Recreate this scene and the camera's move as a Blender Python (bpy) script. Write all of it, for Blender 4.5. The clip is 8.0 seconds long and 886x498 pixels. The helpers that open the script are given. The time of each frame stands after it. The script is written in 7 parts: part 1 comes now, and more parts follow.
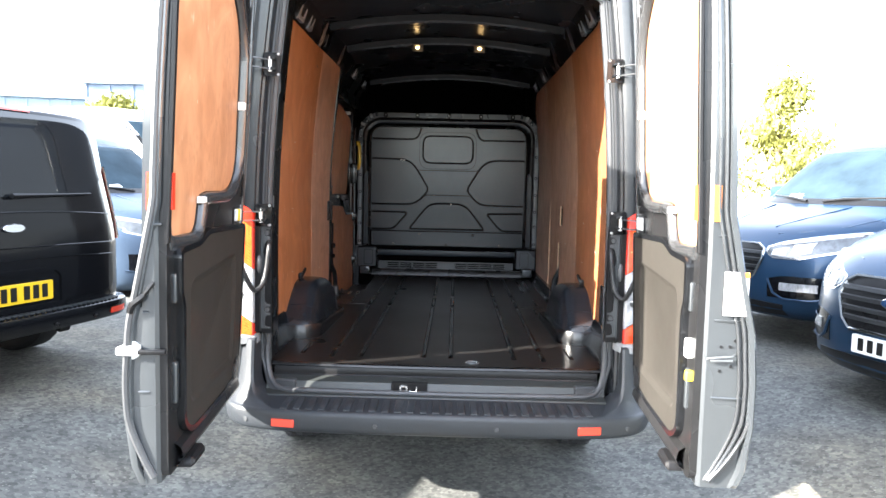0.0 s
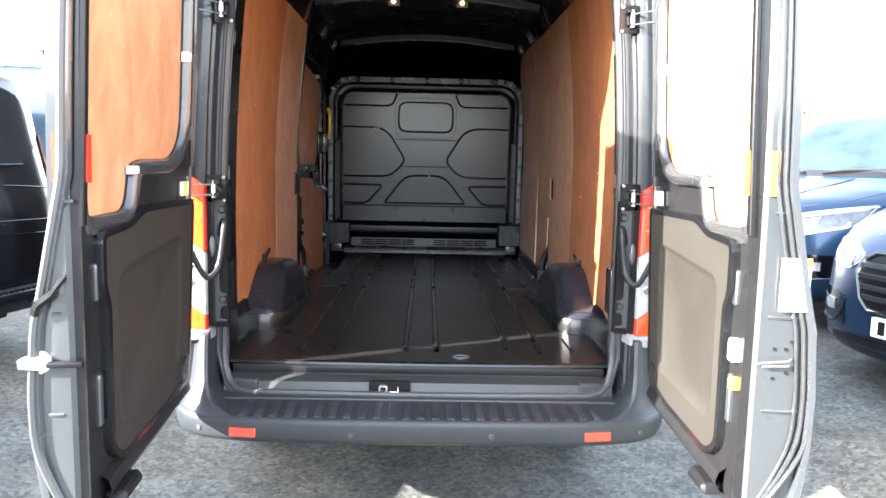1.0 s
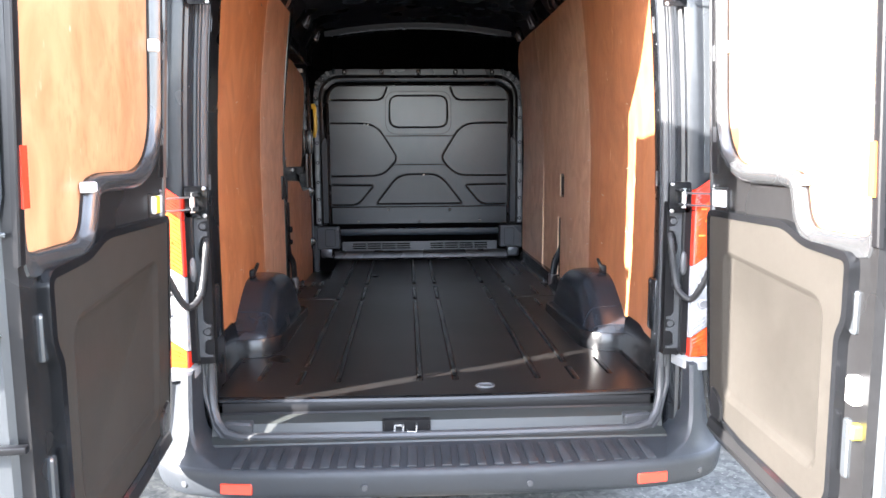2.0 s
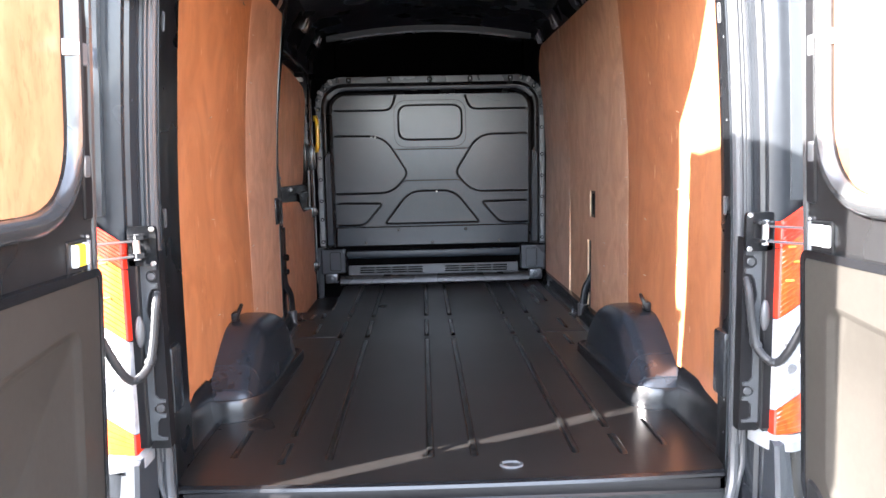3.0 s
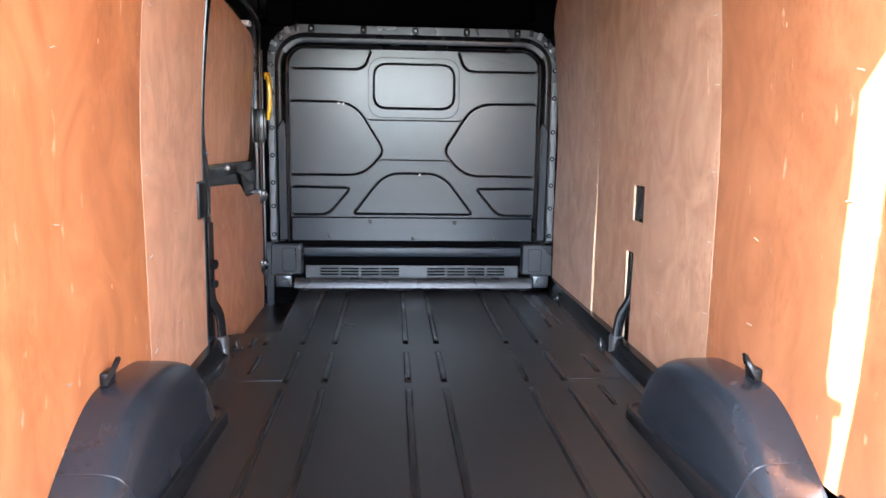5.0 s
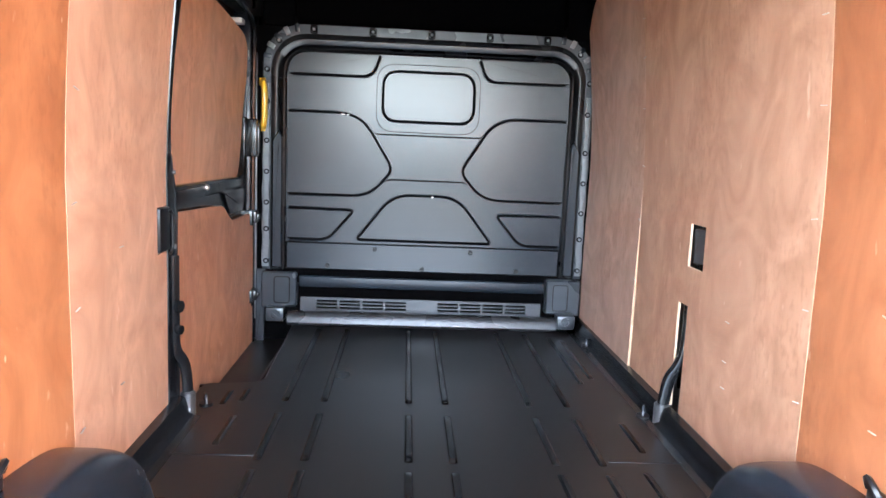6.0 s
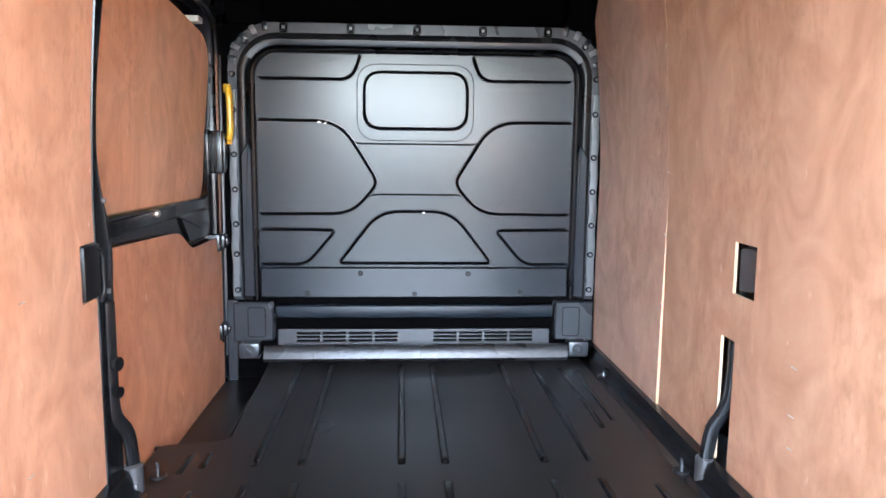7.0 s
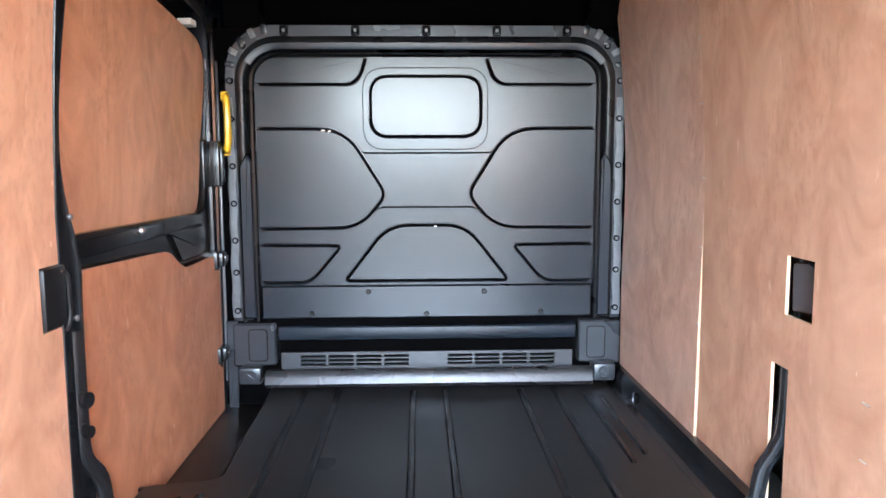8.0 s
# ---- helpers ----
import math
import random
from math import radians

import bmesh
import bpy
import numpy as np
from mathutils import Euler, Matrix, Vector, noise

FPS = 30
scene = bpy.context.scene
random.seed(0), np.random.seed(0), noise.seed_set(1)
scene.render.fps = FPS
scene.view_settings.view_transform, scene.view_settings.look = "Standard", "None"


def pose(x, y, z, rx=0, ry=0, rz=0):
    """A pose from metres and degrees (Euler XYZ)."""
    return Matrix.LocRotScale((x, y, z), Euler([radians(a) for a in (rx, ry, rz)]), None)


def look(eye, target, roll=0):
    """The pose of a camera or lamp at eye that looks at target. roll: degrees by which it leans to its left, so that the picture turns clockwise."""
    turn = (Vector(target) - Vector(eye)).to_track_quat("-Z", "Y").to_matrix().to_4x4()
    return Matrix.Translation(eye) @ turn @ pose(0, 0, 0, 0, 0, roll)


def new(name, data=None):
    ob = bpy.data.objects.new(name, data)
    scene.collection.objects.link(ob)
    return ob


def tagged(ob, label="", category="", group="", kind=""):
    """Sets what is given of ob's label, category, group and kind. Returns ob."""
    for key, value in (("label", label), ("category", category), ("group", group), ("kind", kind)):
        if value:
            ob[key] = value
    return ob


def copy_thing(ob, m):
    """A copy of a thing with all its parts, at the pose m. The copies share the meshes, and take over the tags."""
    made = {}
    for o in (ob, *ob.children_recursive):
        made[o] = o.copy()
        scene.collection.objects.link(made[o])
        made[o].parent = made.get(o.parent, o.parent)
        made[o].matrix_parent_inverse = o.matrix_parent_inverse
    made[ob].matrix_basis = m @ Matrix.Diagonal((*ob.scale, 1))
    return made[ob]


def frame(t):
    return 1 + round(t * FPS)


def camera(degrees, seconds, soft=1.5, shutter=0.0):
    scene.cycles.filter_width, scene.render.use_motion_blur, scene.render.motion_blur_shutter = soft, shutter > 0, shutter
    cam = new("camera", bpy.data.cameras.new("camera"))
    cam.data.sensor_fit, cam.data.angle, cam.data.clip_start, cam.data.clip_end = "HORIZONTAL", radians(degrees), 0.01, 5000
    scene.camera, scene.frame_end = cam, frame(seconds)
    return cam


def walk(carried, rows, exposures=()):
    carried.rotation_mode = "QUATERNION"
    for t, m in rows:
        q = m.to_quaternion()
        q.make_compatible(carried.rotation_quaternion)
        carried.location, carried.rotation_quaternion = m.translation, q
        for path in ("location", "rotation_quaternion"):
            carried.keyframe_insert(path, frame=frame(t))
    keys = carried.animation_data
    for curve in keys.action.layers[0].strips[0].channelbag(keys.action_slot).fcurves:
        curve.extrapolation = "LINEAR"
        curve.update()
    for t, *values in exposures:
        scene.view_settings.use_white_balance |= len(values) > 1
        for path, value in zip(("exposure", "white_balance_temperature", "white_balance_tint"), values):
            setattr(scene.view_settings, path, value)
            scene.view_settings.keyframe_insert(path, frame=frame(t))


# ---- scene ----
cam = camera(62.8, 8.0)
PATH = [
    (0, (0.077, -3.449, 1.567), (0.046, -1.456, 1.395), 1.3),
    (0.5, (0.08, -3.251, 1.56), (0.025, -1.261, 1.365), 1.1),
    (1, (0.016, -2.981, 1.55), (0.064, -0.997, 1.305), 1.3),
    (1.2, (-0.021, -2.855, 1.558), (0.088, -0.874, 1.311), -0.1),
    (2.3, (-0.117, -2.403, 1.583), (-0.022, -0.422, 1.319), -0.4),
    (2.5, (-0.099, -2.265, 1.615), (-0.02, -0.282, 1.369), -0.1),
    (3, (-0.071, -2.017, 1.62), (-0.019, -0.032, 1.38), -1.2),
    (3.5, (-0.107, -1.731, 1.613), (-0.008, 0.246, 1.327), -0.2),
    (4, (-0.154, -1.427, 1.641), (0.043, 0.54, 1.336), 0.3),
    (4.5, (-0.15, -1.161, 1.621), (0.019, 0.807, 1.312), 0.1),
    (6, (-0.101, -0.357, 1.663), (0.004, 1.621, 1.385), 2.4),
    (6.5, (-0.112, -0.127, 1.685), (0.045, 1.85, 1.428), 1.2),
    (7, (-0.073, 0.083, 1.686), (0.044, 2.061, 1.418), 0.6),
    (7.5, (-0.052, 0.236, 1.671), (0.031, 2.217, 1.405), 1.1),
    (8, (-0.034, 0.318, 1.666), (0.03, 2.303, 1.434), -0.2),
]
walk(cam, [(t, look(eye, target, roll)) for t, eye, target, roll in PATH],
     exposures=[(0, 3.78, 6400, 10), (0.5, 3.93, 6400, 10), (1, 4.08, 6350, 11), (2.5, 4.68, 6200, 14), (4, 5.25, 6100, 12), (5, 5.75, 6000, 10), (6.5, 6.12, 5850, 9), (8, 6.3, 5850, 9)])

# ---- light ----
SUN_DIR = Vector((0.900, 0.435, -0.445)).normalized()
world = bpy.data.worlds.new("sky")
scene.world = world
world.use_nodes = True
wn = world.node_tree.nodes
sky = wn.new("ShaderNodeTexSky")
sky.sky_type = "NISHITA"
sky.sun_disc = False
sky.sun_elevation = radians(24)
sky.sun_rotation = math.atan2(-SUN_DIR.x, -SUN_DIR.y)
sky.dust_density = 1.0
bg = wn["Background"]
bg.inputs["Strength"].default_value = 0.15
haze = wn.new("ShaderNodeHueSaturation")
haze.inputs["Saturation"].default_value = 0.45
world.node_tree.links.new(sky.outputs["Color"], haze.inputs["Color"])
world.node_tree.links.new(haze.outputs["Color"], bg.inputs["Color"])
sun = new("sun", bpy.data.lights.new("sun", "SUN"))
sun.data.energy = 3.6
sun.data.angle = radians(0.5)
sun.data.color = (1.0, 0.94, 0.85)
sun.matrix_world = look((-20, -10, 14), Vector((-20, -10, 14)) + SUN_DIR)

# ---- mesh helpers ----


def part(name, bm, material, parent=None, label="", smooth=35, kind=""):
    """Links a bmesh as one mesh object under a thing or a part."""
    bmesh.ops.recalc_face_normals(bm, faces=bm.faces)
    me = bpy.data.meshes.new(name)
    bm.to_mesh(me)
    bm.free()
    for m in (material if isinstance(material, (list, tuple)) else [material]):
        me.materials.append(m)
    if smooth:
        me.shade_smooth()
        me.set_sharp_from_angle(angle=radians(smooth))
    ob = new(name, me)
    ob.parent = parent
    return tagged(ob, label, kind=kind)


def thing(name, label, category, group="", kind="", at=(0, 0, 0)):
    ob = new(name)
    ob.location = at
    ob.empty_display_size = 0.1
    return tagged(ob, label, category, group, kind)


def box(bm, a, b, bevel=0.0, m=None):
    """A box between two corners, with worn edges."""
    r = bmesh.ops.create_cube(bm, size=1)
    vs = r["verts"]
    for v in vs:
        v.co = Vector([a[i] + (v.co[i] + 0.5) * (b[i] - a[i]) for i in range(3)])
    if bevel:
        es = list({e for v in vs for e in v.link_edges})
        rb = bmesh.ops.bevel(bm, geom=es, offset=bevel, segments=2, affect="EDGES", profile=0.5)
        vs = list({v for f in rb["faces"] for v in f.verts} | {v for v in vs if v.is_valid})
    if m:
        bmesh.ops.transform(bm, matrix=m, verts=[v for v in vs if v.is_valid])
    return vs


def XZ(a, b, c):
    return Vector((a, c, b))


def YZ(a, b, c):
    return Vector((c, a, b))


def XY(a, b, c):
    return Vector((a, b, c))


def offset(pts, d):
    """A loop moved inwards by d (loops run anticlockwise)."""
    n, out = len(pts), []
    area = sum(pts[i][0] * pts[(i + 1) % n][1] - pts[(i + 1) % n][0] * pts[i][1] for i in range(n))
    s = 1 if area > 0 else -1
    for i in range(n):
        p, q, r = Vector(pts[i - 1]), Vector(pts[i]), Vector(pts[(i + 1) % n])
        e1, e2 = (q - p).normalized(), (r - q).normalized()
        n1, n2 = Vector((-e1.y, e1.x)) * s, Vector((-e2.y, e2.x)) * s
        k = n1 + n2
        k = k / max(0.3, k.length_squared / 2)
        out.append((q.x + k.x * d, q.y + k.y * d))
    return out


def rounded(pts, r, n=5):
    """A loop with its corners rounded."""
    out, c = [], len(pts)
    for i in range(c):
        rr = r[i] if isinstance(r, (list, tuple)) else r
        p, q, s = Vector(pts[i - 1]), Vector(pts[i]), Vector(pts[(i + 1) % c])
        if rr <= 0:
            out.append(tuple(q))
            continue
        a, b = (p - q), (s - q)
        rr = min(rr, 0.48 * a.length, 0.48 * b.length)
        a, b = q + a.normalized() * rr, q + b.normalized() * rr
        for k in range(n + 1):
            t = k / n
            v = a * (1 - t) ** 2 + q * 2 * t * (1 - t) + b * t * t
            out.append((v.x, v.y))
    return out


def plate(bm, pts, f, front, back, chamfer=0.0):
    """A slab of that outline; its front edge is chamfered."""
    rows = [[bm.verts.new(f(a, b, back)) for a, b in pts]]
    if chamfer:
        step = chamfer if back > front else -chamfer
        rows.append([bm.verts.new(f(a, b, front + step)) for a, b in pts])
        pts = offset(pts, chamfer)
    rows.append([bm.verts.new(f(a, b, front)) for a, b in pts])
    n = len(pts)
    for lo, hi in zip(rows, rows[1:]):
        for i in range(n):
            bm.faces.new((lo[i], lo[(i + 1) % n], hi[(i + 1) % n], hi[i]))
    bm.faces.new(rows[-1])
    bm.faces.new(rows[0][::-1])


def sheet(bm, outer, holes, f, front, back):
    """A slab with openings through it."""
    loops, edges = [], []
    for pts in (outer, *holes):
        vs = [bm.verts.new(f(a, b, front)) for a, b in pts]
        loops.append(vs)
        edges += [bm.edges.new((vs[i], vs[(i + 1) % len(vs)])) for i in range(len(vs))]
    bmesh.ops.triangle_fill(bm, use_beauty=True, edges=edges)
    for vs, pts in zip(loops, (outer, *holes)):
        ws = [bm.verts.new(f(a, b, back)) for a, b in pts]
        for i in range(len(vs)):
            j = (i + 1) % len(vs)
            bm.faces.new((vs[i], vs[j], ws[j], ws[i]))


def band(bm, a, b, f, front, back, closed=False):
    """A flat bar between two lines of equally many points."""
    rows = [[bm.verts.new(f(x, y, c)) for x, y in line] for line, c in ((a, back), (a, front), (b, front), (b, back))]
    n = len(a)
    for i in range(n if closed else n - 1):
        j = (i + 1) % n
        for r in range(4):
            p, q = rows[r], rows[(r + 1) % 4]
            bm.faces.new((p[i], p[j], q[j], q[i]))
    if not closed:
        for i in (0, n - 1):
            bm.faces.new([row[i] for row in rows])


def tube(bm, pts, r, n=8, flat=1.0):
    """A round bar along a line of points."""
    pts = [Vector(p) for p in pts]
    rings = []
    side = None
    for i, p in enumerate(pts):
        d = (pts[min(i + 1, len(pts) - 1)] - pts[max(i - 1, 0)]).normalized()
        if side is None:
            side = d.orthogonal().normalized()
        side = (side - d * side.dot(d)).normalized()
        up = d.cross(side)
        rr = r[i] if isinstance(r, (list, tuple)) else r
        rings.append([bm.verts.new(p + (side * math.cos(k * 2 * math.pi / n) + up * math.sin(k * 2 * math.pi / n) * flat) * rr) for k in range(n)])
    for a, b in zip(rings, rings[1:]):
        for k in range(n):
            bm.faces.new((a[k], a[(k + 1) % n], b[(k + 1) % n], b[k]))
    bm.faces.new(rings[0][::-1])
    bm.faces.new(rings[-1])


def curve(pts, n=6):
    """A smooth line through points."""
    pts = [Vector(p) for p in pts]
    out = []
    for i in range(len(pts) - 1):
        a, b, c, d = pts[max(i - 1, 0)], pts[i], pts[i + 1], pts[min(i + 2, len(pts) - 1)]
        for k in range(n):
            t = k / n
            out.append(0.5 * (2 * b + (c - a) * t + (2 * a - 5 * b + 4 * c - d) * t * t + (3 * b - a - 3 * c + d) * t ** 3))
    return out + [pts[-1]]


def grid(bm, rows, closed=False):
    """Faces between rows of points."""
    rows = [[bm.verts.new(p) for p in row] for row in rows]
    for a, b in zip(rows, rows[1:]):
        for i in range(len(a) if closed else len(a) - 1):
            j = (i + 1) % len(a)
            bm.faces.new((a[i], a[j], b[j], b[i]))
    return rows


def disc(bm, at, axis, r, depth, n=14, chamfer=0.0):
    """A short round stud."""
    axis = Vector(axis).normalized()
    m = Matrix.Translation(at) @ axis.to_track_quat("Z", "Y").to_matrix().to_4x4()
    prof = [(r, 0), (r, depth - chamfer), (r - chamfer, depth)] if chamfer else [(r, 0), (r, depth)]
    rows = [[m @ Vector((q * math.cos(k * 2 * math.pi / n), q * math.sin(k * 2 * math.pi / n), h)) for k in range(n)] for q, h in prof]
    rows = grid(bm, rows, True)
    bm.faces.new(rows[-1])
    bm.faces.new(rows[0][::-1])


# ---- materials ----


def material(name, base, rough=0.5, metal=0.0, vary=0.15, scale=30.0, stretch=(1, 1, 1), bump=0.0, bump_scale=200.0, coat=0.0, big=2.0,
             rough_vary=0.1, dark=None, spec=0.5, trans=0.0, emit=None, random_tone=0.0):
    m = bpy.data.materials.new(name)
    m.use_nodes = True
    nt = m.node_tree
    p = nt.nodes["Principled BSDF"]
    add, link = nt.nodes.new, nt.links.new
    p.inputs["Metallic"].default_value = metal
    p.inputs["Coat Weight"].default_value = coat
    p.inputs["Coat Roughness"].default_value = 0.05
    p.inputs["Specular IOR Level"].default_value = spec
    p.inputs["Transmission Weight"].default_value = trans
    if emit:
        p.inputs["Emission Color"].default_value = (*emit[0], 1)
        p.inputs["Emission Strength"].default_value = emit[1]
    co = add("ShaderNodeTexCoord")
    mp = add("ShaderNodeMapping")
    mp.inputs["Scale"].default_value = stretch
    link(co.outputs["Object"], mp.inputs["Vector"])
    fine, large = add("ShaderNodeTexNoise"), add("ShaderNodeTexNoise")
    for node, s, det in ((fine, scale, 6), (large, big, 3)):
        node.inputs["Scale"].default_value = s
        node.inputs["Detail"].default_value = det
        node.inputs["Roughness"].default_value = 0.6
        link(mp.outputs["Vector"], node.inputs["Vector"])
    mixn = add("ShaderNodeMath")
    mixn.operation = "ADD"
    link(fine.outputs["Fac"], mixn.inputs[0])
    link(large.outputs["Fac"], mixn.inputs[1])
    ramp = add("ShaderNodeMapRange")
    ramp.inputs["From Min"].default_value, ramp.inputs["From Max"].default_value = 0.4, 1.6
    link(mixn.outputs[0], ramp.inputs["Value"])
    mx = add("ShaderNodeMix")
    mx.data_type = "RGBA"
    lo = dark or [c * (1 - vary) for c in base]
    hi = [min(1, c * (1 + vary)) for c in base]
    mx.inputs["A"].default_value, mx.inputs["B"].default_value = (*lo, 1), (*hi, 1)
    link(ramp.outputs["Result"], mx.inputs["Factor"])
    link(mx.outputs["Result"], p.inputs["Base Color"])
    rr = add("ShaderNodeMapRange")
    rr.inputs["From Min"].default_value, rr.inputs["From Max"].default_value = 0.15, 0.85
    rr.inputs["To Min"].default_value, rr.inputs["To Max"].default_value = max(0.02, rough - rough_vary), min(1, rough + rough_vary)
    link(large.outputs["Fac"], rr.inputs["Value"])
    link(rr.outputs["Result"], p.inputs["Roughness"])
    if bump:
        bn, bb = add("ShaderNodeTexNoise"), add("ShaderNodeBump")
        bn.inputs["Scale"].default_value = bump_scale
        bn.inputs["Detail"].default_value = 4
        bb.inputs["Strength"].default_value = bump
        bb.inputs["Distance"].default_value = 0.002
        link(mp.outputs["Vector"], bn.inputs["Vector"])
        link(bn.outputs["Fac"], bb.inputs["Height"])
        link(bb.outputs["Normal"], p.inputs["Normal"])
    return m


def plywood(name, base, shift):
    """Rotary-cut reddish veneer with upright figure, knots and pale scuffs."""
    m = material(name, base, rough=0.42, vary=0.09, scale=6, stretch=(1.6, 1.6, 0.9), bump=0.06, bump_scale=60, big=1.3, rough_vary=0.12)
    nt = m.node_tree
    add, link = nt.nodes.new, nt.links.new
    p = nt.nodes["Principled BSDF"]
    old = p.inputs["Base Color"].links[0].from_socket
    co = add("ShaderNodeTexCoord")
    mp = add("ShaderNodeMapping")
    mp.inputs["Location"].default_value = (shift, shift * 2.3, 0.7 * shift)
    mp.inputs["Scale"].default_value = (1, 1, 0.75)
    link(co.outputs["Object"], mp.inputs["Vector"])
    wave = add("ShaderNodeTexNoise")
    wave.inputs["Scale"].default_value = 4.2
    wave.inputs["Detail"].default_value = 5
    wave.inputs["Distortion"].default_value = 2.2
    link(mp.outputs["Vector"], wave.inputs["Vector"])
    cr = add("ShaderNodeValToRGB")
    cr.color_ramp.elements[0].position, cr.color_ramp.elements[0].color = 0.3, (0.76, 0.66, 0.58, 1)
    cr.color_ramp.elements[1].position, cr.color_ramp.elements[1].color = 0.68, (1.12, 1.10, 1.08, 1)
    link(wave.outputs["Fac"], cr.inputs["Fac"])
    mul = add("ShaderNodeMix")
    mul.data_type, mul.blend_type = "RGBA", "MULTIPLY"
    mul.inputs["Factor"].default_value = 0.85
    link(old, mul.inputs["A"])
    link(cr.outputs["Color"], mul.inputs["B"])
    # long thin pores
    mp2 = add("ShaderNodeMapping")
    mp2.inputs["Scale"].default_value = (1, 1, 0.06)
    link(co.outputs["Object"], mp2.inputs["Vector"])
    pore = add("ShaderNodeTexNoise")
    pore.inputs["Scale"].default_value = 260
    pore.inputs["Detail"].default_value = 2
    link(mp2.outputs["Vector"], pore.inputs["Vector"])
    pr = add("ShaderNodeMapRange")
    pr.inputs["From Min"].default_value, pr.inputs["From Max"].default_value = 0.3, 0.5
    pr.inputs["To Min"].default_value, pr.inputs["To Max"].default_value = 0.965, 1.0
    link(pore.outputs["Fac"], pr.inputs["Value"])
    mul2 = add("ShaderNodeMix")
    mul2.data_type, mul2.blend_type = "RGBA", "MULTIPLY"
    mul2.inputs["Factor"].default_value = 1.0
    link(mul.outputs["Result"], mul2.inputs["A"])
    link(pr.outputs["Result"], mul2.inputs["B"])
    # short brown flecks in drifts, and sparse knots
    mp4 = add("ShaderNodeMapping")
    mp4.inputs["Location"].default_value = (shift, shift * 1.7, shift * 0.4)
    mp4.inputs["Scale"].default_value = (1, 1, 0.5)
    link(co.outputs["Object"], mp4.inputs["Vector"])
    fleck, drift, knot = add("ShaderNodeTexNoise"), add("ShaderNodeTexNoise"), add("ShaderNodeTexVoronoi")
    fleck.inputs["Scale"].default_value, fleck.inputs["Detail"].default_value = 55, 4
    drift.inputs["Scale"].default_value, drift.inputs["Detail"].default_value = 3.2, 3
    knot.inputs["Scale"].default_value = 3.4
    for node in (fleck, drift, knot):
        link(mp4.outputs["Vector"], node.inputs["Vector"])
    fr, dr, kr = add("ShaderNodeMapRange"), add("ShaderNodeMapRange"), add("ShaderNodeMapRange")
    for node, src, a, b, c, d in ((fr, fleck.outputs["Fac"], 0.50, 0.68, 0.0, 0.42), (dr, drift.outputs["Fac"], 0.42, 0.66, 0.05, 1.0), (kr, knot.outputs["Distance"], 0.012, 0.06, 0.38, 0.0)):
        for key, val in (("From Min", a), ("From Max", b), ("To Min", c), ("To Max", d)):
            node.inputs[key].default_value = val
        link(src, node.inputs["Value"])
    prod, total = add("ShaderNodeMath"), add("ShaderNodeMath")
    prod.operation, total.operation = "MULTIPLY", "MAXIMUM"
    link(fr.outputs["Result"], prod.inputs[0])
    link(dr.outputs["Result"], prod.inputs[1])
    link(prod.outputs[0], total.inputs[0])
    link(kr.outputs["Result"], total.inputs[1])
    brown = add("ShaderNodeMix")
    brown.data_type = "RGBA"
    brown.inputs["B"].default_value = (base[0] * 0.50, base[1] * 0.36, base[2] * 0.28, 1)
    link(total.outputs[0], brown.inputs["Factor"])
    link(mul2.outputs["Result"], brown.inputs["A"])
    # fine growth lines that follow the figure of the veneer
    mp5 = add("ShaderNodeMapping")
    mp5.inputs["Location"].default_value = (shift * 1.3, shift * 0.6, shift)
    mp5.inputs["Scale"].default_value = (1, 1, 0.36)
    link(co.outputs["Object"], mp5.inputs["Vector"])
    fig, times, saw = add("ShaderNodeTexNoise"), add("ShaderNodeMath"), add("ShaderNodeMath")
    fig.inputs["Scale"].default_value, fig.inputs["Detail"].default_value, fig.inputs["Roughness"].default_value = 2.1, 3, 0.45
    link(mp5.outputs["Vector"], fig.inputs["Vector"])
    times.operation, times.inputs[1].default_value = "MULTIPLY", 21.0
    saw.operation, saw.inputs[1].default_value = "PINGPONG", 1.0
    link(fig.outputs["Fac"], times.inputs[0])
    link(times.outputs[0], saw.inputs[0])
    lr, lines = add("ShaderNodeMapRange"), add("ShaderNodeMix")
    for key, val in (("From Min", 0.0), ("From Max", 0.5), ("To Min", 0.42), ("To Max", 0.0)):
        lr.inputs[key].default_value = val
    link(saw.outputs[0], lr.inputs["Value"])
    lines.data_type = "RGBA"
    lines.inputs["B"].default_value = (base[0] * 0.72, base[1] * 0.6, base[2] * 0.52, 1)
    # the lines fade in and out along the board
    fade = add("ShaderNodeMath")
    fade.operation = "MULTIPLY"
    link(lr.outputs["Result"], fade.inputs[0])
    link(dr.outputs["Result"], fade.inputs[1])
    link(fade.outputs[0], lines.inputs["Factor"])
    link(brown.outputs["Result"], lines.inputs["A"])
    # small pale nicks
    nick, nr, nicks = add("ShaderNodeTexVoronoi"), add("ShaderNodeMapRange"), add("ShaderNodeMix")
    nick.inputs["Scale"].default_value = 9.0
    link(mp4.outputs["Vector"], nick.inputs["Vector"])
    for key, val in (("From Min", 0.020), ("From Max", 0.042), ("To Min", 0.75), ("To Max", 0.0)):
        nr.inputs[key].default_value = val
    link(nick.outputs["Distance"], nr.inputs["Value"])
    nicks.data_type = "RGBA"
    nicks.inputs["B"].default_value = (0.74, 0.58, 0.46, 1)
    link(nr.outputs["Result"], nicks.inputs["Factor"])
    link(lines.outputs["Result"], nicks.inputs["A"])
    # pale scuffs and chips
    mp3 = add("ShaderNodeMapping")
    mp3.inputs["Location"].default_value = (shift * 3, shift, shift)
    mp3.inputs["Rotation"].default_value = (0.5, 0.2, 0.3)
    mp3.inputs["Scale"].default_value = (2.0, 2.0, 0.8)
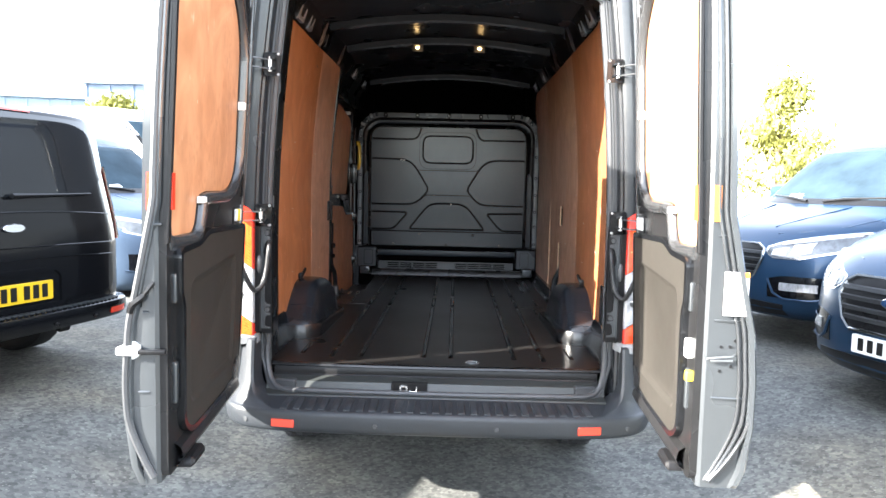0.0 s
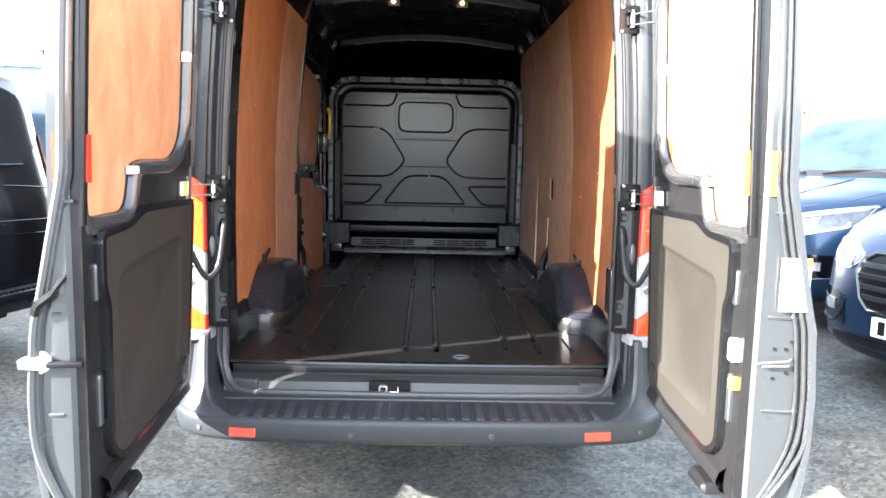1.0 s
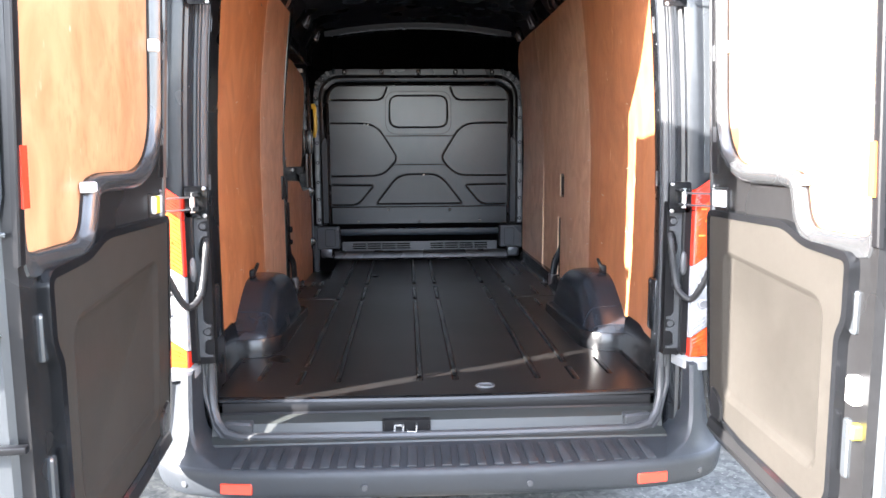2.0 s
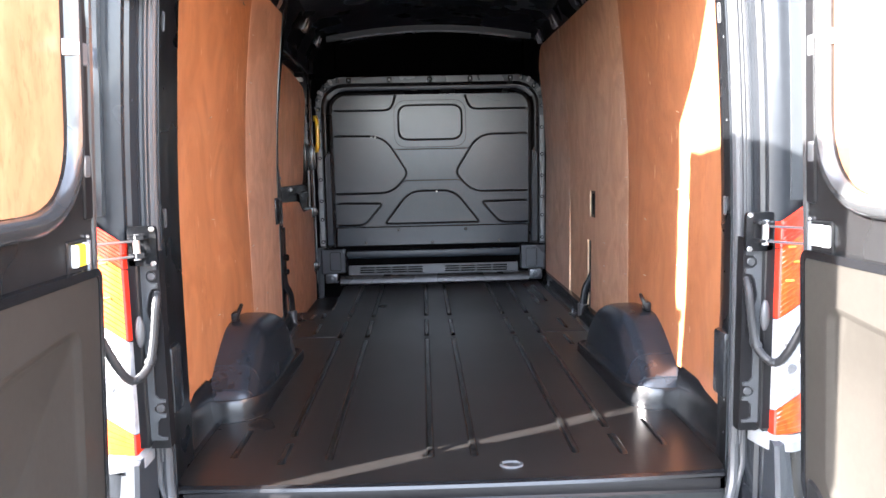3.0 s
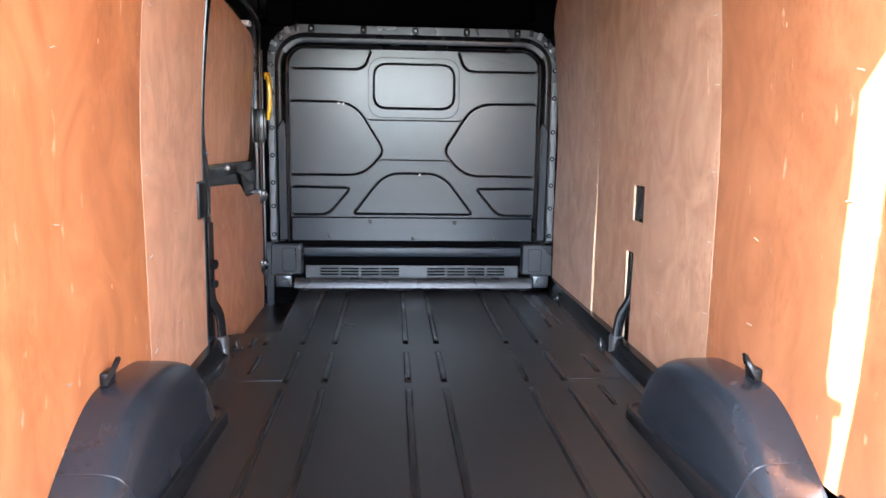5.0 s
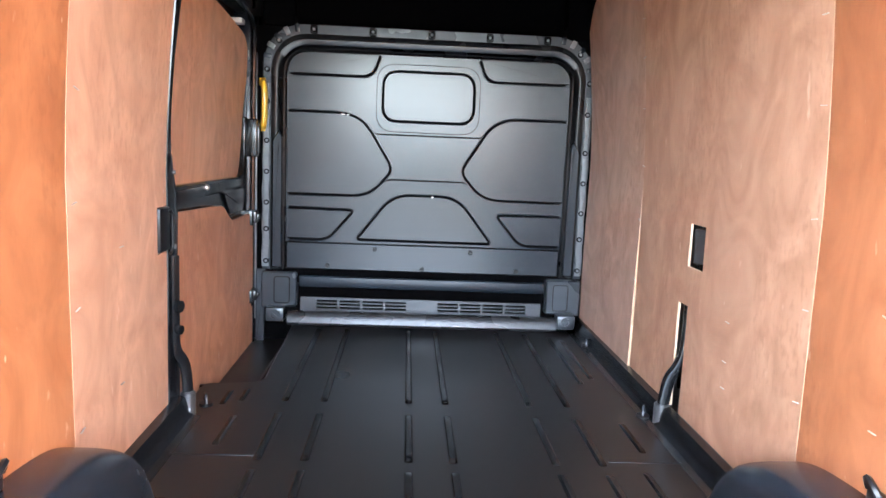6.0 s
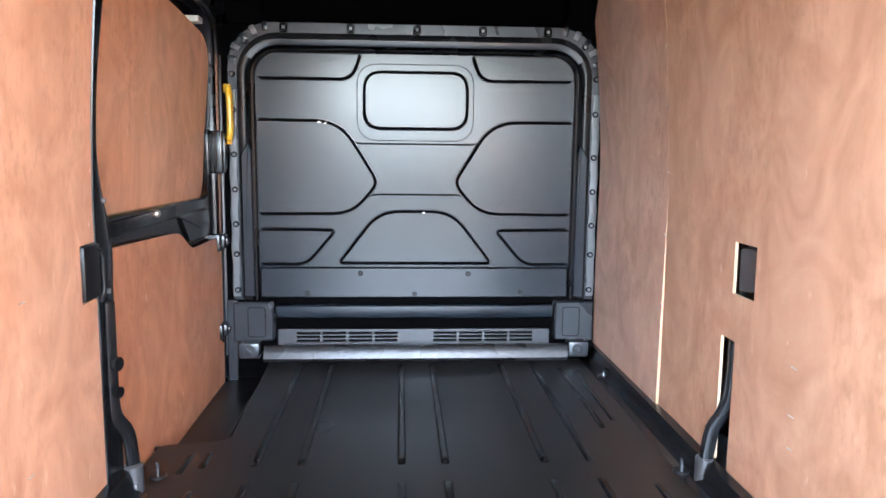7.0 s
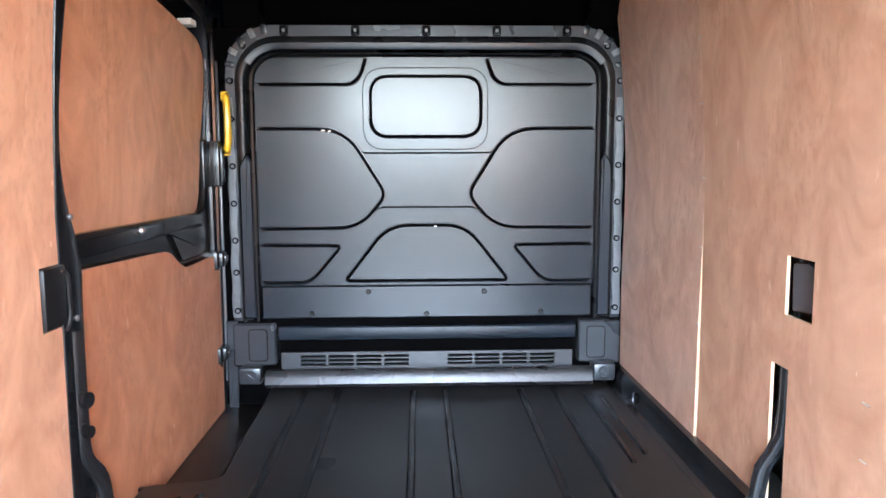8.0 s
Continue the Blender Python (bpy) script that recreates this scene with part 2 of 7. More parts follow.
    link(co.outputs["Object"], mp3.inputs["Vector"])
    vor = add("ShaderNodeTexNoise")
    vor.inputs["Scale"].default_value = 12
    vor.inputs["Detail"].default_value = 5
    link(mp3.outputs["Vector"], vor.inputs["Vector"])
    sc = add("ShaderNodeMapRange")
    sc.inputs["From Min"].default_value, sc.inputs["From Max"].default_value = 0.675, 0.76
    sc.inputs["To Max"].default_value = 0.5
    link(vor.outputs["Fac"], sc.inputs["Value"])
    pale = add("ShaderNodeMix")
    pale.data_type = "RGBA"
    pale.inputs["B"].default_value = (0.74, 0.55, 0.42, 1)
    link(sc.outputs["Result"], pale.inputs["Factor"])
    link(nicks.outputs["Result"], pale.inputs["A"])
    link(pale.outputs["Result"], p.inputs["Base Color"])
    return m


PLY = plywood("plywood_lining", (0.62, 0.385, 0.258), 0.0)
# PLY_B and PLY_G: dimmed copies that set the right wall's light through colour
PLY_B = plywood("plywood_rear_right_dimmed", (0.335, 0.136, 0.062), 5.3)
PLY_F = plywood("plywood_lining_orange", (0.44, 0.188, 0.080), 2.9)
PLY_G = plywood("plywood_mid_right_dimmed", (0.51, 0.315, 0.210), 7.4)
PLY_C = plywood("plywood_lining_pale", (0.60, 0.41, 0.31), 9.1)
PLY_D = plywood("plywood_lining_red", (0.56, 0.28, 0.16), 21.3)
PLY_E = plywood("plywood_sliding_door", (0.70, 0.40, 0.245), 31.9)
PLY_DOOR = plywood("plywood_door", (0.48, 0.25, 0.132), 13.7)
PLY_EDGE = material("plywood_edge", (0.56, 0.40, 0.26), 0.7, vary=0.2, scale=300, stretch=(1, 1, 6))
RUBBER = material("floor_rubber", (0.0125, 0.0115, 0.0110), 0.30, vary=0.14, scale=14, big=1.2, rough_vary=0.05, spec=0.42)
RUBBER_RIB = material("floor_rubber_rib", (0.0085, 0.0083, 0.0083), 0.24, vary=0.08, scale=10, big=1.5, rough_vary=0.03, spec=0.34)
PLASTIC = material("black_moulded_plastic", (0.008, 0.0085, 0.0095), 0.24, vary=0.3, scale=25, bump=0.08, bump_scale=700, big=1.5, rough_vary=0.04)
ARCH = material("arch_cover_plastic", (0.0150, 0.0180, 0.0230), 0.25, vary=0.25, scale=40, bump=0.05, bump_scale=500, big=3, rough_vary=0.06, spec=0.6)
BULK = material("bulkhead_plastic", (0.0100, 0.0155, 0.0225), 0.245, vary=0.14, scale=9, stretch=(1, 1, 0.6), big=1.2, rough_vary=0.05)
# near-black: puts the shade of grooves and voids into colour; also bolt washers
BULK_DARK = material("shade_and_washer_black", (0.0025, 0.0025, 0.0028), 0.7, vary=0.3, spec=0.0)
BULK_RIM = material("bulkhead_rim", (0.0055, 0.006, 0.007), 0.28, vary=0.3, spec=0.2)
FLANGE = material("bulkhead_flange_metal", (0.135, 0.143, 0.152), 0.36, metal=0.3, vary=0.4, scale=30)
STRUTP = material("strut_foot_steel", (0.10, 0.103, 0.107), 0.3, metal=0.5, vary=0.3, scale=30)
VENTP = material("vent_strip_grey", (0.052, 0.056, 0.062), 0.34, metal=0.3, vary=0.15, scale=30)
FLANGE_DARK = material("bulkhead_flange_paint", (0.046, 0.052, 0.060), 0.27, metal=0.35, vary=0.12, scale=14, big=3, rough_vary=0.05)
GLOSSBAR = material("threshold_metal", (0.027, 0.028, 0.030), 0.27, metal=0.4, vary=0.55, scale=40, bump=0.6, bump_scale=60)
PAINT = material("grey_metallic_paint", (0.054, 0.060, 0.065), 0.27, metal=0.4, vary=0.14, scale=400, big=1.0, coat=0.7, rough_vary=0.05)
# body paint darkened for the shaded jamb; also header, cover and strut
PAINT_IN = material("jamb_shade_and_inner_paint", (0.020, 0.0225, 0.026), 0.24, metal=0.25, vary=0.3, scale=30, coat=0.15, rough_vary=0.08)
ROOFP = material("roof_inner_paint", (0.012, 0.0145, 0.021), 0.28, vary=0.35, scale=20, spec=0.4)
RIBP = material("roof_rib_paint", (0.010, 0.0115, 0.015), 0.2, vary=0.7, scale=14, spec=0.1)
RIB_GLINT = material("roof_rib_glint", (0.05, 0.054, 0.065), 0.25, metal=0.3, vary=0.8, scale=9)
FRAMEP = material("rail_frame_paint", (0.36, 0.38, 0.41), 0.3, metal=0.3, vary=0.4, scale=20)
SEAL = material("grey_rubber_seal", (0.045, 0.047, 0.050), 0.38, vary=0.25, scale=60, bump=0.1)
BLACK = material("black_trim", (0.009, 0.009, 0.0098), 0.32, vary=0.3, spec=0.25)
TRIM = material("door_trim_board", (0.030, 0.0275, 0.024), 0.5, vary=0.25, scale=50, bump=0.1, bump_scale=500, big=4, rough_vary=0.08, spec=0.12)
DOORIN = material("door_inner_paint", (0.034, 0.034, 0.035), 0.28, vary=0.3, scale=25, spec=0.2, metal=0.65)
BUMPER = material("bumper_plastic", (0.020, 0.0235, 0.028), 0.46, vary=0.2, scale=120, bump=0.4, bump_scale=900, big=3)
SCUFF = material("bumper_tread", (0.022, 0.025, 0.029), 0.42, vary=0.6, scale=25, bump=0.5, bump_scale=300, big=9)
RED = material("red_reflector", (0.62, 0.045, 0.02), 0.25, vary=0.12, scale=300, coat=0.5)
ORANGE = material("amber_reflector", (0.75, 0.22, 0.03), 0.25, vary=0.1, scale=300, coat=0.4)
LENS_RED = material("lens_red", (0.62, 0.03, 0.012), 0.12, vary=0.55, scale=70, stretch=(1.5, 1.5, 0.4), coat=1.0, big=14, dark=(0.16, 0.006, 0.004))
LENS_WARM_SUN = material("lens_warm_sunlit", (0.80, 0.13, 0.02), 0.12, vary=0.4, scale=70, stretch=(1.5, 1.5, 0.4), coat=1.0, big=14, dark=(0.40, 0.02, 0.008))
LENS_WARM_SHADE = material("lens_warm_shaded", (0.70, 0.075, 0.012), 0.12, vary=0.5, scale=45, stretch=(1.5, 1.5, 0.6), coat=1.0, big=18, dark=(0.30, 0.008, 0.004))
LENS_CLEAR = material("lens_clear", (0.50, 0.51, 0.53), 0.12, vary=0.5, scale=45, stretch=(1.2, 1.2, 0.5), coat=1.0, metal=0.3, big=20, dark=(0.08, 0.078, 0.08))
REFLECTOR = material("lamp_reflector", (0.40, 0.40, 0.41), 0.2, metal=0.7, vary=0.3, scale=80)
JAMBP = material("jamb_grey_paint", (0.058, 0.062, 0.066), 0.38, metal=0.2, vary=0.15, scale=40, rough_vary=0.05)
SLEEVE = material("cable_sleeve", (0.015, 0.0155, 0.0165), 0.48, vary=0.2, scale=60, spec=0.35)
HEADLAMP = material("headlamp_glass", (0.10, 0.11, 0.12), 0.12, vary=0.8, scale=18, coat=0.5, metal=0.3)
GREYPL = material("grey_lamp_foot", (0.20, 0.205, 0.21), 0.45, vary=0.15)
STEEL = material("bright_steel", (0.55, 0.55, 0.55), 0.28, metal=0.9, vary=0.15, scale=60)
DULL = material("zinc_steel", (0.22, 0.23, 0.24), 0.4, metal=0.7, vary=0.2, scale=60)
WHITEPL = material("white_plastic", (0.72, 0.72, 0.70), 0.35, vary=0.06)
YELLOW = material("yellow_handle", (0.80, 0.47, 0.02), 0.35, vary=0.08, coat=0.2)
YEL2 = material("yellow_catch", (0.75, 0.58, 0.03), 0.4, vary=0.08)
EDGE = material("bright_hem_paint", (0.055, 0.058, 0.062), 0.25, metal=0.5, vary=0.3, scale=40, coat=0.6, rough_vary=0.05)
STAPLE = material("staple_wire", (0.50, 0.47, 0.43), 0.4, metal=0.4, vary=0.3)
LIP = material("door_lip_paint", (0.060, 0.062, 0.064), 0.26, metal=0.45, vary=0.3, scale=18, coat=0.4, rough_vary=0.06)
GLOSSBLK = material("gloss_black_paint", (0.0075, 0.008, 0.009), 0.2, vary=0.4, scale=30, spec=0.45, rough_vary=0.06)
TYRE = material("tyre_rubber", (0.016, 0.016, 0.017), 0.7, vary=0.3, scale=60, bump=0.4)
ALLOY = material("wheel_rim", (0.35, 0.36, 0.37), 0.35, metal=0.8, vary=0.15)
LAMPGLOW = material("lamp_bulb", (1, 0.8, 0.5), 0.4, emit=((1.0, 0.62, 0.25), 1.6))
BULB_BODY = material("lamp_body", (0.05, 0.05, 0.05), 0.4)

# ---- the cargo bay: floor ----
FLOOR = 0.70
Y_BULK = 3.49


def wall_x(z):
    """Half the width of the lining at a height: it leans in towards the roof."""
    t = max(0.0, z - 1.55)
    return 0.872 - 0.030 * t - 0.065 * t * t


floor = thing("floor", "black ribbed rubber load floor of the van", "floor", kind="structure")
bm = bmesh.new()
outline = [(-0.79, 0.0), (-0.4, -0.016), (0.0, -0.022), (0.4, -0.016), (0.79, 0.0), (0.825, 0.06), (0.85, 0.35), (0.85, 3.44), (-0.685, 3.44), (-0.655, 2.49), (-0.88, 2.455), (-0.85, 0.35), (-0.825, 0.06)]
plate(bm, rounded(outline, [0.03, 0.15, 0.15, 0.15, 0.03, 0.02, 0, 0, 0.01, 0.06, 0.04, 0, 0.02], 4), XY, FLOOR, FLOOR - 0.03, 0.006)
part("liner", bm, RUBBER, floor)
# pressed ribs that run lengthwise
RIB_X = [-0.53, -0.385, -0.067, 0.072, 0.393, 0.54]
RIB_Y = [(0.16, 1.70), (1.755, 2.16), (2.27, 3.36)]


def floor_rib(x, a, b, half=0.0140, h=0.0078):
    bm = bmesh.new()
    pts = [(x - half, a), (x + half, a), (x + half, b), (x - half, b)]
    levels = ((0.0, -0.0006), (0.0015, 0.3 * h), (0.0035, 0.8 * h), (0.0055, h), (0.009, h))
    rows = grid(bm, [[(px, py, FLOOR + z) for px, py in rounded([(u, v + (6 * d if v == a else -6 * d)) for (u, q), (w, v) in zip(offset(pts, d), pts)], half, 4)] for d, z in levels], True)
    bm.faces.new(rows[-1])
    return part("rib", bm, RUBBER_RIB, floor, smooth=60)


for x in RIB_X:
    for a, b in RIB_Y:
        if abs(x) > 0.5 and a < 0.3:
            floor_rib(x, 0.14, 0.32)
            a = 0.37
        floor_rib(x, a, b)
for x, a, b in ((0.66, 2.55, 3.30), (0.72, 2.62, 3.25), (0.69, 0.20, 0.45), (-0.69, 0.20, 0.45), (0.66, 1.5, 1.72), (0.70, 1.86, 2.12), (-0.68, 1.86, 2.12), (-0.75, 2.22, 2.38), (-0.69, 2.26, 2.40)):
    floor_rib(x, a, b, 0.012, 0.0062)
# slits in the liner beside the arches
for x0, x1, y in ((0.565, 0.80, 1.79), (-0.80, -0.54, 1.79)):
    bm = bmesh.new()
    box(bm, (x0, y - 0.004, FLOOR - 0.004), (x1, y + 0.004, FLOOR + 0.0025), 0.001)
    part("seam", bm, BLACK, floor)
# drain near the sill
bm = bmesh.new()
ring = [(0.036 * math.cos(k * math.pi / 10), 0.026 * math.sin(k * math.pi / 10)) for k in range(20)]
band(bm, [(0.178 + x, 0.085 + y) for x, y in ring], [(0.178 + 0.74 * x, 0.085 + 0.74 * y) for x, y in ring], XY, FLOOR + 0.006, FLOOR - 0.004, True)
part("drain_ring", bm, FLANGE, floor, "grey drain ring")
# upturned edge of the liner along both walls
for s, y0, y1 in ((1, 1.42, 3.44), (-1, 1.42, 2.10)):
    bm = bmesh.new()
    prof = [(0.79, 0.701), (0.815, 0.706), (0.828, 0.722), (0.834, 0.75), (0.842, 0.772), (0.868, 0.776), (0.868, 0.69), (0.79, 0.69)]
    grid(bm, [[(s * px, y, pz) for px, pz in prof] for y in np.linspace(y0, y1, 9)], True)
    part("upstand", bm, PLASTIC, floor)

for s in (-1, 1):
    bm = bmesh.new()
    grid(bm, [[(s * px, y, pz) for px, pz in ((0.815, 0.701), (0.832, 0.704), (0.842, 0.718), (0.848, 0.765), (0.853, 0.83), (0.868, 0.85), (0.88, 0.85), (0.88, 0.69), (0.815, 0.69))] for y in (0.06, 0.12, 0.2, 0.4, 0.56)], True)
    part("cove", bm, PLASTIC, floor)

# side step inside the sliding door
bm = bmesh.new()
box(bm, (-0.99, 2.42, 0.55), (-0.62, 3.50, 0.602), 0.006)
box(bm, (-0.675, 2.46, 0.59), (-0.66, 3.46, 0.695), 0.004)
box(bm, (-0.95, 2.44, 0.59), (-0.66, 2.46, 0.695), 0.004)
part("step_well", bm, RUBBER, floor, "sunken black side step")

# ---- plywood lining ----


def lining(name, s, ys, zs, parent, mats, holes=(), proud=0.0, top=None, wave=0.004, seed=0.0, base=wall_x, taper=0.0):
    """A 9 mm board in bowed rows; holes are (y0, y1, z0, z1)."""
    bm = bmesh.new()
    ny, nz = len(ys), len(zs)

    def at(i, j, back):
        y = ys[i]
        z = zs[j]
        if top:
            z = zs[0] + (z - zs[0]) * (top(y) - zs[0]) / (zs[-1] - zs[0])
        x = base(z) - taper * max(0.0, 0.45 - y) / 0.25 - (proud(z) if callable(proud) else proud) + wave * noise.noise((y * 1.3 + seed, z * 0.8, seed)) + (0.009 if back else 0)
        return Vector((s * x, y, z))

    keep = {}
    for i in range(ny - 1):
        for j in range(nz - 1):
            cy, cz = (ys[i] + ys[i + 1]) / 2, (zs[j] + zs[j + 1]) / 2
            keep[i, j] = not any(a < cy < b and c < cz < d for a, b, c, d in holes)
    F = {(i, j): bm.verts.new(at(i, j, 0)) for i in range(ny) for j in range(nz)}
    B = {(i, j): bm.verts.new(at(i, j, 1)) for i in range(ny) for j in range(nz)}
    for (i, j), k in keep.items():
        if not k:
            continue
        q = ((i, j), (i + 1, j), (i + 1, j + 1), (i, j + 1))
        bm.faces.new([F[c] for c in q])
        bm.faces.new([B[c] for c in reversed(q)])
        for a, b, n in ((q[0], q[1], (i, j - 1)), (q[1], q[2], (i + 1, j)), (q[2], q[3], (i, j + 1)), (q[3], q[0], (i - 1, j))):
            if not keep.get(n):
                f = bm.faces.new((F[a], B[a], B[b], F[b]))
                f.material_index = 1
    bmesh.ops.delete(bm, geom=[v for v in bm.verts if not v.link_faces], context="VERTS")
    return part(name, bm, mats, parent, smooth=30)


ZS = [0.775, 0.80, 0.95, 1.05, 1.158, 1.225, 1.292, 1.44, 1.55, 1.7, 1.8, 1.9, 2.0, 2.1, 2.2, 2.3, 2.42]
wall_r = thing("wall_right", "van side wall lined with reddish plywood boards", "wall", kind="structure")
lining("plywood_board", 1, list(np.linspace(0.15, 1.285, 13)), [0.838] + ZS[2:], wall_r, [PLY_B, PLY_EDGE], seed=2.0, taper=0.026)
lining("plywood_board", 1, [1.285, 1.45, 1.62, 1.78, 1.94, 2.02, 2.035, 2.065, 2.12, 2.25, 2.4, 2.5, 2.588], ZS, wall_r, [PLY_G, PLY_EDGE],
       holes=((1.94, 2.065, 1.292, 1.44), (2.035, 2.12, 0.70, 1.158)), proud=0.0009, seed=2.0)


def front_top(y):
    t = max(0.0, (y - 3.22) / 0.26)
    return 2.42 - 0.16 * t * t


lining("plywood_board", 1, [2.59, 2.7, 2.8, 2.95, 3.1, 3.2, 3.26, 3.32, 3.37, 3.41, 3.44, 3.465], ZS, wall_r, [PLY_C, PLY_EDGE], proud=lambda z: 0.0042 + 0.0075 * max(0.0, min(1.0, (1.75 - z) / 0.6)), top=front_top, wave=0.007, seed=7.7)
wall_l = thing("wall_left", "van side wall lined with orange-brown plywood boards", "wall", kind="structure")
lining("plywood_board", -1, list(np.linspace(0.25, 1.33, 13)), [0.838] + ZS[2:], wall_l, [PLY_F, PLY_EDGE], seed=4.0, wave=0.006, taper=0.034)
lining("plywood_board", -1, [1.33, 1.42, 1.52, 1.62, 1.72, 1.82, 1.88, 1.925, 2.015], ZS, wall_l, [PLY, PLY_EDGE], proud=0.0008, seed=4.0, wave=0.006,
       holes=((1.925, 2.06, 1.292, 1.44),))

# staples along the joints of the boards
for s, parent, y, zs in ((1, wall_r, 1.305, (0.9, 1.08, 1.31, 1.53, 1.795, 2.0, 2.2)), (1, wall_r, 2.575, (0.95, 1.15, 1.4, 1.62, 1.85, 2.05, 2.2)),
                         (-1, wall_l, 1.345, (0.95, 1.25, 1.5, 1.76, 1.99, 2.2)), (1, wall_r, 0.62, (1.22, 1.5, 1.78)), (1, wall_r, 1.02, (1.12, 1.36)),
                         (-1, wall_l, 0.75, (1.05, 1.42, 1.8)), (-1, wall_l, 1.62, (0.98, 1.36)), (1, wall_r, 1.70, (1.06, 1.18, 0.98))):
    for z in zs:
        bm = bmesh.new()
        x = wall_x(z) - 0.011 if y in (2.575, 1.345) else wall_x(z) - 0.006
        m = pose(s * x, y + random.uniform(-0.006, 0.012), z, random.uniform(-18, 18))
        box(bm, (-0.002, -0.012, -0.0013), (0.002, 0.012, 0.0013), 0.0006, m)
        part("staple", bm, STAPLE, parent)

# steel side of the body behind and above the boards
for s, parent in ((1, wall_r), (-1, wall_l)):
    bm = bmesh.new()
    y1 = 5.6
    prof = [(1.0, 0.48), (1.02, 0.6), (1.03, 0.95), (1.025, 1.3), (1.0, 1.75), (0.955, 2.2), (0.90, 2.55), (0.84, 2.68)]
    inner = [(0.93, 2.66), (0.895, 2.53), (0.935, 2.2), (0.97, 1.75), (0.985, 1.3), (0.985, 0.95), (0.98, 0.6), (0.97, 0.48)]
    if s > 0:
        stretches = ((-0.02, 3.6, 0),)
    else:
        stretches = ((-0.02, 2.16, 0), (3.42, 3.6, 0), (2.16, 3.42, 6))
    for y0, y1, lo in stretches:
        pr = prof[lo:] + inner[:-lo or None]
        rows = grid(bm, [[(s * px, y, pz) for px, pz in pr] for y in np.linspace(y0, y1, 5)], True)
        bm.faces.new(rows[0])
        bm.faces.new(rows[-1][::-1])
    part("body_side", bm, PAINT, parent)
    # pressed upper rail with its box frames
    bm = bmesh.new()
    rail = [(0.895, 2.30), (0.845, 2.40), (0.825, 2.44), (0.80, 2.47), (0.775, 2.52), (0.755, 2.56), (0.72, 2.60), (0.86, 2.62), (0.92, 2.50)]
    grid(bm, [[(s * px, y, pz) for px, pz in rail] for y in np.linspace(0.02, 3.62, 8)], True)
    part("upper_rail", bm, ROOFP, parent)
    for y, w in ((0.62, 0.13), (0.86, 0.10), (1.30, 0.12), (2.02, 0.12), (2.75, 0.12), (3.35, 0.10)):
        bm = bmesh.new()
        o = [(y - w / 2, 2.455), (y + w / 2, 2.455), (y + w / 2, 2.575), (y - w / 2, 2.575)]
        i = offset(o, 0.022)
        lean = lambda a, b, c: Vector((s * (0.812 - (b - 2.44) * 0.31 - c), a, b))
        band(bm, rounded(o, 0.012, 3), rounded(i, 0.012, 3), lean, 0.014, -0.004, True)
        part("rail_frame", bm, FRAMEP, parent)
    for y in (1.23, 1.95):
        bm = bmesh.new()
        grid(bm, [[(s * (wall_x(z) + 0.02 if z < 2.43 else 0.80 - (z - 2.44) * 0.31) - s * d, y + w, z) for w, d in ((-0.05, 0), (-0.04, 0.018), (0.04, 0.018), (0.05, 0))] for z in (2.30, 2.42, 2.45, 2.5, 2.55, 2.58)])
        part("roof_post", bm, ROOFP, parent)

# black pressing seen through the cut-outs of the boards
bm = bmesh.new()
box(bm, (0.955, 1.86, 0.80), (0.965, 2.20, 1.60), 0.004)
tube(bm, curve([(0.915, 1.985, 1.44), (0.905, 2.03, 1.425), (0.902, 2.045, 1.39), (0.902, 2.045, 1.34), (0.905, 2.03, 1.31), (0.915, 1.985, 1.295)], 5), 0.007, 8)
grid(bm, [[(0.93 - 0.02 * math.sin(math.pi * (z - 1.27) / 0.19), y, z) for y in (1.93, 2.0, 2.04)] for z in np.linspace(1.27, 1.46, 9)])
tube(bm, [(0.905, 2.062, z) for z in np.linspace(1.27, 1.46, 6)], 0.006, 8)
part("pillar_pressing", bm, GLOSSBLK, wall_r)
bm = bmesh.new()
plate(bm, rounded([(1.972, 1.305), (2.052, 1.300), (2.056, 1.425), (2.000, 1.432), (1.972, 1.395)], [0.02, 0.01, 0.012, 0.02, 0.02], 4), lambda a, b, c: Vector((0.905 - 0.35 * (a - 2.0) + c, a, b)), -0.006, 0.006, 0.005)
part("recess_handle", bm, PAINT, wall_r, "glossy grey pressing in the cut-out")
bm = bmesh.new()
tube(bm, curve([(0.905, 2.086, 1.20), (0.902, 2.086, 1.0), (0.886, 2.098, 0.93), (0.860, 2.112, 0.87), (0.848, 2.118, 0.77)], 4), 0.029, 12, 0.7)
for off in (-0.014, 0.014):
    tube(bm, curve([(0.889, 2.086 + off, 1.15), (0.886, 2.086 + off, 1.0), (0.872, 2.098 + off, 0.93), (0.846, 2.112 + off, 0.87)], 4), 0.004, 6)
part("pillar_strut", bm, PAINT_IN, wall_r)
bm = bmesh.new()
disc(bm, (0.842, 2.115, 0.70), (0, 0, 1), 0.026, 0.085, 16, 0.006)
box(bm, (0.825, 2.085, 0.698), (0.868, 2.145, 0.735), 0.008)
part("strut_foot", bm, STRUTP, wall_r, "grey steel foot of the strut")

# pillar behind the sliding door
bm = bmesh.new()



def pillar_y(z):
    """Front edge of the pillar: it sweeps back above the door rail."""
    return float(np.interp(z, [0.85, 1.0, 1.30, 1.41, 1.49, 1.54, 1.62, 1.71, 1.79, 1.92, 2.1, 2.5], [2.13, 2.118, 2.12, 2.128, 2.109, 2.086, 2.055, 2.036, 2.034, 2.05, 2.07, 2.10]))


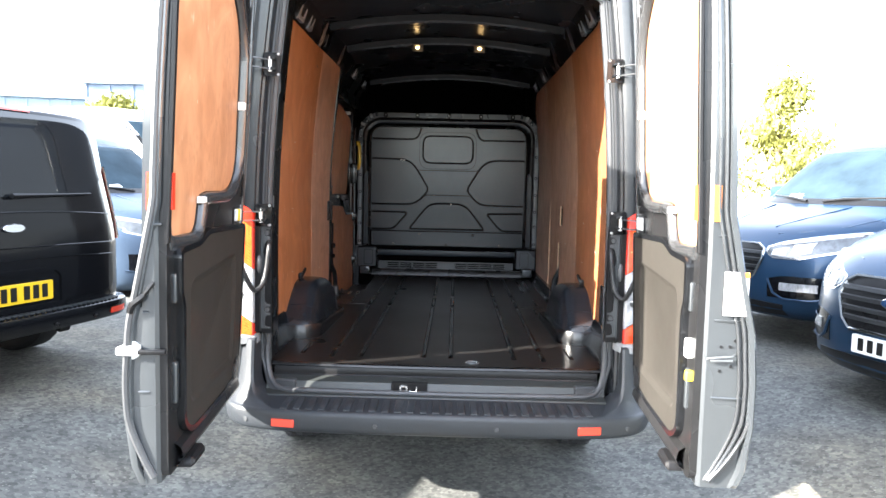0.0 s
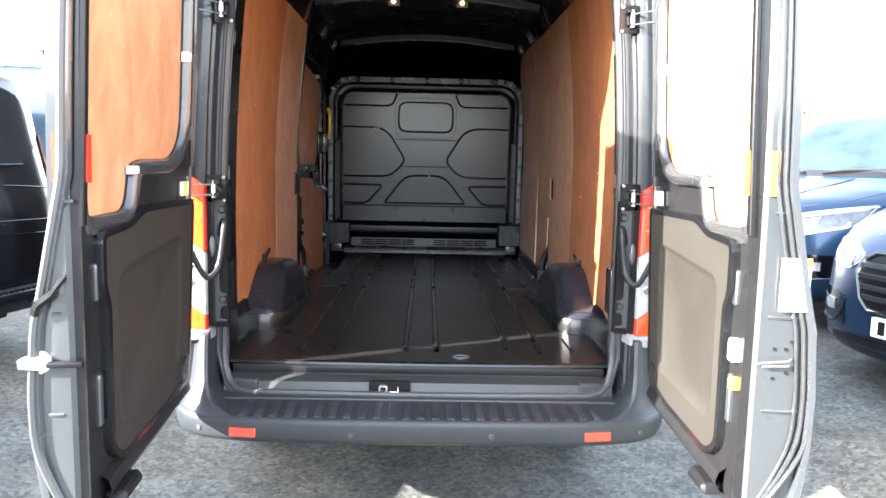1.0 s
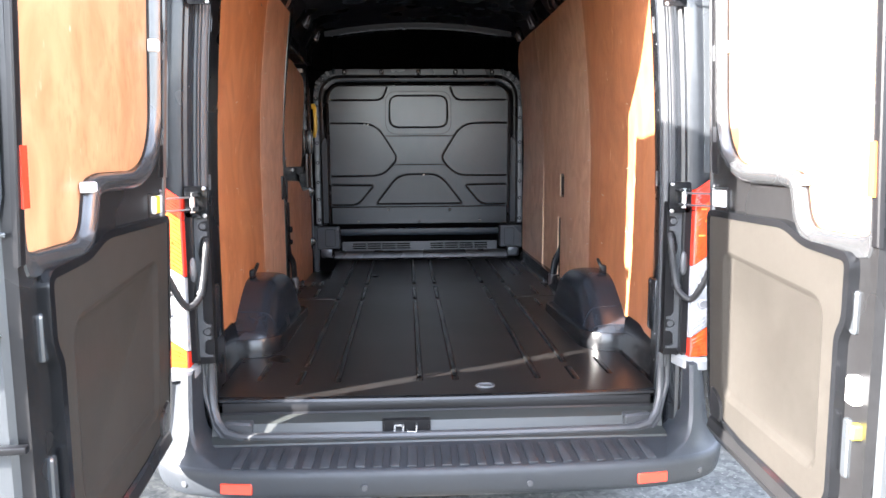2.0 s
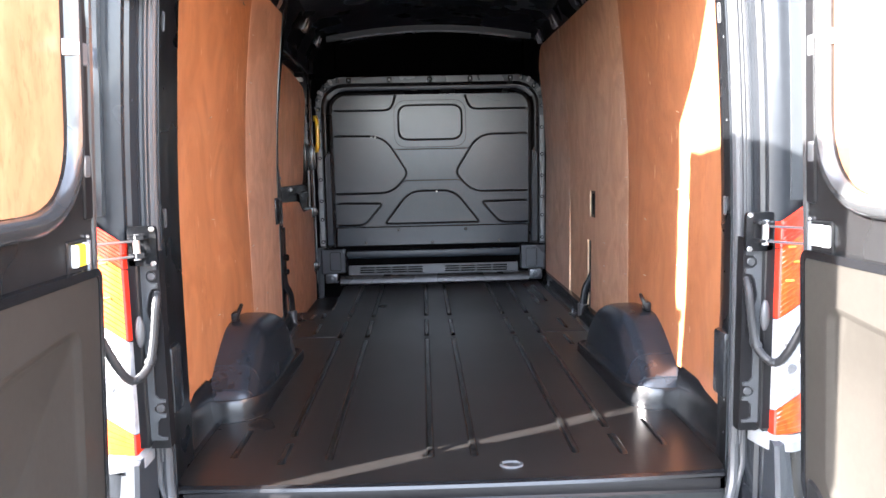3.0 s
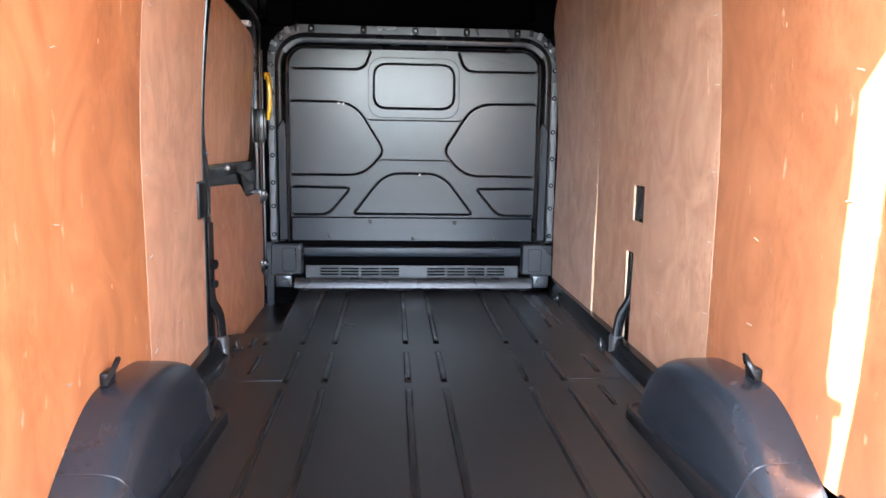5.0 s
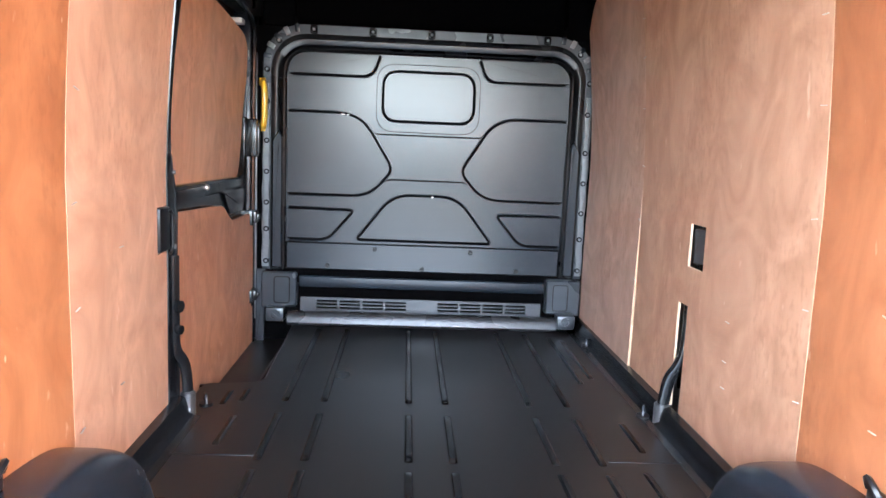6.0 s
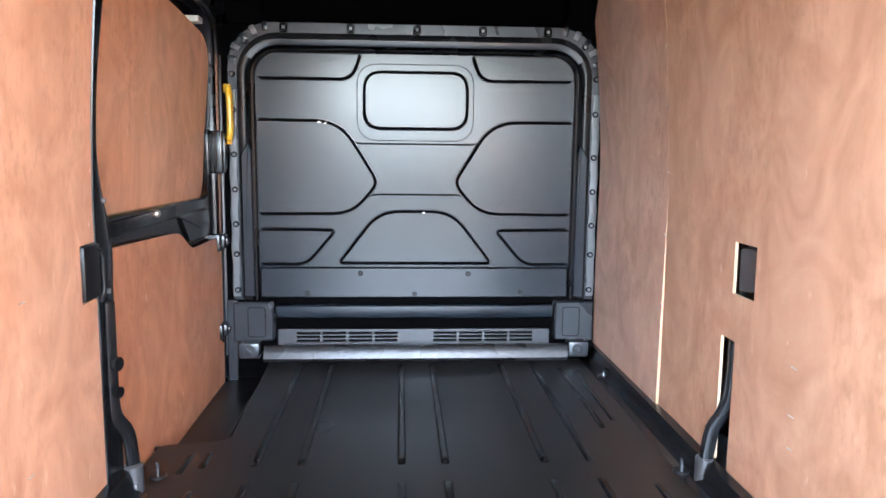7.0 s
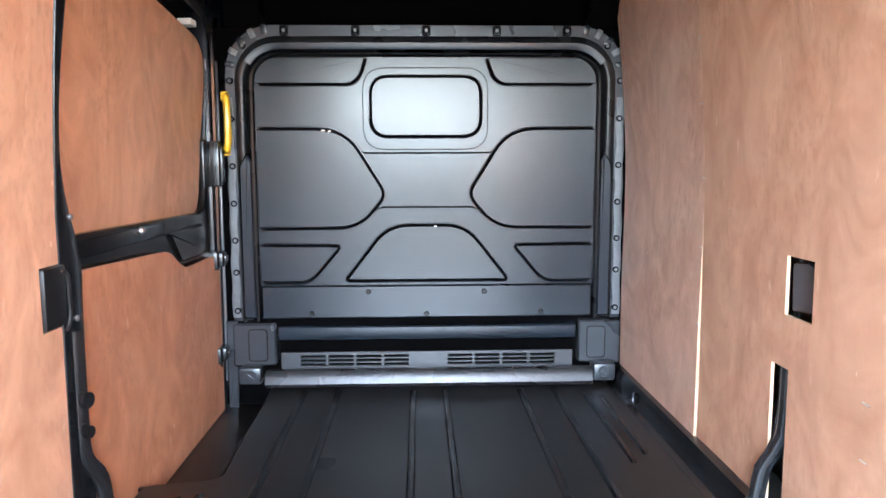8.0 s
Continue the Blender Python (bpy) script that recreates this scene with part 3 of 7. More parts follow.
rows = []
for z in np.linspace(0.55, 2.5, 40):
    f, d = pillar_y(z), 0.872 - wall_x(z)
    rows.append([(-0.885 + d, 2.008, z), (-0.868 + d, 2.012, z), (-0.864 + d, 0.5 * (2.012 + f), z), (-0.866 + d, f - 0.012, z), (-0.874 + d, f, z), (-0.90 + d, f + 0.02, z), (-0.95, f + 0.05, z), (-1.0, 2.19, z), (-1.0, 2.0, z)])
grid(bm, rows, True)
part("door_pillar", bm, GLOSSBLK, wall_l)
# pressed lightening holes in the pillar
for z, r in ((1.175, 0.017), (1.115, 0.011), (1.30, 0.008), (1.545, 0.007)):
    bm = bmesh.new()
    ring = [(2.068 + r * 0.8 * math.cos(k * math.pi / 7), z + r * math.sin(k * math.pi / 7)) for k in range(14)]
    band(bm, ring, offset(ring, 0.004), YZ, -0.859, -0.868, True)
    part("pressed_hole", bm, DULL, wall_l)
bm = bmesh.new()
box(bm, (-0.90, 1.928, 1.296), (-0.862, 2.028, 1.438), 0.008)
tube(bm, curve([(-0.857, 2.0, 1.425), (-0.852, 2.012, 1.41), (-0.852, 2.014, 1.36), (-0.852, 2.014, 1.31), (-0.857, 2.0, 1.285)], 4), 0.005, 8)
part("striker_box", bm, BLACK, wall_l, "black door striker box")
bm = bmesh.new()
tube(bm, curve([(-0.865, 2.06, 1.27), (-0.865, 2.06, 1.05), (-0.862, 2.065, 0.95), (-0.842, 2.10, 0.88), (-0.838, 2.118, 0.77)], 4), 0.020, 12, 0.55)
disc(bm, (-0.85, 2.055, 1.10), (1, -0.3, 0), 0.02, 0.012)
disc(bm, (-0.85, 2.055, 1.02), (1, -0.3, 0), 0.016, 0.012)
part("pillar_strut", bm, GLOSSBLK, wall_l)
bm = bmesh.new()
disc(bm, (-0.838, 2.118, 0.70), (0, 0, 1), 0.026, 0.085, 16, 0.006)
box(bm, (-0.865, 2.09, 0.698), (-0.82, 2.15, 0.735), 0.008)
part("strut_foot", bm, STRUTP, wall_l, "grey steel foot of the strut")

# ---- sliding door seen from inside ----
door_s = thing("door_3", "closed sliding side door lined with plywood", "door", kind="structure")
bm = bmesh.new()
box(bm, (-1.03, 2.10, 0.45), (-0.985, 3.60, 2.56), 0.01)
box(bm, (-1.0, 2.08, 2.34), (-0.875, 3.62, 2.62), 0.01)
part("door_skin", bm, BLACK, door_s)
bm = bmesh.new()
upper = [(2.10, 1.472), (3.29, 1.455), (3.335, 1.53), (3.35, 1.75), (3.395, 2.00), (3.385, 2.11), (3.30, 2.165), (2.86, 2.215), (2.10, 2.26)]
plate(bm, rounded(upper, [0, 0.04, 0.05, 0.2, 0.08, 0.05, 0.06, 0.3, 0], 5), lambda a, b, c: Vector((c + 0.05 * (b - 1.47), a, b)), -0.944, -0.953, 0.001)
part("upper_board", bm, [PLY_E], door_s, "plywood panel in the window opening")
bm = bmesh.new()
lower = [(2.10, 0.604), (3.44, 0.604), (3.452, 0.79), (3.385, 0.80), (3.375, 0.865), (3.40, 0.893), (3.452, 0.90), (3.455, 1.215), (3.385, 1.225), (3.37, 1.285), (3.30, 1.292), (2.98, 1.292), (2.90, 1.325), (2.82, 1.372), (2.72, 1.380), (2.10, 1.405)]
plate(bm, rounded(lower, [0, 0, 0.01, 0.01, 0.01, 0.01, 0.02, 0.01, 0.01, 0.01, 0.03, 0.04, 0.05, 0.05, 0.06, 0], 4), YZ, -0.890, -0.899, 0.001)
part("lower_board", bm, [PLY_D], door_s, "lower plywood panel with scuffs")
bm = bmesh.new()
rail = [(2.10, 1.38), (2.74, 1.362), (2.86, 1.345), (2.96, 1.275), (3.36, 1.265), (3.40, 1.34), (3.40, 1.66), (3.365, 1.66), (3.345, 1.53), (3.30, 1.475), (2.10, 1.49)]
plate(bm, rounded(rail, [0, 0.05, 0.05, 0.04, 0.04, 0.04, 0.02, 0.02, 0.05, 0.06, 0], 4), YZ, -0.914, -0.985, 0.006)
# dull underside that shows below the upper board
box(bm, (-0.925, 2.12, 1.425), (-0.908, 2.84, 1.472), 0.007)
part("door_rail", bm, GLOSSBLK, door_s, "glossy black pressed door rail")
bm = bmesh.new()
plate(bm, rounded([(2.98, 1.31), (3.24, 1.305), (3.29, 1.37), (3.27, 1.435), (2.86, 1.43)], 0.025, 4), YZ, -0.902, -0.93, 0.010)
part("pull_cup", bm, GLOSSBLK, door_s)
bm = bmesh.new()
r = bmesh.ops.create_icosphere(bm, subdivisions=2, radius=0.013)
bmesh.ops.transform(bm, matrix=pose(-0.908, 2.62, 1.462), verts=r["verts"])
part("steel_ball", bm, STEEL, door_s, "small bright steel ball")
for z0, z1 in ((1.575, 1.765), (1.235, 1.30), (0.83, 0.885)):
    bm = bmesh.new()
    box(bm, (-0.93, 3.385, z0), (-0.865, 3.47, z1), 0.008)
    box(bm, (-0.935, 3.345, z0 - 0.006), (-0.915 if z1 > 1.5 else -0.878, 3.40, z1 + 0.006), 0.005)
    box(bm, (-0.92, 3.41, z0 + 0.018), (-0.858, 3.455, z1 - 0.018), 0.004)
    part("hinge_stop", bm, PLASTIC, door_s, "grey plastic stop")
# pale strip puts the lit post edge beside the board into colour
bm = bmesh.new()
grid(bm, [[(-0.925 + a + 0.03 * (z - 1.75), float(np.interp(z, [1.74, 2.0, 2.10], [3.362, 3.405, 3.398])) + b, z) for a, b in ((0, 0), (0.008, 0), (0.008, 0.016 * (2.12 - z) / 0.38), (0, 0.016 * (2.12 - z) / 0.38))] for z in np.linspace(1.74, 2.10, 8)], True)
part("lit_edge_strip", bm, FLANGE, door_s, "pale strip for the lit edge of the door opening")
# front door post with its seal, and the head rail above the door
bm = bmesh.new()
for x0, x1, y0, y1, z0, z1 in ((-1.0, -0.90, 3.40, 3.50, 0.5, 2.36), (-0.98, -0.86, 2.16, 3.50, 2.28, 2.36)):
    box(bm, (x0, y0, z0), (x1, y1, z1), 0.012)
part("door_frame", bm, ROOFP, door_s)
bm = bmesh.new()
tube(bm, curve([(-0.895, 3.43, 0.58), (-0.895, 3.43, 1.3), (-0.893, 3.43, 1.9), (-0.885, 3.40, 2.14), (-0.875, 3.30, 2.23), (-0.872, 3.0, 2.27), (-0.872, 2.2, 2.29)], 6), 0.013, 8)
part("door_seal", bm, GLOSSBLK, door_s)
bm = bmesh.new()
box(bm, (-0.905, 3.462, 0.72), (-0.88, 3.475, 2.10), 0.004)
part("post_flange", bm, FLANGE, door_s, "pale grey flange of the door post")
bm = bmesh.new()
plate(bm, rounded([(-0.882, 0.555), (-0.838, 0.585), (-0.828, 0.99), (-0.880, 0.99)], 0.006, 3), XZ, 3.452, 3.472, 0.004)
part("post_foot", bm, FLANGE_DARK, door_s, "grey foot of the door post")
bm = bmesh.new()
box(bm, (-0.955, 3.20, 2.20), (-0.90, 3.27, 2.225), 0.004, None)
part("head_label", bm, WHITEPL, door_s, "white clip at the door head")

# ---- ceiling ----
bm = bmesh.new()


def roof_z(x, y=0.0):
    return 2.645 - 0.085 * (x / 0.8) ** 2 - 0.05 * max(0.0, y - 2.2) / 1.2


xs = np.linspace(-0.86, 0.86, 13)
rows = grid(bm, [[(x, y, roof_z(x, y)) for x in xs] for y in (-0.10, 1.0, 2.0, 3.0, 3.7)])
grid(bm, [[(x, y, roof_z(x, y) + 0.02) for x in xs] for y in (-0.10, 1.0, 2.0, 3.0, 3.7)])


def roof_rib(y, w, depth):
    """A pressed hat-section bow under the roof skin."""
    sec = [(-w, 0.0), (-w * 0.62, -depth), (-w * 0.25, -depth), (-w * 0.2, -depth + 0.008), (w * 0.2, -depth + 0.008), (w * 0.25, -depth), (w * 0.62, -depth), (w, 0.0)]
    rr = []
    for x in np.linspace(-0.735, 0.735, 19):
        k = 1 + 0.25 * (abs(x) / 0.735) ** 4
        rr.append([(x, y + a * k, roof_z(x, y) - 0.004 + b) for a, b in sec])
    return rr


ceil = thing("ceiling", "dark painted bare steel van roof with pressed bows", "ceiling", kind="structure")
part("roof_skin", bm, ROOFP, ceil)
for y in (0.35, 1.23, 1.95, 3.36):
    bm = bmesh.new()
    grid(bm, roof_rib(y, 0.028, 0.040))
    for x in (-0.42, -0.2, 0.0, 0.2, 0.42):
        disc(bm, (x, y, roof_z(x, y) - 0.036), (0, 0, -1), 0.008, 0.006, 8)
    bow = part("roof_bow", bm, RIBP, ceil, "dark roof bow")
    # pale tubes stand in for the highlights along the bow's edges
    for dy in (-0.017, 0.017):
        bm = bmesh.new()
        tube(bm, [(x, y + dy, roof_z(x, y) - 0.044) for x in np.linspace(-0.62, 0.62, 15)], 0.003, 6)
        part("bow_glint", bm, RIB_GLINT, bow)

# two small lamps on the second bow
lamp = thing("ceiling_lamp", "small lit halogen lamp on the roof bow", "lamp", "roof lamps", at=(0, 0, 0))
bm = bmesh.new()
box(bm, (-0.045, -0.03, -0.012), (0.045, 0.03, 0.0), 0.005)
box(bm, (-0.04, 0.022, -0.05), (0.04, 0.03, -0.010), 0.003)
part("housing", bm, BULB_BODY, lamp)
bm = bmesh.new()
r = bmesh.ops.create_icosphere(bm, subdivisions=2, radius=0.011)
bmesh.ops.transform(bm, matrix=pose(0, 0, -0.026) @ Matrix.Diagonal((1.3, 1, 0.9, 1)), verts=r["verts"])
part("bulb", bm, LAMPGLOW, lamp, "glowing warm bulb")
lamp.location = (-0.225, 1.93, roof_z(0.22) - 0.045)
copy_thing(lamp, pose(0.225, 1.93, roof_z(0.22) - 0.045))

# ---- bulkhead ----
bulk = thing("bulkhead", "black moulded steel bulkhead with pressed panels", "partition", kind="structure")
YB = Y_BULK
# near-black sheet stands for the shade at the bottom of the grooves
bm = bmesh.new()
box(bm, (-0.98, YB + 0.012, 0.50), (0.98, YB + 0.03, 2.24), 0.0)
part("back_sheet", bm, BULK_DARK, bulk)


def mirror(pts):
    return [(-a, b) for a, b in reversed(pts)]


win = rounded([(-0.236, 1.79), (0.228, 1.79), (0.228, 2.035), (-0.236, 2.035)], 0.075, 7)
ledge = rounded([(-0.705, 2.010), (-0.300, 2.010), (-0.264, 2.105), (-0.705, 2.105)], [0.008, 0.095, 0.004, 0.075], 8)
hexa = rounded([(-0.715, 1.393), (-0.30, 1.396), (-0.183, 1.535), (-0.355, 1.812), (-0.715, 1.815)], [0.008, 0.09, 0.045, 0.11, 0.008], 6)
small = rounded([(-0.712, 1.157), (-0.515, 1.155), (-0.385, 1.308), (-0.712, 1.312)], [0.01, 0.05, 0.02, 0.01], 5)
trap = rounded([(-0.352, 1.162), (0.348, 1.162), (0.165, 1.397), (-0.17, 1.397)], [0.014, 0.014, 0.09, 0.09], 6)
shapes = [win, ledge, mirror(ledge), hexa, mirror(hexa), small, mirror(small), trap]
ledge_p = rounded([(-0.731, 2.010), (-0.300, 2.010), (-0.262, 2.117), (-0.731, 2.117)], [0.004, 0.10, 0.004, 0.10], 8)
hexa_p = rounded([(-0.731, 1.393), (-0.30, 1.396), (-0.183, 1.535), (-0.355, 1.812), (-0.731, 1.815)], [0.004, 0.09, 0.045, 0.11, 0.004], 6)
small_p = rounded([(-0.731, 1.157), (-0.515, 1.155), (-0.385, 1.308), (-0.731, 1.312)], [0.004, 0.05, 0.02, 0.004], 5)
plates = [win, ledge_p, mirror(ledge_p), hexa_p, mirror(hexa_p), small_p, mirror(small_p), trap]
outer = rounded([(-0.733, 1.139), (0.733, 1.139), (0.733, 2.119), (-0.733, 2.119)], [0.002, 0.002, 0.10, 0.10], 7)
bars = [[(-0.270, 1.713), (-0.25, 1.711), (0.25, 1.711), (0.270, 1.713), (0.266, 1.721), (0.25, 1.719), (-0.25, 1.719), (-0.266, 1.721)], [(-0.204, 1.472), (-0.19, 1.477), (0.19, 1.477), (0.204, 1.472), (0.200, 1.480), (0.185, 1.485), (-0.185, 1.485), (-0.200, 1.480)]]
bm = bmesh.new()
sheet(bm, outer, [offset(p, -0.0105) for p in shapes] + bars, XZ, YB - 0.004, YB + 0.014)
part("main_panel", bm, BULK, bulk)
for name, loop in zip(("window_blank", "ledge_panel", "ledge_panel", "side_panel", "side_panel", "corner_panel", "corner_panel", "centre_panel"), plates):
    bm = bmesh.new()
    plate(bm, loop, XZ, YB - 0.006, YB + 0.013, 0.0028)
    part(name, bm, BULK, bulk)
# rolled lip on the outer side of each groove
for loop in shapes:
    bm = bmesh.new()
    lip = offset(loop, -0.0125)
    tube(bm, [(x, YB - 0.0036, z) for x, z in lip + lip[:1]], 0.0022, 6)
    part("groove_lip", bm, BULK, bulk)
# creases running into the side panels: groove shade laid on as dark strips
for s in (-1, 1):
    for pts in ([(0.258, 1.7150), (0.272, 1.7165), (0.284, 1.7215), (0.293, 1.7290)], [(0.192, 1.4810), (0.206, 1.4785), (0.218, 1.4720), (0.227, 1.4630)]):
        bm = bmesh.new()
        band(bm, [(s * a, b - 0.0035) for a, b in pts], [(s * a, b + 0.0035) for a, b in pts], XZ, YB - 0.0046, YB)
        part("crease_shade", bm, BULK_DARK, bulk)
# small chips in the paint
for x, z, w, h, turn in ((-0.445, 1.812, 0.011, 0.004, 8), (-0.418, 1.809, 0.008, 0.005, -12), (0.035, 1.398, 0.007, 0.004, 15)):
    bm = bmesh.new()
    plate(bm, rounded([(-w, -h), (w * 0.7, -h * 0.7), (w, h * 0.5), (-w * 0.4, h)], 0.002, 2), lambda a, b, c: pose(x, 0, z, 0, turn, 0) @ Vector((a, YB + c, b)), -0.0072, -0.003)
    part("paint_chip", bm, STAPLE, bulk)
# faint raised ring round the window blank, drawn in near black
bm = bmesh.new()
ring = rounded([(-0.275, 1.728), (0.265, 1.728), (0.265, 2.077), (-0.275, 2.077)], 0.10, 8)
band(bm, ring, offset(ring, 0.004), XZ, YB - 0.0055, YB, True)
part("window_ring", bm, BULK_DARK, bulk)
bm = bmesh.new()
plate(bm, rounded([(-0.728, 0.992), (0.728, 0.992), (0.728, 1.134), (-0.728, 1.134)], 0.006, 3), XZ, YB - 0.006, YB + 0.014, 0.004)
part("kick_panel", bm, BULK, bulk)


def arch(hw, z0, z1, r, n=8):
    pts = [(-hw, z0), (-hw, (z0 + z1) / 2)]
    for k in range(n + 1):
        a = math.pi - k * math.pi / 2 / n
        pts.append((-hw + r + r * math.cos(a), z1 - r + r * math.sin(a)))
    return pts + [(-a, b) for a, b in reversed(pts)]


# dark moulded rim round the panels
bm = bmesh.new()
lines = [(arch(0.733, 0.985, 2.119, 0.11), YB - 0.004), (arch(0.738, 0.985, 2.124, 0.115), YB - 0.020), (arch(0.748, 0.985, 2.133, 0.125), YB - 0.024), (arch(0.772, 0.985, 2.150, 0.145), YB + 0.004),
         (arch(0.790, 0.985, 2.182, 0.16), YB + 0.006), (arch(0.806, 0.985, 2.200, 0.175), YB - 0.006), (arch(0.813, 0.985, 2.205, 0.18), YB - 0.010)]
grid(bm, [[(x, y, z) for x, z in line] for line, y in lines])
part("rim", bm, BULK_RIM, bulk, smooth=50)
bm = bmesh.new()
band(bm, arch(0.852, 0.985, 2.250, 0.20), arch(0.813, 0.985, 2.205, 0.18), XZ, YB - 0.010, YB + 0.004)
part("outer_flange", bm, FLANGE_DARK, bulk, smooth=30)
# crimped tabs round the upper corners
for s in (-1, 1):
    for k in range(5):
        a = radians(12 + 17 * k)
        c = Vector((s * (0.852 - 0.20 + 0.185 * math.cos(a)), YB - 0.014, 2.250 - 0.20 + 0.185 * math.sin(a)))
        bm = bmesh.new()
        box(bm, (-0.020, -0.004, -0.012), (0.020, 0.004, 0.012), 0.002, Matrix.Translation(c) @ Matrix.Rotation(-a if s > 0 else a - math.pi, 4, "Y"))
        part("crimp_tab", bm, FLANGE if k % 2 else BULK, bulk)
bm = bmesh.new()
levels = [(arch(0.770, 1.85, 2.150, 0.145), YB + 0.004), (arch(0.770, 1.85, 2.150, 0.145), YB - 0.010), (arch(0.773, 1.85, 2.153, 0.147), YB - 0.0125), (arch(0.797, 1.85, 2.178, 0.162), YB - 0.0148),
          (arch(0.800, 1.85, 2.181, 0.164), YB - 0.012), (arch(0.800, 1.85, 2.181, 0.164), YB + 0.004)]
grid(bm, [[(x, y, z) for x, z in line[5:-5]] for line, y in levels])
part("top_moulding", bm, BULK, bulk, "pale bevel round the top of the bulkhead")
# pale crinkled strips beside the boards
for s in (-1, 1):
    bm = bmesh.new()
    grid(bm, [[(s * (x + 0.0025 * math.sin(37 * z)), YB + y, z) for x, y in ((0.818, -0.008), (0.822, -0.0125), (0.845, -0.014 + 0.0015 * math.sin(61 * z)), (0.853, -0.0125), (0.856, -0.006))] for z in np.linspace(1.0, 1.95, 24)])
    part("side_flange", bm, FLANGE, bulk, "pale crinkled metal flange")
# bolts with their tabs on the flange
BOLTS = [(s * 0.833, z) for s in (-1, 1) for z in (1.03, 1.20, 1.34, 1.50, 1.66, 1.86, 2.02)] + [(x, 2.228) for x in (-0.60, -0.30, 0.0, 0.30, 0.60)] + [(s * 0.775, 2.165) for s in (-1, 1)]
for x, z in BOLTS:
    bm = bmesh.new()
    disc(bm, (x, YB - 0.010, z), (0, -1, 0), 0.014, 0.0065, 12)
    washer = part("bolt", bm, BULK_DARK, bulk)
    bm = bmesh.new()
    disc(bm, (x, YB - 0.014, z), (0, -1, 0), 0.008, 0.007, 6, 0.002)
    part("bolt_head", bm, FLANGE, washer)
for x, z in BOLTS[14:19]:
    bm = bmesh.new()
    band(bm, rounded([(x - 0.018, z - 0.022), (x + 0.018, z - 0.022), (x + 0.018, z + 0.02), (x - 0.018, z + 0.02)], 0.01, 3),
         rounded([(x - 0.013, z - 0.016), (x + 0.013, z - 0.016), (x + 0.013, z + 0.015), (x - 0.013, z + 0.015)], 0.008, 3), XZ, YB - 0.0135, YB - 0.010, True)
    part("bolt_tab", bm, BULK_DARK, bulk)
for x, z in ((-0.262, 1.109), (0.250, 1.107), (-0.511, 1.013), (-0.006, 1.008), (0.503, 1.012)):
    bm = bmesh.new()
    disc(bm, (x, YB - 0.006, z), (0, -1, 0), 0.012, 0.004, 12, 0.002)
    disc(bm, (x, YB - 0.009, z), (0, -1, 0), 0.006, 0.004, 6)
    part("bolt", bm, BULK_RIM, bulk)
# side gussets that narrow towards the foot
for s in (-1, 1):
    bm = bmesh.new()
    plate(bm, rounded([(s * a, b) for a, b in ((0.745, 1.0), (0.80, 1.0), (0.80, 1.66), (0.765, 1.72), (0.748, 1.68))], 0.01, 3), XZ, YB - 0.042, YB, 0.006)
    part("gusset", bm, BULK, bulk)
    # corner boxes at the foot
    bm = bmesh.new()
    plate(bm, rounded([(s * a, b) for a, b in ((0.665, 0.792), (0.852, 0.785), (0.852, 0.978), (0.665, 0.978))], 0.012, 3), XZ, YB - 0.045, YB + 0.01, 0.008)
    part("corner_box", bm, FLANGE_DARK, bulk)
    bm = bmesh.new()
    o = rounded([(s * a, b) for a, b in ((0.70, 0.81), (0.785, 0.81), (0.785, 0.955), (0.70, 0.955))], 0.018, 4)
    band(bm, o, offset(o, 0.005), XZ, YB - 0.048, YB - 0.044, True)
    part("box_recess", bm, BULK_RIM, bulk)
# cross shelf, recess and vent strip
bm = bmesh.new()
grid(bm, [[(x, YB + a, z) for a, z in ((0.008, 0.962), (-0.022, 0.958), (-0.028, 0.952), (-0.030, 0.905), (-0.026, 0.898), (0.01, 0.896))] for x in (-0.655, 0.0, 0.655)])
part("cross_shelf", bm, BULK, bulk)
bm = bmesh.new()
slots = []
for s in (-1, 1):
    for k in range(4):
        for j in range(3):
            a, b = sorted((s * (0.085 + 0.122 * k), s * (0.195 + 0.122 * k)))
            slots.append(rounded([(a, 0.785 + 0.0180 * j), (b, 0.785 + 0.0180 * j), (b, 0.7975 + 0.0180 * j), (a, 0.7975 + 0.0180 * j)], 0.003, 2))
sheet(bm, rounded([(-0.645, 0.768), (0.640, 0.768), (0.640, 0.846), (-0.645, 0.846)], 0.006, 2), slots, XZ, YB - 0.040, YB - 0.030)
part("vent_strip", bm, VENTP, bulk, "pale grey slotted vent strip")
# near-black sheet stands for the shade behind the slots
bm = bmesh.new()
box(bm, (-0.64, YB - 0.024, 0.77), (0.64, YB - 0.020, 0.845))
part("vent_back", bm, BULK_DARK, bulk)
# shiny threshold bar in front of the foot
bm = bmesh.new()
prof = [(YB - 0.03, 0.770), (YB - 0.070, 0.780), (YB - 0.084, 0.777), (YB - 0.091, 0.768), (YB - 0.100, 0.742), (YB - 0.106, 0.722), (YB - 0.098, 0.705), (YB - 0.03, 0.703)]
rows = grid(bm, [[(x, y, z) for y, z in prof] for x in np.linspace(-0.705, 0.72, 7)], True)
bm.faces.new(rows[0])
bm.faces.new(rows[-1][::-1])
part("threshold_bar", bm, GLOSSBAR, bulk, "shiny crinkled silver-grey threshold bar")
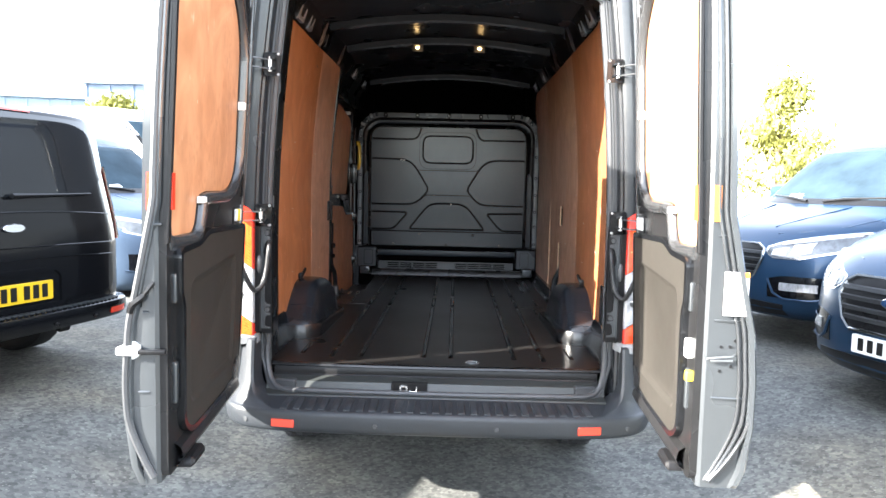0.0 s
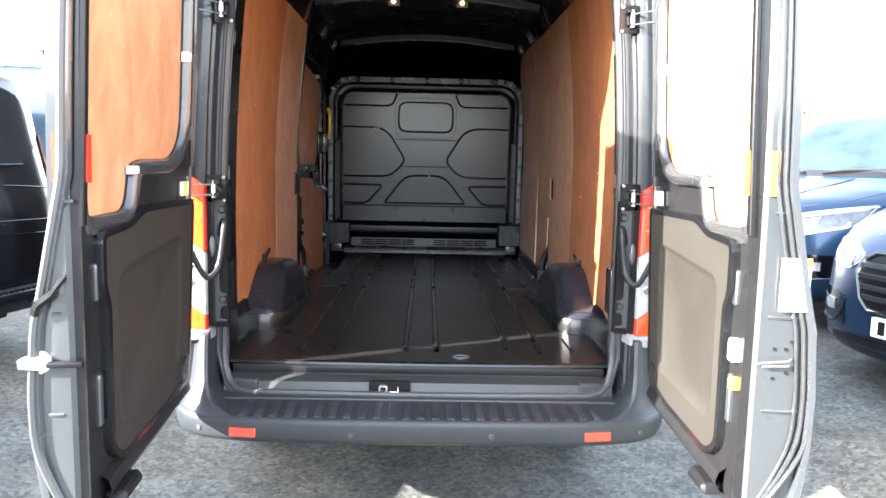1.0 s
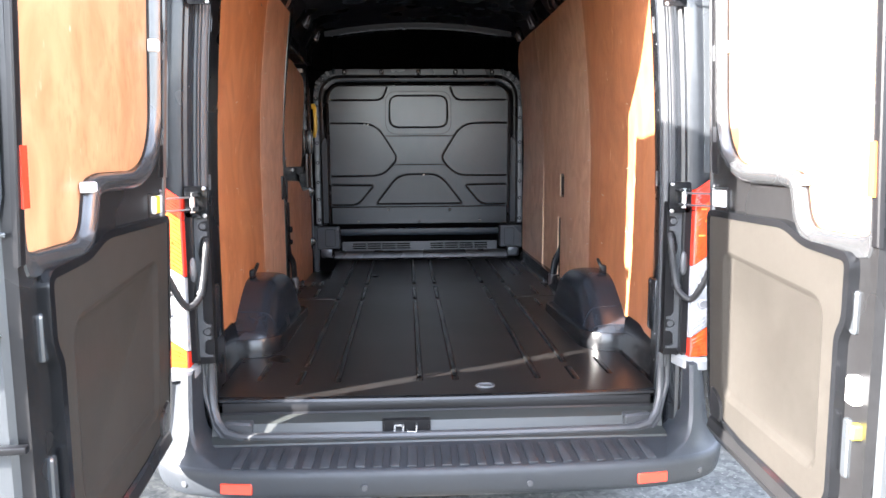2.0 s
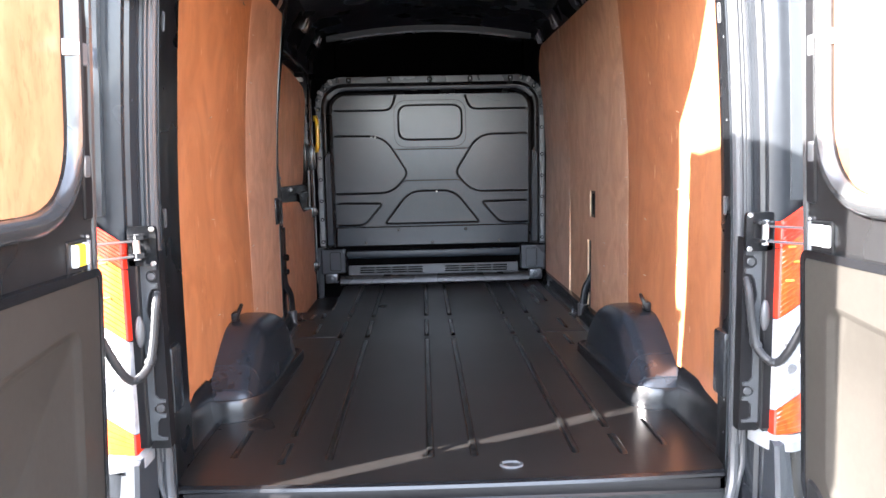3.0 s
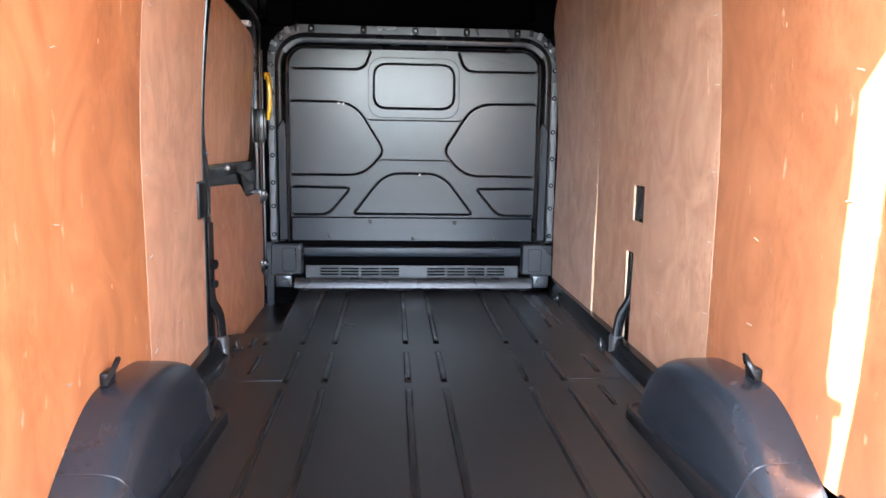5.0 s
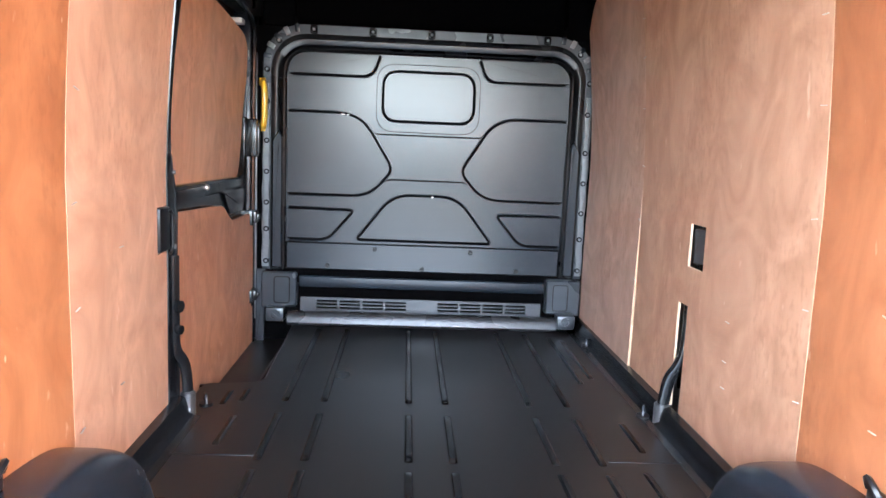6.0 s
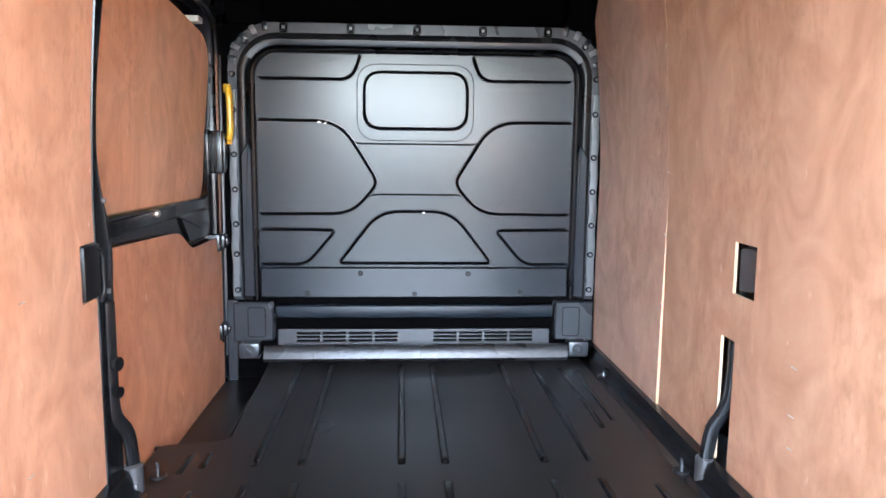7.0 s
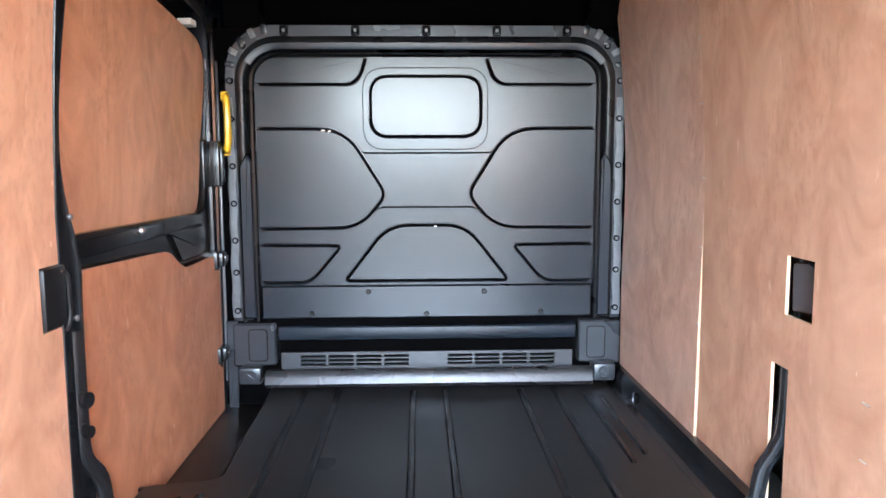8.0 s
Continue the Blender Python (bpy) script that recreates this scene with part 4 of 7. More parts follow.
for s in (-1, 1):
    bm = bmesh.new()
    box(bm, (min(s * 0.72, s * 0.815), YB - 0.115, 0.725), (max(s * 0.72, s * 0.815), YB - 0.03, 0.80), 0.01)
    ring = [(s * 0.765 + 0.026 * math.cos(k * math.pi / 8), 0.763 + 0.026 * math.sin(k * math.pi / 8)) for k in range(16)]
    band(bm, ring, offset(ring, 0.008), XZ, YB - 0.126, YB - 0.110, True)
    box(bm, (-0.022, -0.006, -0.004), (0.022, 0.006, 0.004), 0.002, pose(s * 0.765, YB - 0.118, 0.763, 0, 40, 0))
    part("bar_clamp", bm, FLANGE_DARK, bulk, "grey steel clamp with a round eye")
# near-black sheet and posts stand in for the unlit roof space above the bulkhead
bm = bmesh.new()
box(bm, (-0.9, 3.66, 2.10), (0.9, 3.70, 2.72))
part("roof_space_shade", bm, BULK_DARK, bulk)
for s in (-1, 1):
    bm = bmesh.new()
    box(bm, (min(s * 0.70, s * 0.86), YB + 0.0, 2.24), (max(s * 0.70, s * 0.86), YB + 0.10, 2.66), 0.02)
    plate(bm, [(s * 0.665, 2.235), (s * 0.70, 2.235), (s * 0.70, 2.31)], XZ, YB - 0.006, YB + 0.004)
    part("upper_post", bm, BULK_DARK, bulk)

# yellow grab handle by the sliding door
grab = thing("grab_handle", "bright yellow plastic grab handle beside the bulkhead", "handle")
bm = bmesh.new()
tube(bm, curve([(-0.852, YB - 0.01, 1.955), (-0.845, YB - 0.045, 1.945), (-0.838, YB - 0.055, 1.90), (-0.838, YB - 0.055, 1.78), (-0.845, YB - 0.045, 1.735), (-0.852, YB - 0.01, 1.725)], 5), 0.015, 10)
part("grip", bm, YELLOW, grab)
for z in (1.955, 1.725):
    bm = bmesh.new()
    box(bm, (-0.872, YB - 0.025, z - 0.02), (-0.84, YB - 0.008, z + 0.02), 0.005)
    part("mount", bm, YELLOW, grab)

# ---- wheel arch covers ----
for s in (1, -1):
    cover = thing("wheel_arch_cover", "black moulded plastic cover over the wheel arch", "arch cover", "arch covers")
    bm = bmesh.new()
    side = curve([(0.556, 0.0, 0), (0.562, 0.055, 0), (0.582, 0.086, 0), (0.616, 0.114, 0), (0.662, 0.150, 0), (0.725, 0.193, 0), (0.80, 0.238, 0), (0.87, 0.266, 0), (0.94, 0.274, 0), (1.06, 0.272, 0), (1.20, 0.256, 0), (1.31, 0.215, 0), (1.38, 0.155, 0), (1.412, 0.08, 0), (1.42, 0.0, 0)], 4)
    secs = [(0.872, 1.0), (0.83, 1.0), (0.80, 0.998), (0.772, 0.988), (0.752, 0.966), (0.737, 0.925), (0.724, 0.845), (0.713, 0.70), (0.703, 0.50), (0.694, 0.26), (0.686, 0.0)]
    rows = [[(s * x, 1.01 + (p.x - 1.01) * (0.90 + 0.10 * f), FLOOR + 0.010 * f + p.y * f) for x, f in secs] for p in side]
    grid(bm, rows)
    part("dome", bm, ARCH, cover, smooth=40)
    # the rear skin is moulded in bands, each standing a little proud of the one above
    for k, r in ((9, 0.0035), (17, 0.0025)):
        bm = bmesh.new()
        tube(bm, rows[k][:-1], r, 6)
        part("ridge", bm, ARCH, cover)
    bm = bmesh.new()
    plan = [(0.872, 0.515), (0.745, 0.518), (0.664, 0.60), (0.652, 1.40), (0.68, 1.45), (0.872, 1.45)]
    plan = rounded([(s * a, b) for a, b in plan], [0.01, 0.07, 0.09, 0.05, 0.03, 0.01], 6)
    if s < 0:
        plan = plan[::-1]

    def rim_z(y):
        return FLOOR + 0.040 + 0.040 * max(0.0, min(1.0, (0.95 - y) / 0.35)) ** 0.8

    levels = [(0.0, 0.0), (0.004, 0.05), (0.006, 0.88), (0.011, 1.0), (0.022, 1.0), (0.026, 0.85), (0.06, 0.7)]
    rows = []
    for inset, h in levels:
        loop = offset(plan, inset)
        rows.append([(x, y, FLOOR - 0.002 + (rim_z(y) - FLOOR) * h) for x, y in loop])
    rows = grid(bm, rows, True)
    bm.faces.new(rows[-1])
    part("collar", bm, PLASTIC, cover, "raised collar at the floor", smooth=40)
    bm = bmesh.new()
    box(bm, (min(s * 0.845, s * 0.868), 0.925, 0.985), (max(s * 0.845, s * 0.868), 0.985, 1.02), 0.006)
    tube(bm, curve([(s * 0.85, 0.93, 1.0), (s * 0.835, 0.94, 1.03), (s * 0.835, 0.97, 1.045), (s * 0.85, 0.985, 1.02)], 4), 0.008, 6)
    part("hook", bm, BLACK, cover, "black hook for lashing straps")

# lashing eyes low on the side walls
eye = None
for x, y in ((0.822, 3.13), (0.80, 2.18), (-0.80, 2.20), (0.79, 1.50)):
    if eye is None:
        eye = thing("lashing_eye", "black steel lashing eye at the floor edge", "lashing eye", "lashing eyes")
        bm = bmesh.new()
        disc(bm, (0, 0, 0), (0, 0, 1), 0.026, 0.010, 14, 0.003)
        part("plate", bm, BLACK, eye)
        bm = bmesh.new()
        tube(bm, [(0.022 * math.cos(a), 0, 0.012 + 0.03 * math.sin(a)) for a in np.linspace(0.0, math.pi, 10)], 0.005, 8)
        part("ring", bm, FLANGE_DARK, eye)
        eye.matrix_basis = pose(x, y, FLOOR + 0.004, 0, 0, 70)
    else:
        copy_thing(eye, pose(x, y, FLOOR + 0.004, 0, 0, 70 if x > 0 else 110))

# ---- rear frame of the van ----
frame_rear = thing("door_frame_rear", "painted rear door frame of the grey van", "door frame", kind="structure")


def jamb_in(z):
    """How far the jamb leans in at a height."""
    t = max(0.0, z - 1.3)
    return 0.010 * t + 0.052 * t * t


ZJ = list(np.linspace(0.58, 2.5, 15))
for s in (1, -1):
    # black inner return from the boards to the seal
    bm = bmesh.new()
    ye = 0.115 if s > 0 else 0.215
    grid(bm, [[(s * (x - jamb_in(z)), y, z) for x, y in ((0.885, ye + 0.06), (0.845, ye + 0.03), (0.826, ye + 0.012), (0.818, ye), (0.813, 0.075), (0.806, 0.02), (0.80, -0.02), (0.86, -0.02), (0.90, 0.1))] for z in ZJ], True)
    part("jamb_return", bm, BULK_RIM, frame_rear)
    for z in (1.475, 2.02):
        bm = bmesh.new()
        o = rounded([(0.062, z - 0.028), (0.084, z - 0.028), (0.084, z + 0.028), (0.062, z + 0.028)], 0.009, 4)
        band(bm, o, offset(o, 0.004), lambda a, b, c: Vector((s * (c - jamb_in(b)), a, b)), 0.8105, 0.818, True)
        part("jamb_slot", bm, DULL, frame_rear, "bright rim of a slot in the jamb")
    for k, z in enumerate((1.05, 1.28, 1.40, 1.62, 1.84)):
        bm = bmesh.new()
        disc(bm, (s * (0.8145 - jamb_in(z)), 0.085 - 0.012 * (k % 2), z), (-s, -0.1, 0), 0.0045, 0.002, 8)
        part("jamb_plug", bm, PLASTIC, frame_rear)
    # painted jamb with its steps, out to the lamp; shade is in its colour
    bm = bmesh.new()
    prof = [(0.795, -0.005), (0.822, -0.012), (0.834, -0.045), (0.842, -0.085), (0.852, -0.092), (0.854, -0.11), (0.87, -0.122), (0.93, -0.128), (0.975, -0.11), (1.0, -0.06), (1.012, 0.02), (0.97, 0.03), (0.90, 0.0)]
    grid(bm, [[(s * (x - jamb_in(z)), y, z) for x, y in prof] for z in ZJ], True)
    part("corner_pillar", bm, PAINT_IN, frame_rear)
    # outer corner skin
    bm = bmesh.new()
    skin = [(0.902, -0.132), (0.935, -0.141), (0.975, -0.125), (1.012, -0.06), (1.022, 0.05)]
    out = 0.0 if s > 0 else 1.0
    rows = []
    for z in np.linspace(1.50, 2.55, 22):
        q = out * max(0.0, min(1.0, (z - 1.47) / 0.48))
        # the corner swells just above the lamp, shaped to narrow the sun strip
        q += out * 1.1 * max(0.0, min(1.0, (1.93 - z) / 0.10)) * max(0.0, min(1.0, (z - 1.46) / 0.06))
        rows.append([(s * (0.900 - jamb_in(z) * 0.8), -0.10, z)] + [(s * (x - 0.026 * q - jamb_in(z) * 0.8), y - 0.050 * q, z) for x, y in skin])
    grid(bm, rows)
    part("corner_skin", bm, PAINT, frame_rear)
    # strip between seal and lamp, with half-round bites along its inner edge
    dx = 0.0 if s > 0 else -0.018
    strip = [(0.840, 0.885), (0.838, 1.372), (0.796, 1.372), (0.796, 1.352), (0.815, 1.350), (0.824, 1.340), (0.824, 1.328), (0.815, 1.318), (0.796, 1.316),
             (0.796, 1.302), (0.812, 1.300), (0.820, 1.285), (0.829, 1.243), (0.826, 1.225), (0.812, 1.20), (0.812, 1.11), (0.822, 1.09), (0.822, 1.012), (0.812, 1.0),
             (0.796, 0.998), (0.796, 0.990), (0.815, 0.988), (0.825, 0.978), (0.825, 0.968), (0.815, 0.960), (0.796, 0.958), (0.796, 0.948), (0.812, 0.946),
             (0.820, 0.935), (0.822, 0.900), (0.812, 0.893), (0.796, 0.892), (0.796, 0.885)]
    bm = bmesh.new()
    plate(bm, [(s * (x + dx), z) for x, z in strip], XZ, -0.105, -0.099)
    part("punched_strip", bm, JAMBP, frame_rear, "grey strip with half-round cut-outs")
    bm = bmesh.new()
    box(bm, (min(s * (0.79 + dx), s * (0.842 + dx)), -0.098, 0.86), (max(s * (0.79 + dx), s * (0.842 + dx)), -0.06, 1.40))
    part("strip_back", bm, BLACK, frame_rear)
    for z in (1.334, 0.973):
        bm = bmesh.new()
        disc(bm, (s * (0.811 + dx), -0.099, z), (0, -1, 0), 0.0115, 0.004, 14, 0.002)
        part("rubber_plug", bm, SEAL, frame_rear)
    # black gutter beside the lamp with a rubber buffer on it
    bm = bmesh.new()
    plate(bm, rounded([(s * (a + dx), b) for a, b in ((0.839, 0.87), (0.872, 0.87), (0.872, 1.385), (0.839, 1.385))], 0.004, 2), XZ, -0.124, -0.095, 0.003)
    part("lamp_gutter", bm, BLACK, frame_rear)
    bm = bmesh.new()
    r = bmesh.ops.create_icosphere(bm, subdivisions=3, radius=1.0)
    bmesh.ops.transform(bm, matrix=pose(s * (0.842 + dx), -0.122, 1.19) @ Matrix.Diagonal((0.013, 0.012, 0.043, 1.0)), verts=r["verts"])
    part("buffer", bm, SEAL, frame_rear, "oval rubber buffer")
    # plain access cover inside the jamb
    bm = bmesh.new()
    box(bm, (min(s * 0.799, s * 0.84), 0.035, 0.905), (max(s * 0.799, s * 0.84), 0.118, 1.105), 0.012)
    part("access_cover", bm, PAINT_IN, frame_rear, "grey plastic cover on the jamb")
    for z in (0.80, 0.90, 1.16, 1.50, 1.72, 1.95):
        bm = bmesh.new()
        disc(bm, (s * (0.812 - jamb_in(z)), 0.045, z), (-s, -0.3, 0), 0.0042, 0.003, 8)
        part("screw", bm, DULL, frame_rear)
    # hinges on the jamb: bracket, bright pin and two thin arms to the door
    for z in (1.417, 2.10):
        j = jamb_in(z) - dx

        def across(u, v, c):
            return Vector((s * (u - j), c, z + v))

        bm = bmesh.new()
        o = rounded([(0.786, -0.052), (0.860, -0.052), (0.860, 0.052), (0.786, 0.052)], 0.008, 3)
        i = rounded([(0.803, -0.030), (0.848, -0.030), (0.852, 0.026), (0.803, 0.030)], 0.012, 4)
        sheet(bm, o, [i], across, -0.124, -0.112)
        box(bm, across(0.790, -0.040, -0.116), across(0.858, 0.040, -0.100), 0.0)
        for v in (-0.028, 0.020):
            box(bm, across(0.812, v, -0.146), across(0.848, v + 0.010, -0.110), 0.002)
        hinge = part("hinge", bm, GLOSSBLK, frame_rear, "black steel door hinge")
        bm = bmesh.new()
        disc(bm, across(0.831, -0.034, -0.138), (0, 0, 1), 0.0085, 0.066, 12, 0.002)
        part("pin", bm, STEEL, hinge, "bright hinge pin")
        for v in (0.044, -0.046):
            bm = bmesh.new()
            disc(bm, across(0.796, v, -0.122), (0, -1, 0), 0.0075, 0.006, 6, 0.002)
            part("bolt", bm, STEEL, hinge)
        for v in (-0.024, 0.016):
            bm = bmesh.new()
            tube(bm, curve([across(0.836, v, -0.142), across(0.868, v, -0.185), across(0.905, v, -0.222)], 3), 0.0034, 6)
            part("hinge_arm", bm, STRUTP, hinge)
    # cable loop from jamb to door
    run = curve([(0.802, -0.092, 1.288), (0.799, -0.115, 1.256), (0.808, -0.120, 1.172), (0.818, -0.132, 1.11), (0.830, -0.160, 1.082), (0.850, -0.182, 1.076), (0.868, -0.208, 1.115), (0.899, -0.228, 1.198)], 8)
    run = [(s * (p[0] + dx), p[1], p[2]) for p in run]
    bm = bmesh.new()
    tube(bm, run, [0.0104 + 0.0014 * (k % 2) for k in range(len(run))], 10)
    sleeve = part("cable_loop", bm, SLEEVE, frame_rear, "dark grey corrugated cable sleeve")
    bm = bmesh.new()
    k = len(run) * 3 // 7
    tube(bm, [run[k - 1], run[k], run[k + 1]], 0.0145, 12)
    part("collar", bm, SLEEVE, sleeve)
# added bar in the door gap; its shadow breaks the strip of sun
bm = bmesh.new()
tube(bm, [(-0.935 + jamb_in(1.905), -0.12, 1.905), (-0.93 + jamb_in(1.905), -0.17, 1.905), (-0.915 + jamb_in(1.905), -0.26, 1.905)], 0.024, 8)
part("sun_gap_block", bm, BLACK, frame_rear, "added black bar across the door gap")
# rubber seal all round the opening
bm = bmesh.new()
side = [(0.808 - jamb_in(z), -0.030, z) for z in np.linspace(2.42, 0.80, 12)]
half = side + [(0.808, -0.034, 0.74), (0.802, -0.045, 0.685), (0.785, -0.062, 0.635), (0.75, -0.085, 0.602), (0.70, -0.098, 0.592), (0.55, -0.10, 0.590), (0.2, -0.105, 0.588)]
top = [(0.70 - 0.0, -0.03, 2.45), (0.64, -0.03, 2.475), (0.0, -0.03, 2.485)]
loop = [(-x, y, z) for x, y, z in top[::-1]] + [(-x, y, z) for x, y, z in half] + half[::-1] + top
tube(bm, loop, 0.016, 10)
part("door_seal", bm, SEAL, frame_rear, "grey rubber door seal")
bm = bmesh.new()
tube(bm, [(x + (0.022 if x > 0 else -0.022) * (1 if z > 0.70 else 0.3), y - 0.008, z - (0.016 if z < 0.70 else 0)) for x, y, z in loop], 0.009, 8)
part("seal_lip", bm, SEAL, frame_rear)
for out, back, r in ((0.0, -0.0145, 0.0035), (0.0105, -0.0145, 0.0045), (-0.0095, -0.010, 0.003)):
    bm = bmesh.new()
    tube(bm, [(x + (out if x > 0 else -out), y + back, z) for x, y, z in loop if z > 0.75 and z < 2.43 and x > 0], r, 6)
    part("seal_ridge", bm, SEAL, frame_rear)
    bm = bmesh.new()
    tube(bm, [(x + (out if x > 0 else -out), y + back, z) for x, y, z in loop if z > 0.75 and z < 2.43 and x < 0], r, 6)
    part("seal_ridge", bm, SEAL, frame_rear)
# header over the opening; unseen rear overhang added to bound the sun patch
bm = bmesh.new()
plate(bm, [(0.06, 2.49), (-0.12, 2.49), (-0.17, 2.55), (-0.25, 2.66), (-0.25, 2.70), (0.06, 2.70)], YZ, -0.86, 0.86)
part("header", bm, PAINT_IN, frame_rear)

# ---- sill ----
sill = thing("door_sill", "grey painted rear door sill with rubber edge", "sill", kind="structure")
bm = bmesh.new()
prof = [(0.01, 0.702), (-0.006, 0.709), (-0.020, 0.704), (-0.024, 0.695), (-0.012, 0.69), (0.01, 0.69)]
grid(bm, [[(x, y - 0.024 * (1 - (x / 0.8) ** 2), z) for y, z in prof] for x in np.linspace(-0.79, 0.79, 17)], True)
part("edge_strip", bm, PLASTIC, sill, "shiny black floor edge strip")
bm = bmesh.new()
prof = [(0.0, 0.692), (-0.020, 0.688), (-0.026, 0.672), (-0.024, 0.655), (-0.034, 0.642), (0.0, 0.64)]
grid(bm, [[(x, y, z) for y, z in prof] for x in np.linspace(-0.775, 0.775, 9)], True)
part("rubber_strip", bm, BLACK, sill)
bm = bmesh.new()
prof = [(-0.012, 0.652), (-0.040, 0.646), (-0.072, 0.630), (-0.080, 0.610), (-0.088, 0.594), (-0.135, 0.582), (-0.150, 0.560), (0.0, 0.55)]
rows = grid(bm, [[(x, y, z) for y, z in prof] for x in (-0.80, -0.72, -0.4, -0.2, -0.045, 0.1, 0.4, 0.72, 0.80)], True)
part("sill_panel", bm, material("sill_paint", (0.027, 0.030, 0.029), 0.40, vary=0.2, scale=20, metal=0.1), sill)
for s in (-1, 1):
    bm = bmesh.new()
    plate(bm, rounded([(s * a, b) for a, b in ((0.655, -0.05), (0.755, -0.045), (0.765, -0.075), (0.66, -0.098))], 0.012, 3), XY, 0.640, 0.60, 0.008)
    part("sill_cap", bm, SEAL, sill, "grey corner cap")
striker = thing("latch_striker", "bright steel latch striker in a black recess", "latch")
bm = bmesh.new()
band(bm, rounded([(-0.205, 0.578), (-0.035, 0.578), (-0.035, 0.640), (-0.205, 0.640)], 0.006, 3), rounded([(-0.197, 0.585), (-0.043, 0.585), (-0.043, 0.633), (-0.197, 0.633)], 0.005, 3), XZ, -0.096, -0.07, True)
part("recess_frame", bm, BLACK, striker)
bm = bmesh.new()
plate(bm, [(-0.197, 0.585), (-0.043, 0.585), (-0.043, 0.633), (-0.197, 0.633)], XZ, -0.0885, -0.07)
part("recess", bm, BLACK, striker)
bm = bmesh.new()
o = rounded([(-0.165, 0.594), (-0.128, 0.594), (-0.128, 0.627), (-0.165, 0.627)], 0.005, 3)
band(bm, o, offset(o, 0.008), XZ, -0.102, -0.088, True)
tube(bm, [(-0.118, -0.09, 0.60), (-0.118, -0.106, 0.60), (-0.085, -0.106, 0.60), (-0.085, -0.106, 0.622), (-0.085, -0.09, 0.622)], 0.005, 6)
part("loop", bm, STEEL, striker, "bright steel loop")

# ---- tail lamps ----


def cut(z, x):
    """Lens joints climb towards the outer side."""
    return z + (0.72 * (x - 0.91) if z > 0.90 else 0.12 * (x - 0.91))


def lens_patch(line, z0, z1, s, n=7):
    bm = bmesh.new()
    rows = []
    for q in np.linspace(0.0, 1.0, n):
        rows.append([(s * x, y, cut(z0, x) + 0.0015 + (cut(z1, x) - cut(z0, x) - 0.003) * q) for x, y in line])
    grid(bm, rows)
    return bm


for s in (1, -1):
    tail = thing("tail_lamp", "tall red and clear tail lamp on the rear corner", "tail lamp", "tail lamps")
    x0 = 0.863 if s > 0 else 0.843
    border = [(x0, -0.10), (x0 + 0.001, -0.132), (x0 + 0.004, -0.144), (x0 + 0.009, -0.147)]
    face = [border[-1], (0.905, -0.150), (0.925, -0.149), (0.945, -0.146), (0.975, -0.13), (0.99, -0.09)]
    # one warm lens in two tints: the sunlit left lamp gets the brighter
    warm = LENS_WARM_SHADE if s > 0 else LENS_WARM_SUN
    for z0, z1, mat, edge_mat, lab, count in ((1.405, 1.478, LENS_RED, LENS_RED, "red lens", 7), (1.215, 1.405, warm, LENS_RED, "fluted orange lens", 13),
                                              (0.962, 1.215, LENS_CLEAR, LENS_CLEAR, "clear lens", 16), (0.866, 0.962, warm, LENS_RED, "orange-red lens", 6)):
        lens = part("lens", lens_patch(face, z0, z1, s), mat, tail, lab)
        part("lens_border", lens_patch(border, z0, z1, s), edge_mat, lens)
        # moulded flutes, and the reflector steps behind the clear part
        for j in range(1, count):
            q = j / count
            if mat == LENS_CLEAR and 0.25 < q < 0.7:
                continue
            bm = bmesh.new()
            tube(bm, [(s * x, y - 0.0005, cut(z0, x) + (cut(z1, x) - cut(z0, x)) * q) for x, y in face[:5]], 0.0020, 5)
            part("flute", bm, mat, lens)
        if mat == LENS_CLEAR:
            for u, v, r in ((0.900, 1.12, 0.016), (0.932, 1.14, 0.015), (0.905, 1.05, 0.018), (0.938, 1.075, 0.016)):
                bm = bmesh.new()
                disc(bm, (s * u, -0.146, v), (0, -1, 0), r, 0.008, 16, 0.005)
                part("reflector", bm, REFLECTOR, lens, "grey moulded reflector")
        elif mat == warm and z0 > 1.0:
            for u, v, w in ((0.893, 1.285, 0.012), (0.915, 1.335, 0.014), (0.896, 1.375, 0.010)):
                bm = bmesh.new()
                box(bm, (min(s * (u - w), s * (u + w)), -0.153, v), (max(s * (u - w), s * (u + w)), -0.146, v + 0.006), 0.002)
                part("reflector", bm, ORANGE, lens)
    bm = bmesh.new()
    plate(bm, rounded([(s * a, b) for a, b in ((x0 + 0.006, 0.0), (x0 + 0.006, -0.125), (0.93, -0.135), (0.97, -0.11), (0.985, 0.0))], 0.01, 3), XY, 1.42, 0.87, 0.004)
    part("lamp_body", bm, BLACK, tail)
    bm = bmesh.new()
    plate(bm, rounded([(s * a, b) for a, b in ((0.832, -0.05), (x0 - 0.012, -0.140), (0.91, -0.166), (0.985, -0.13), (0.99, -0.03))], 0.015, 4), XY, 0.862, 0.82, 0.012)
    part("lamp_foot", bm, GREYPL, tail, "pale grey plastic foot")

# ---- rear bumper ----
bumper = thing("rear_bumper", "dark grey plastic rear step bumper", "bumper", at=(0.012, 0, 0))
# front face swept round one line in plan
half_plan = curve([(0.0, -0.317, 0), (0.4, -0.313, 0), (0.66, -0.299, 0), (0.80, -0.275, 0), (0.885, -0.243, 0), (0.95, -0.19, 0), (0.995, -0.115, 0), (1.015, -0.03, 0), (1.025, 0.1, 0), (1.03, 0.35, 0)], 5)
BPLAN = [(-p.x, p.y) for p in half_plan[:0:-1]] + [(p.x, p.y) for p in half_plan]


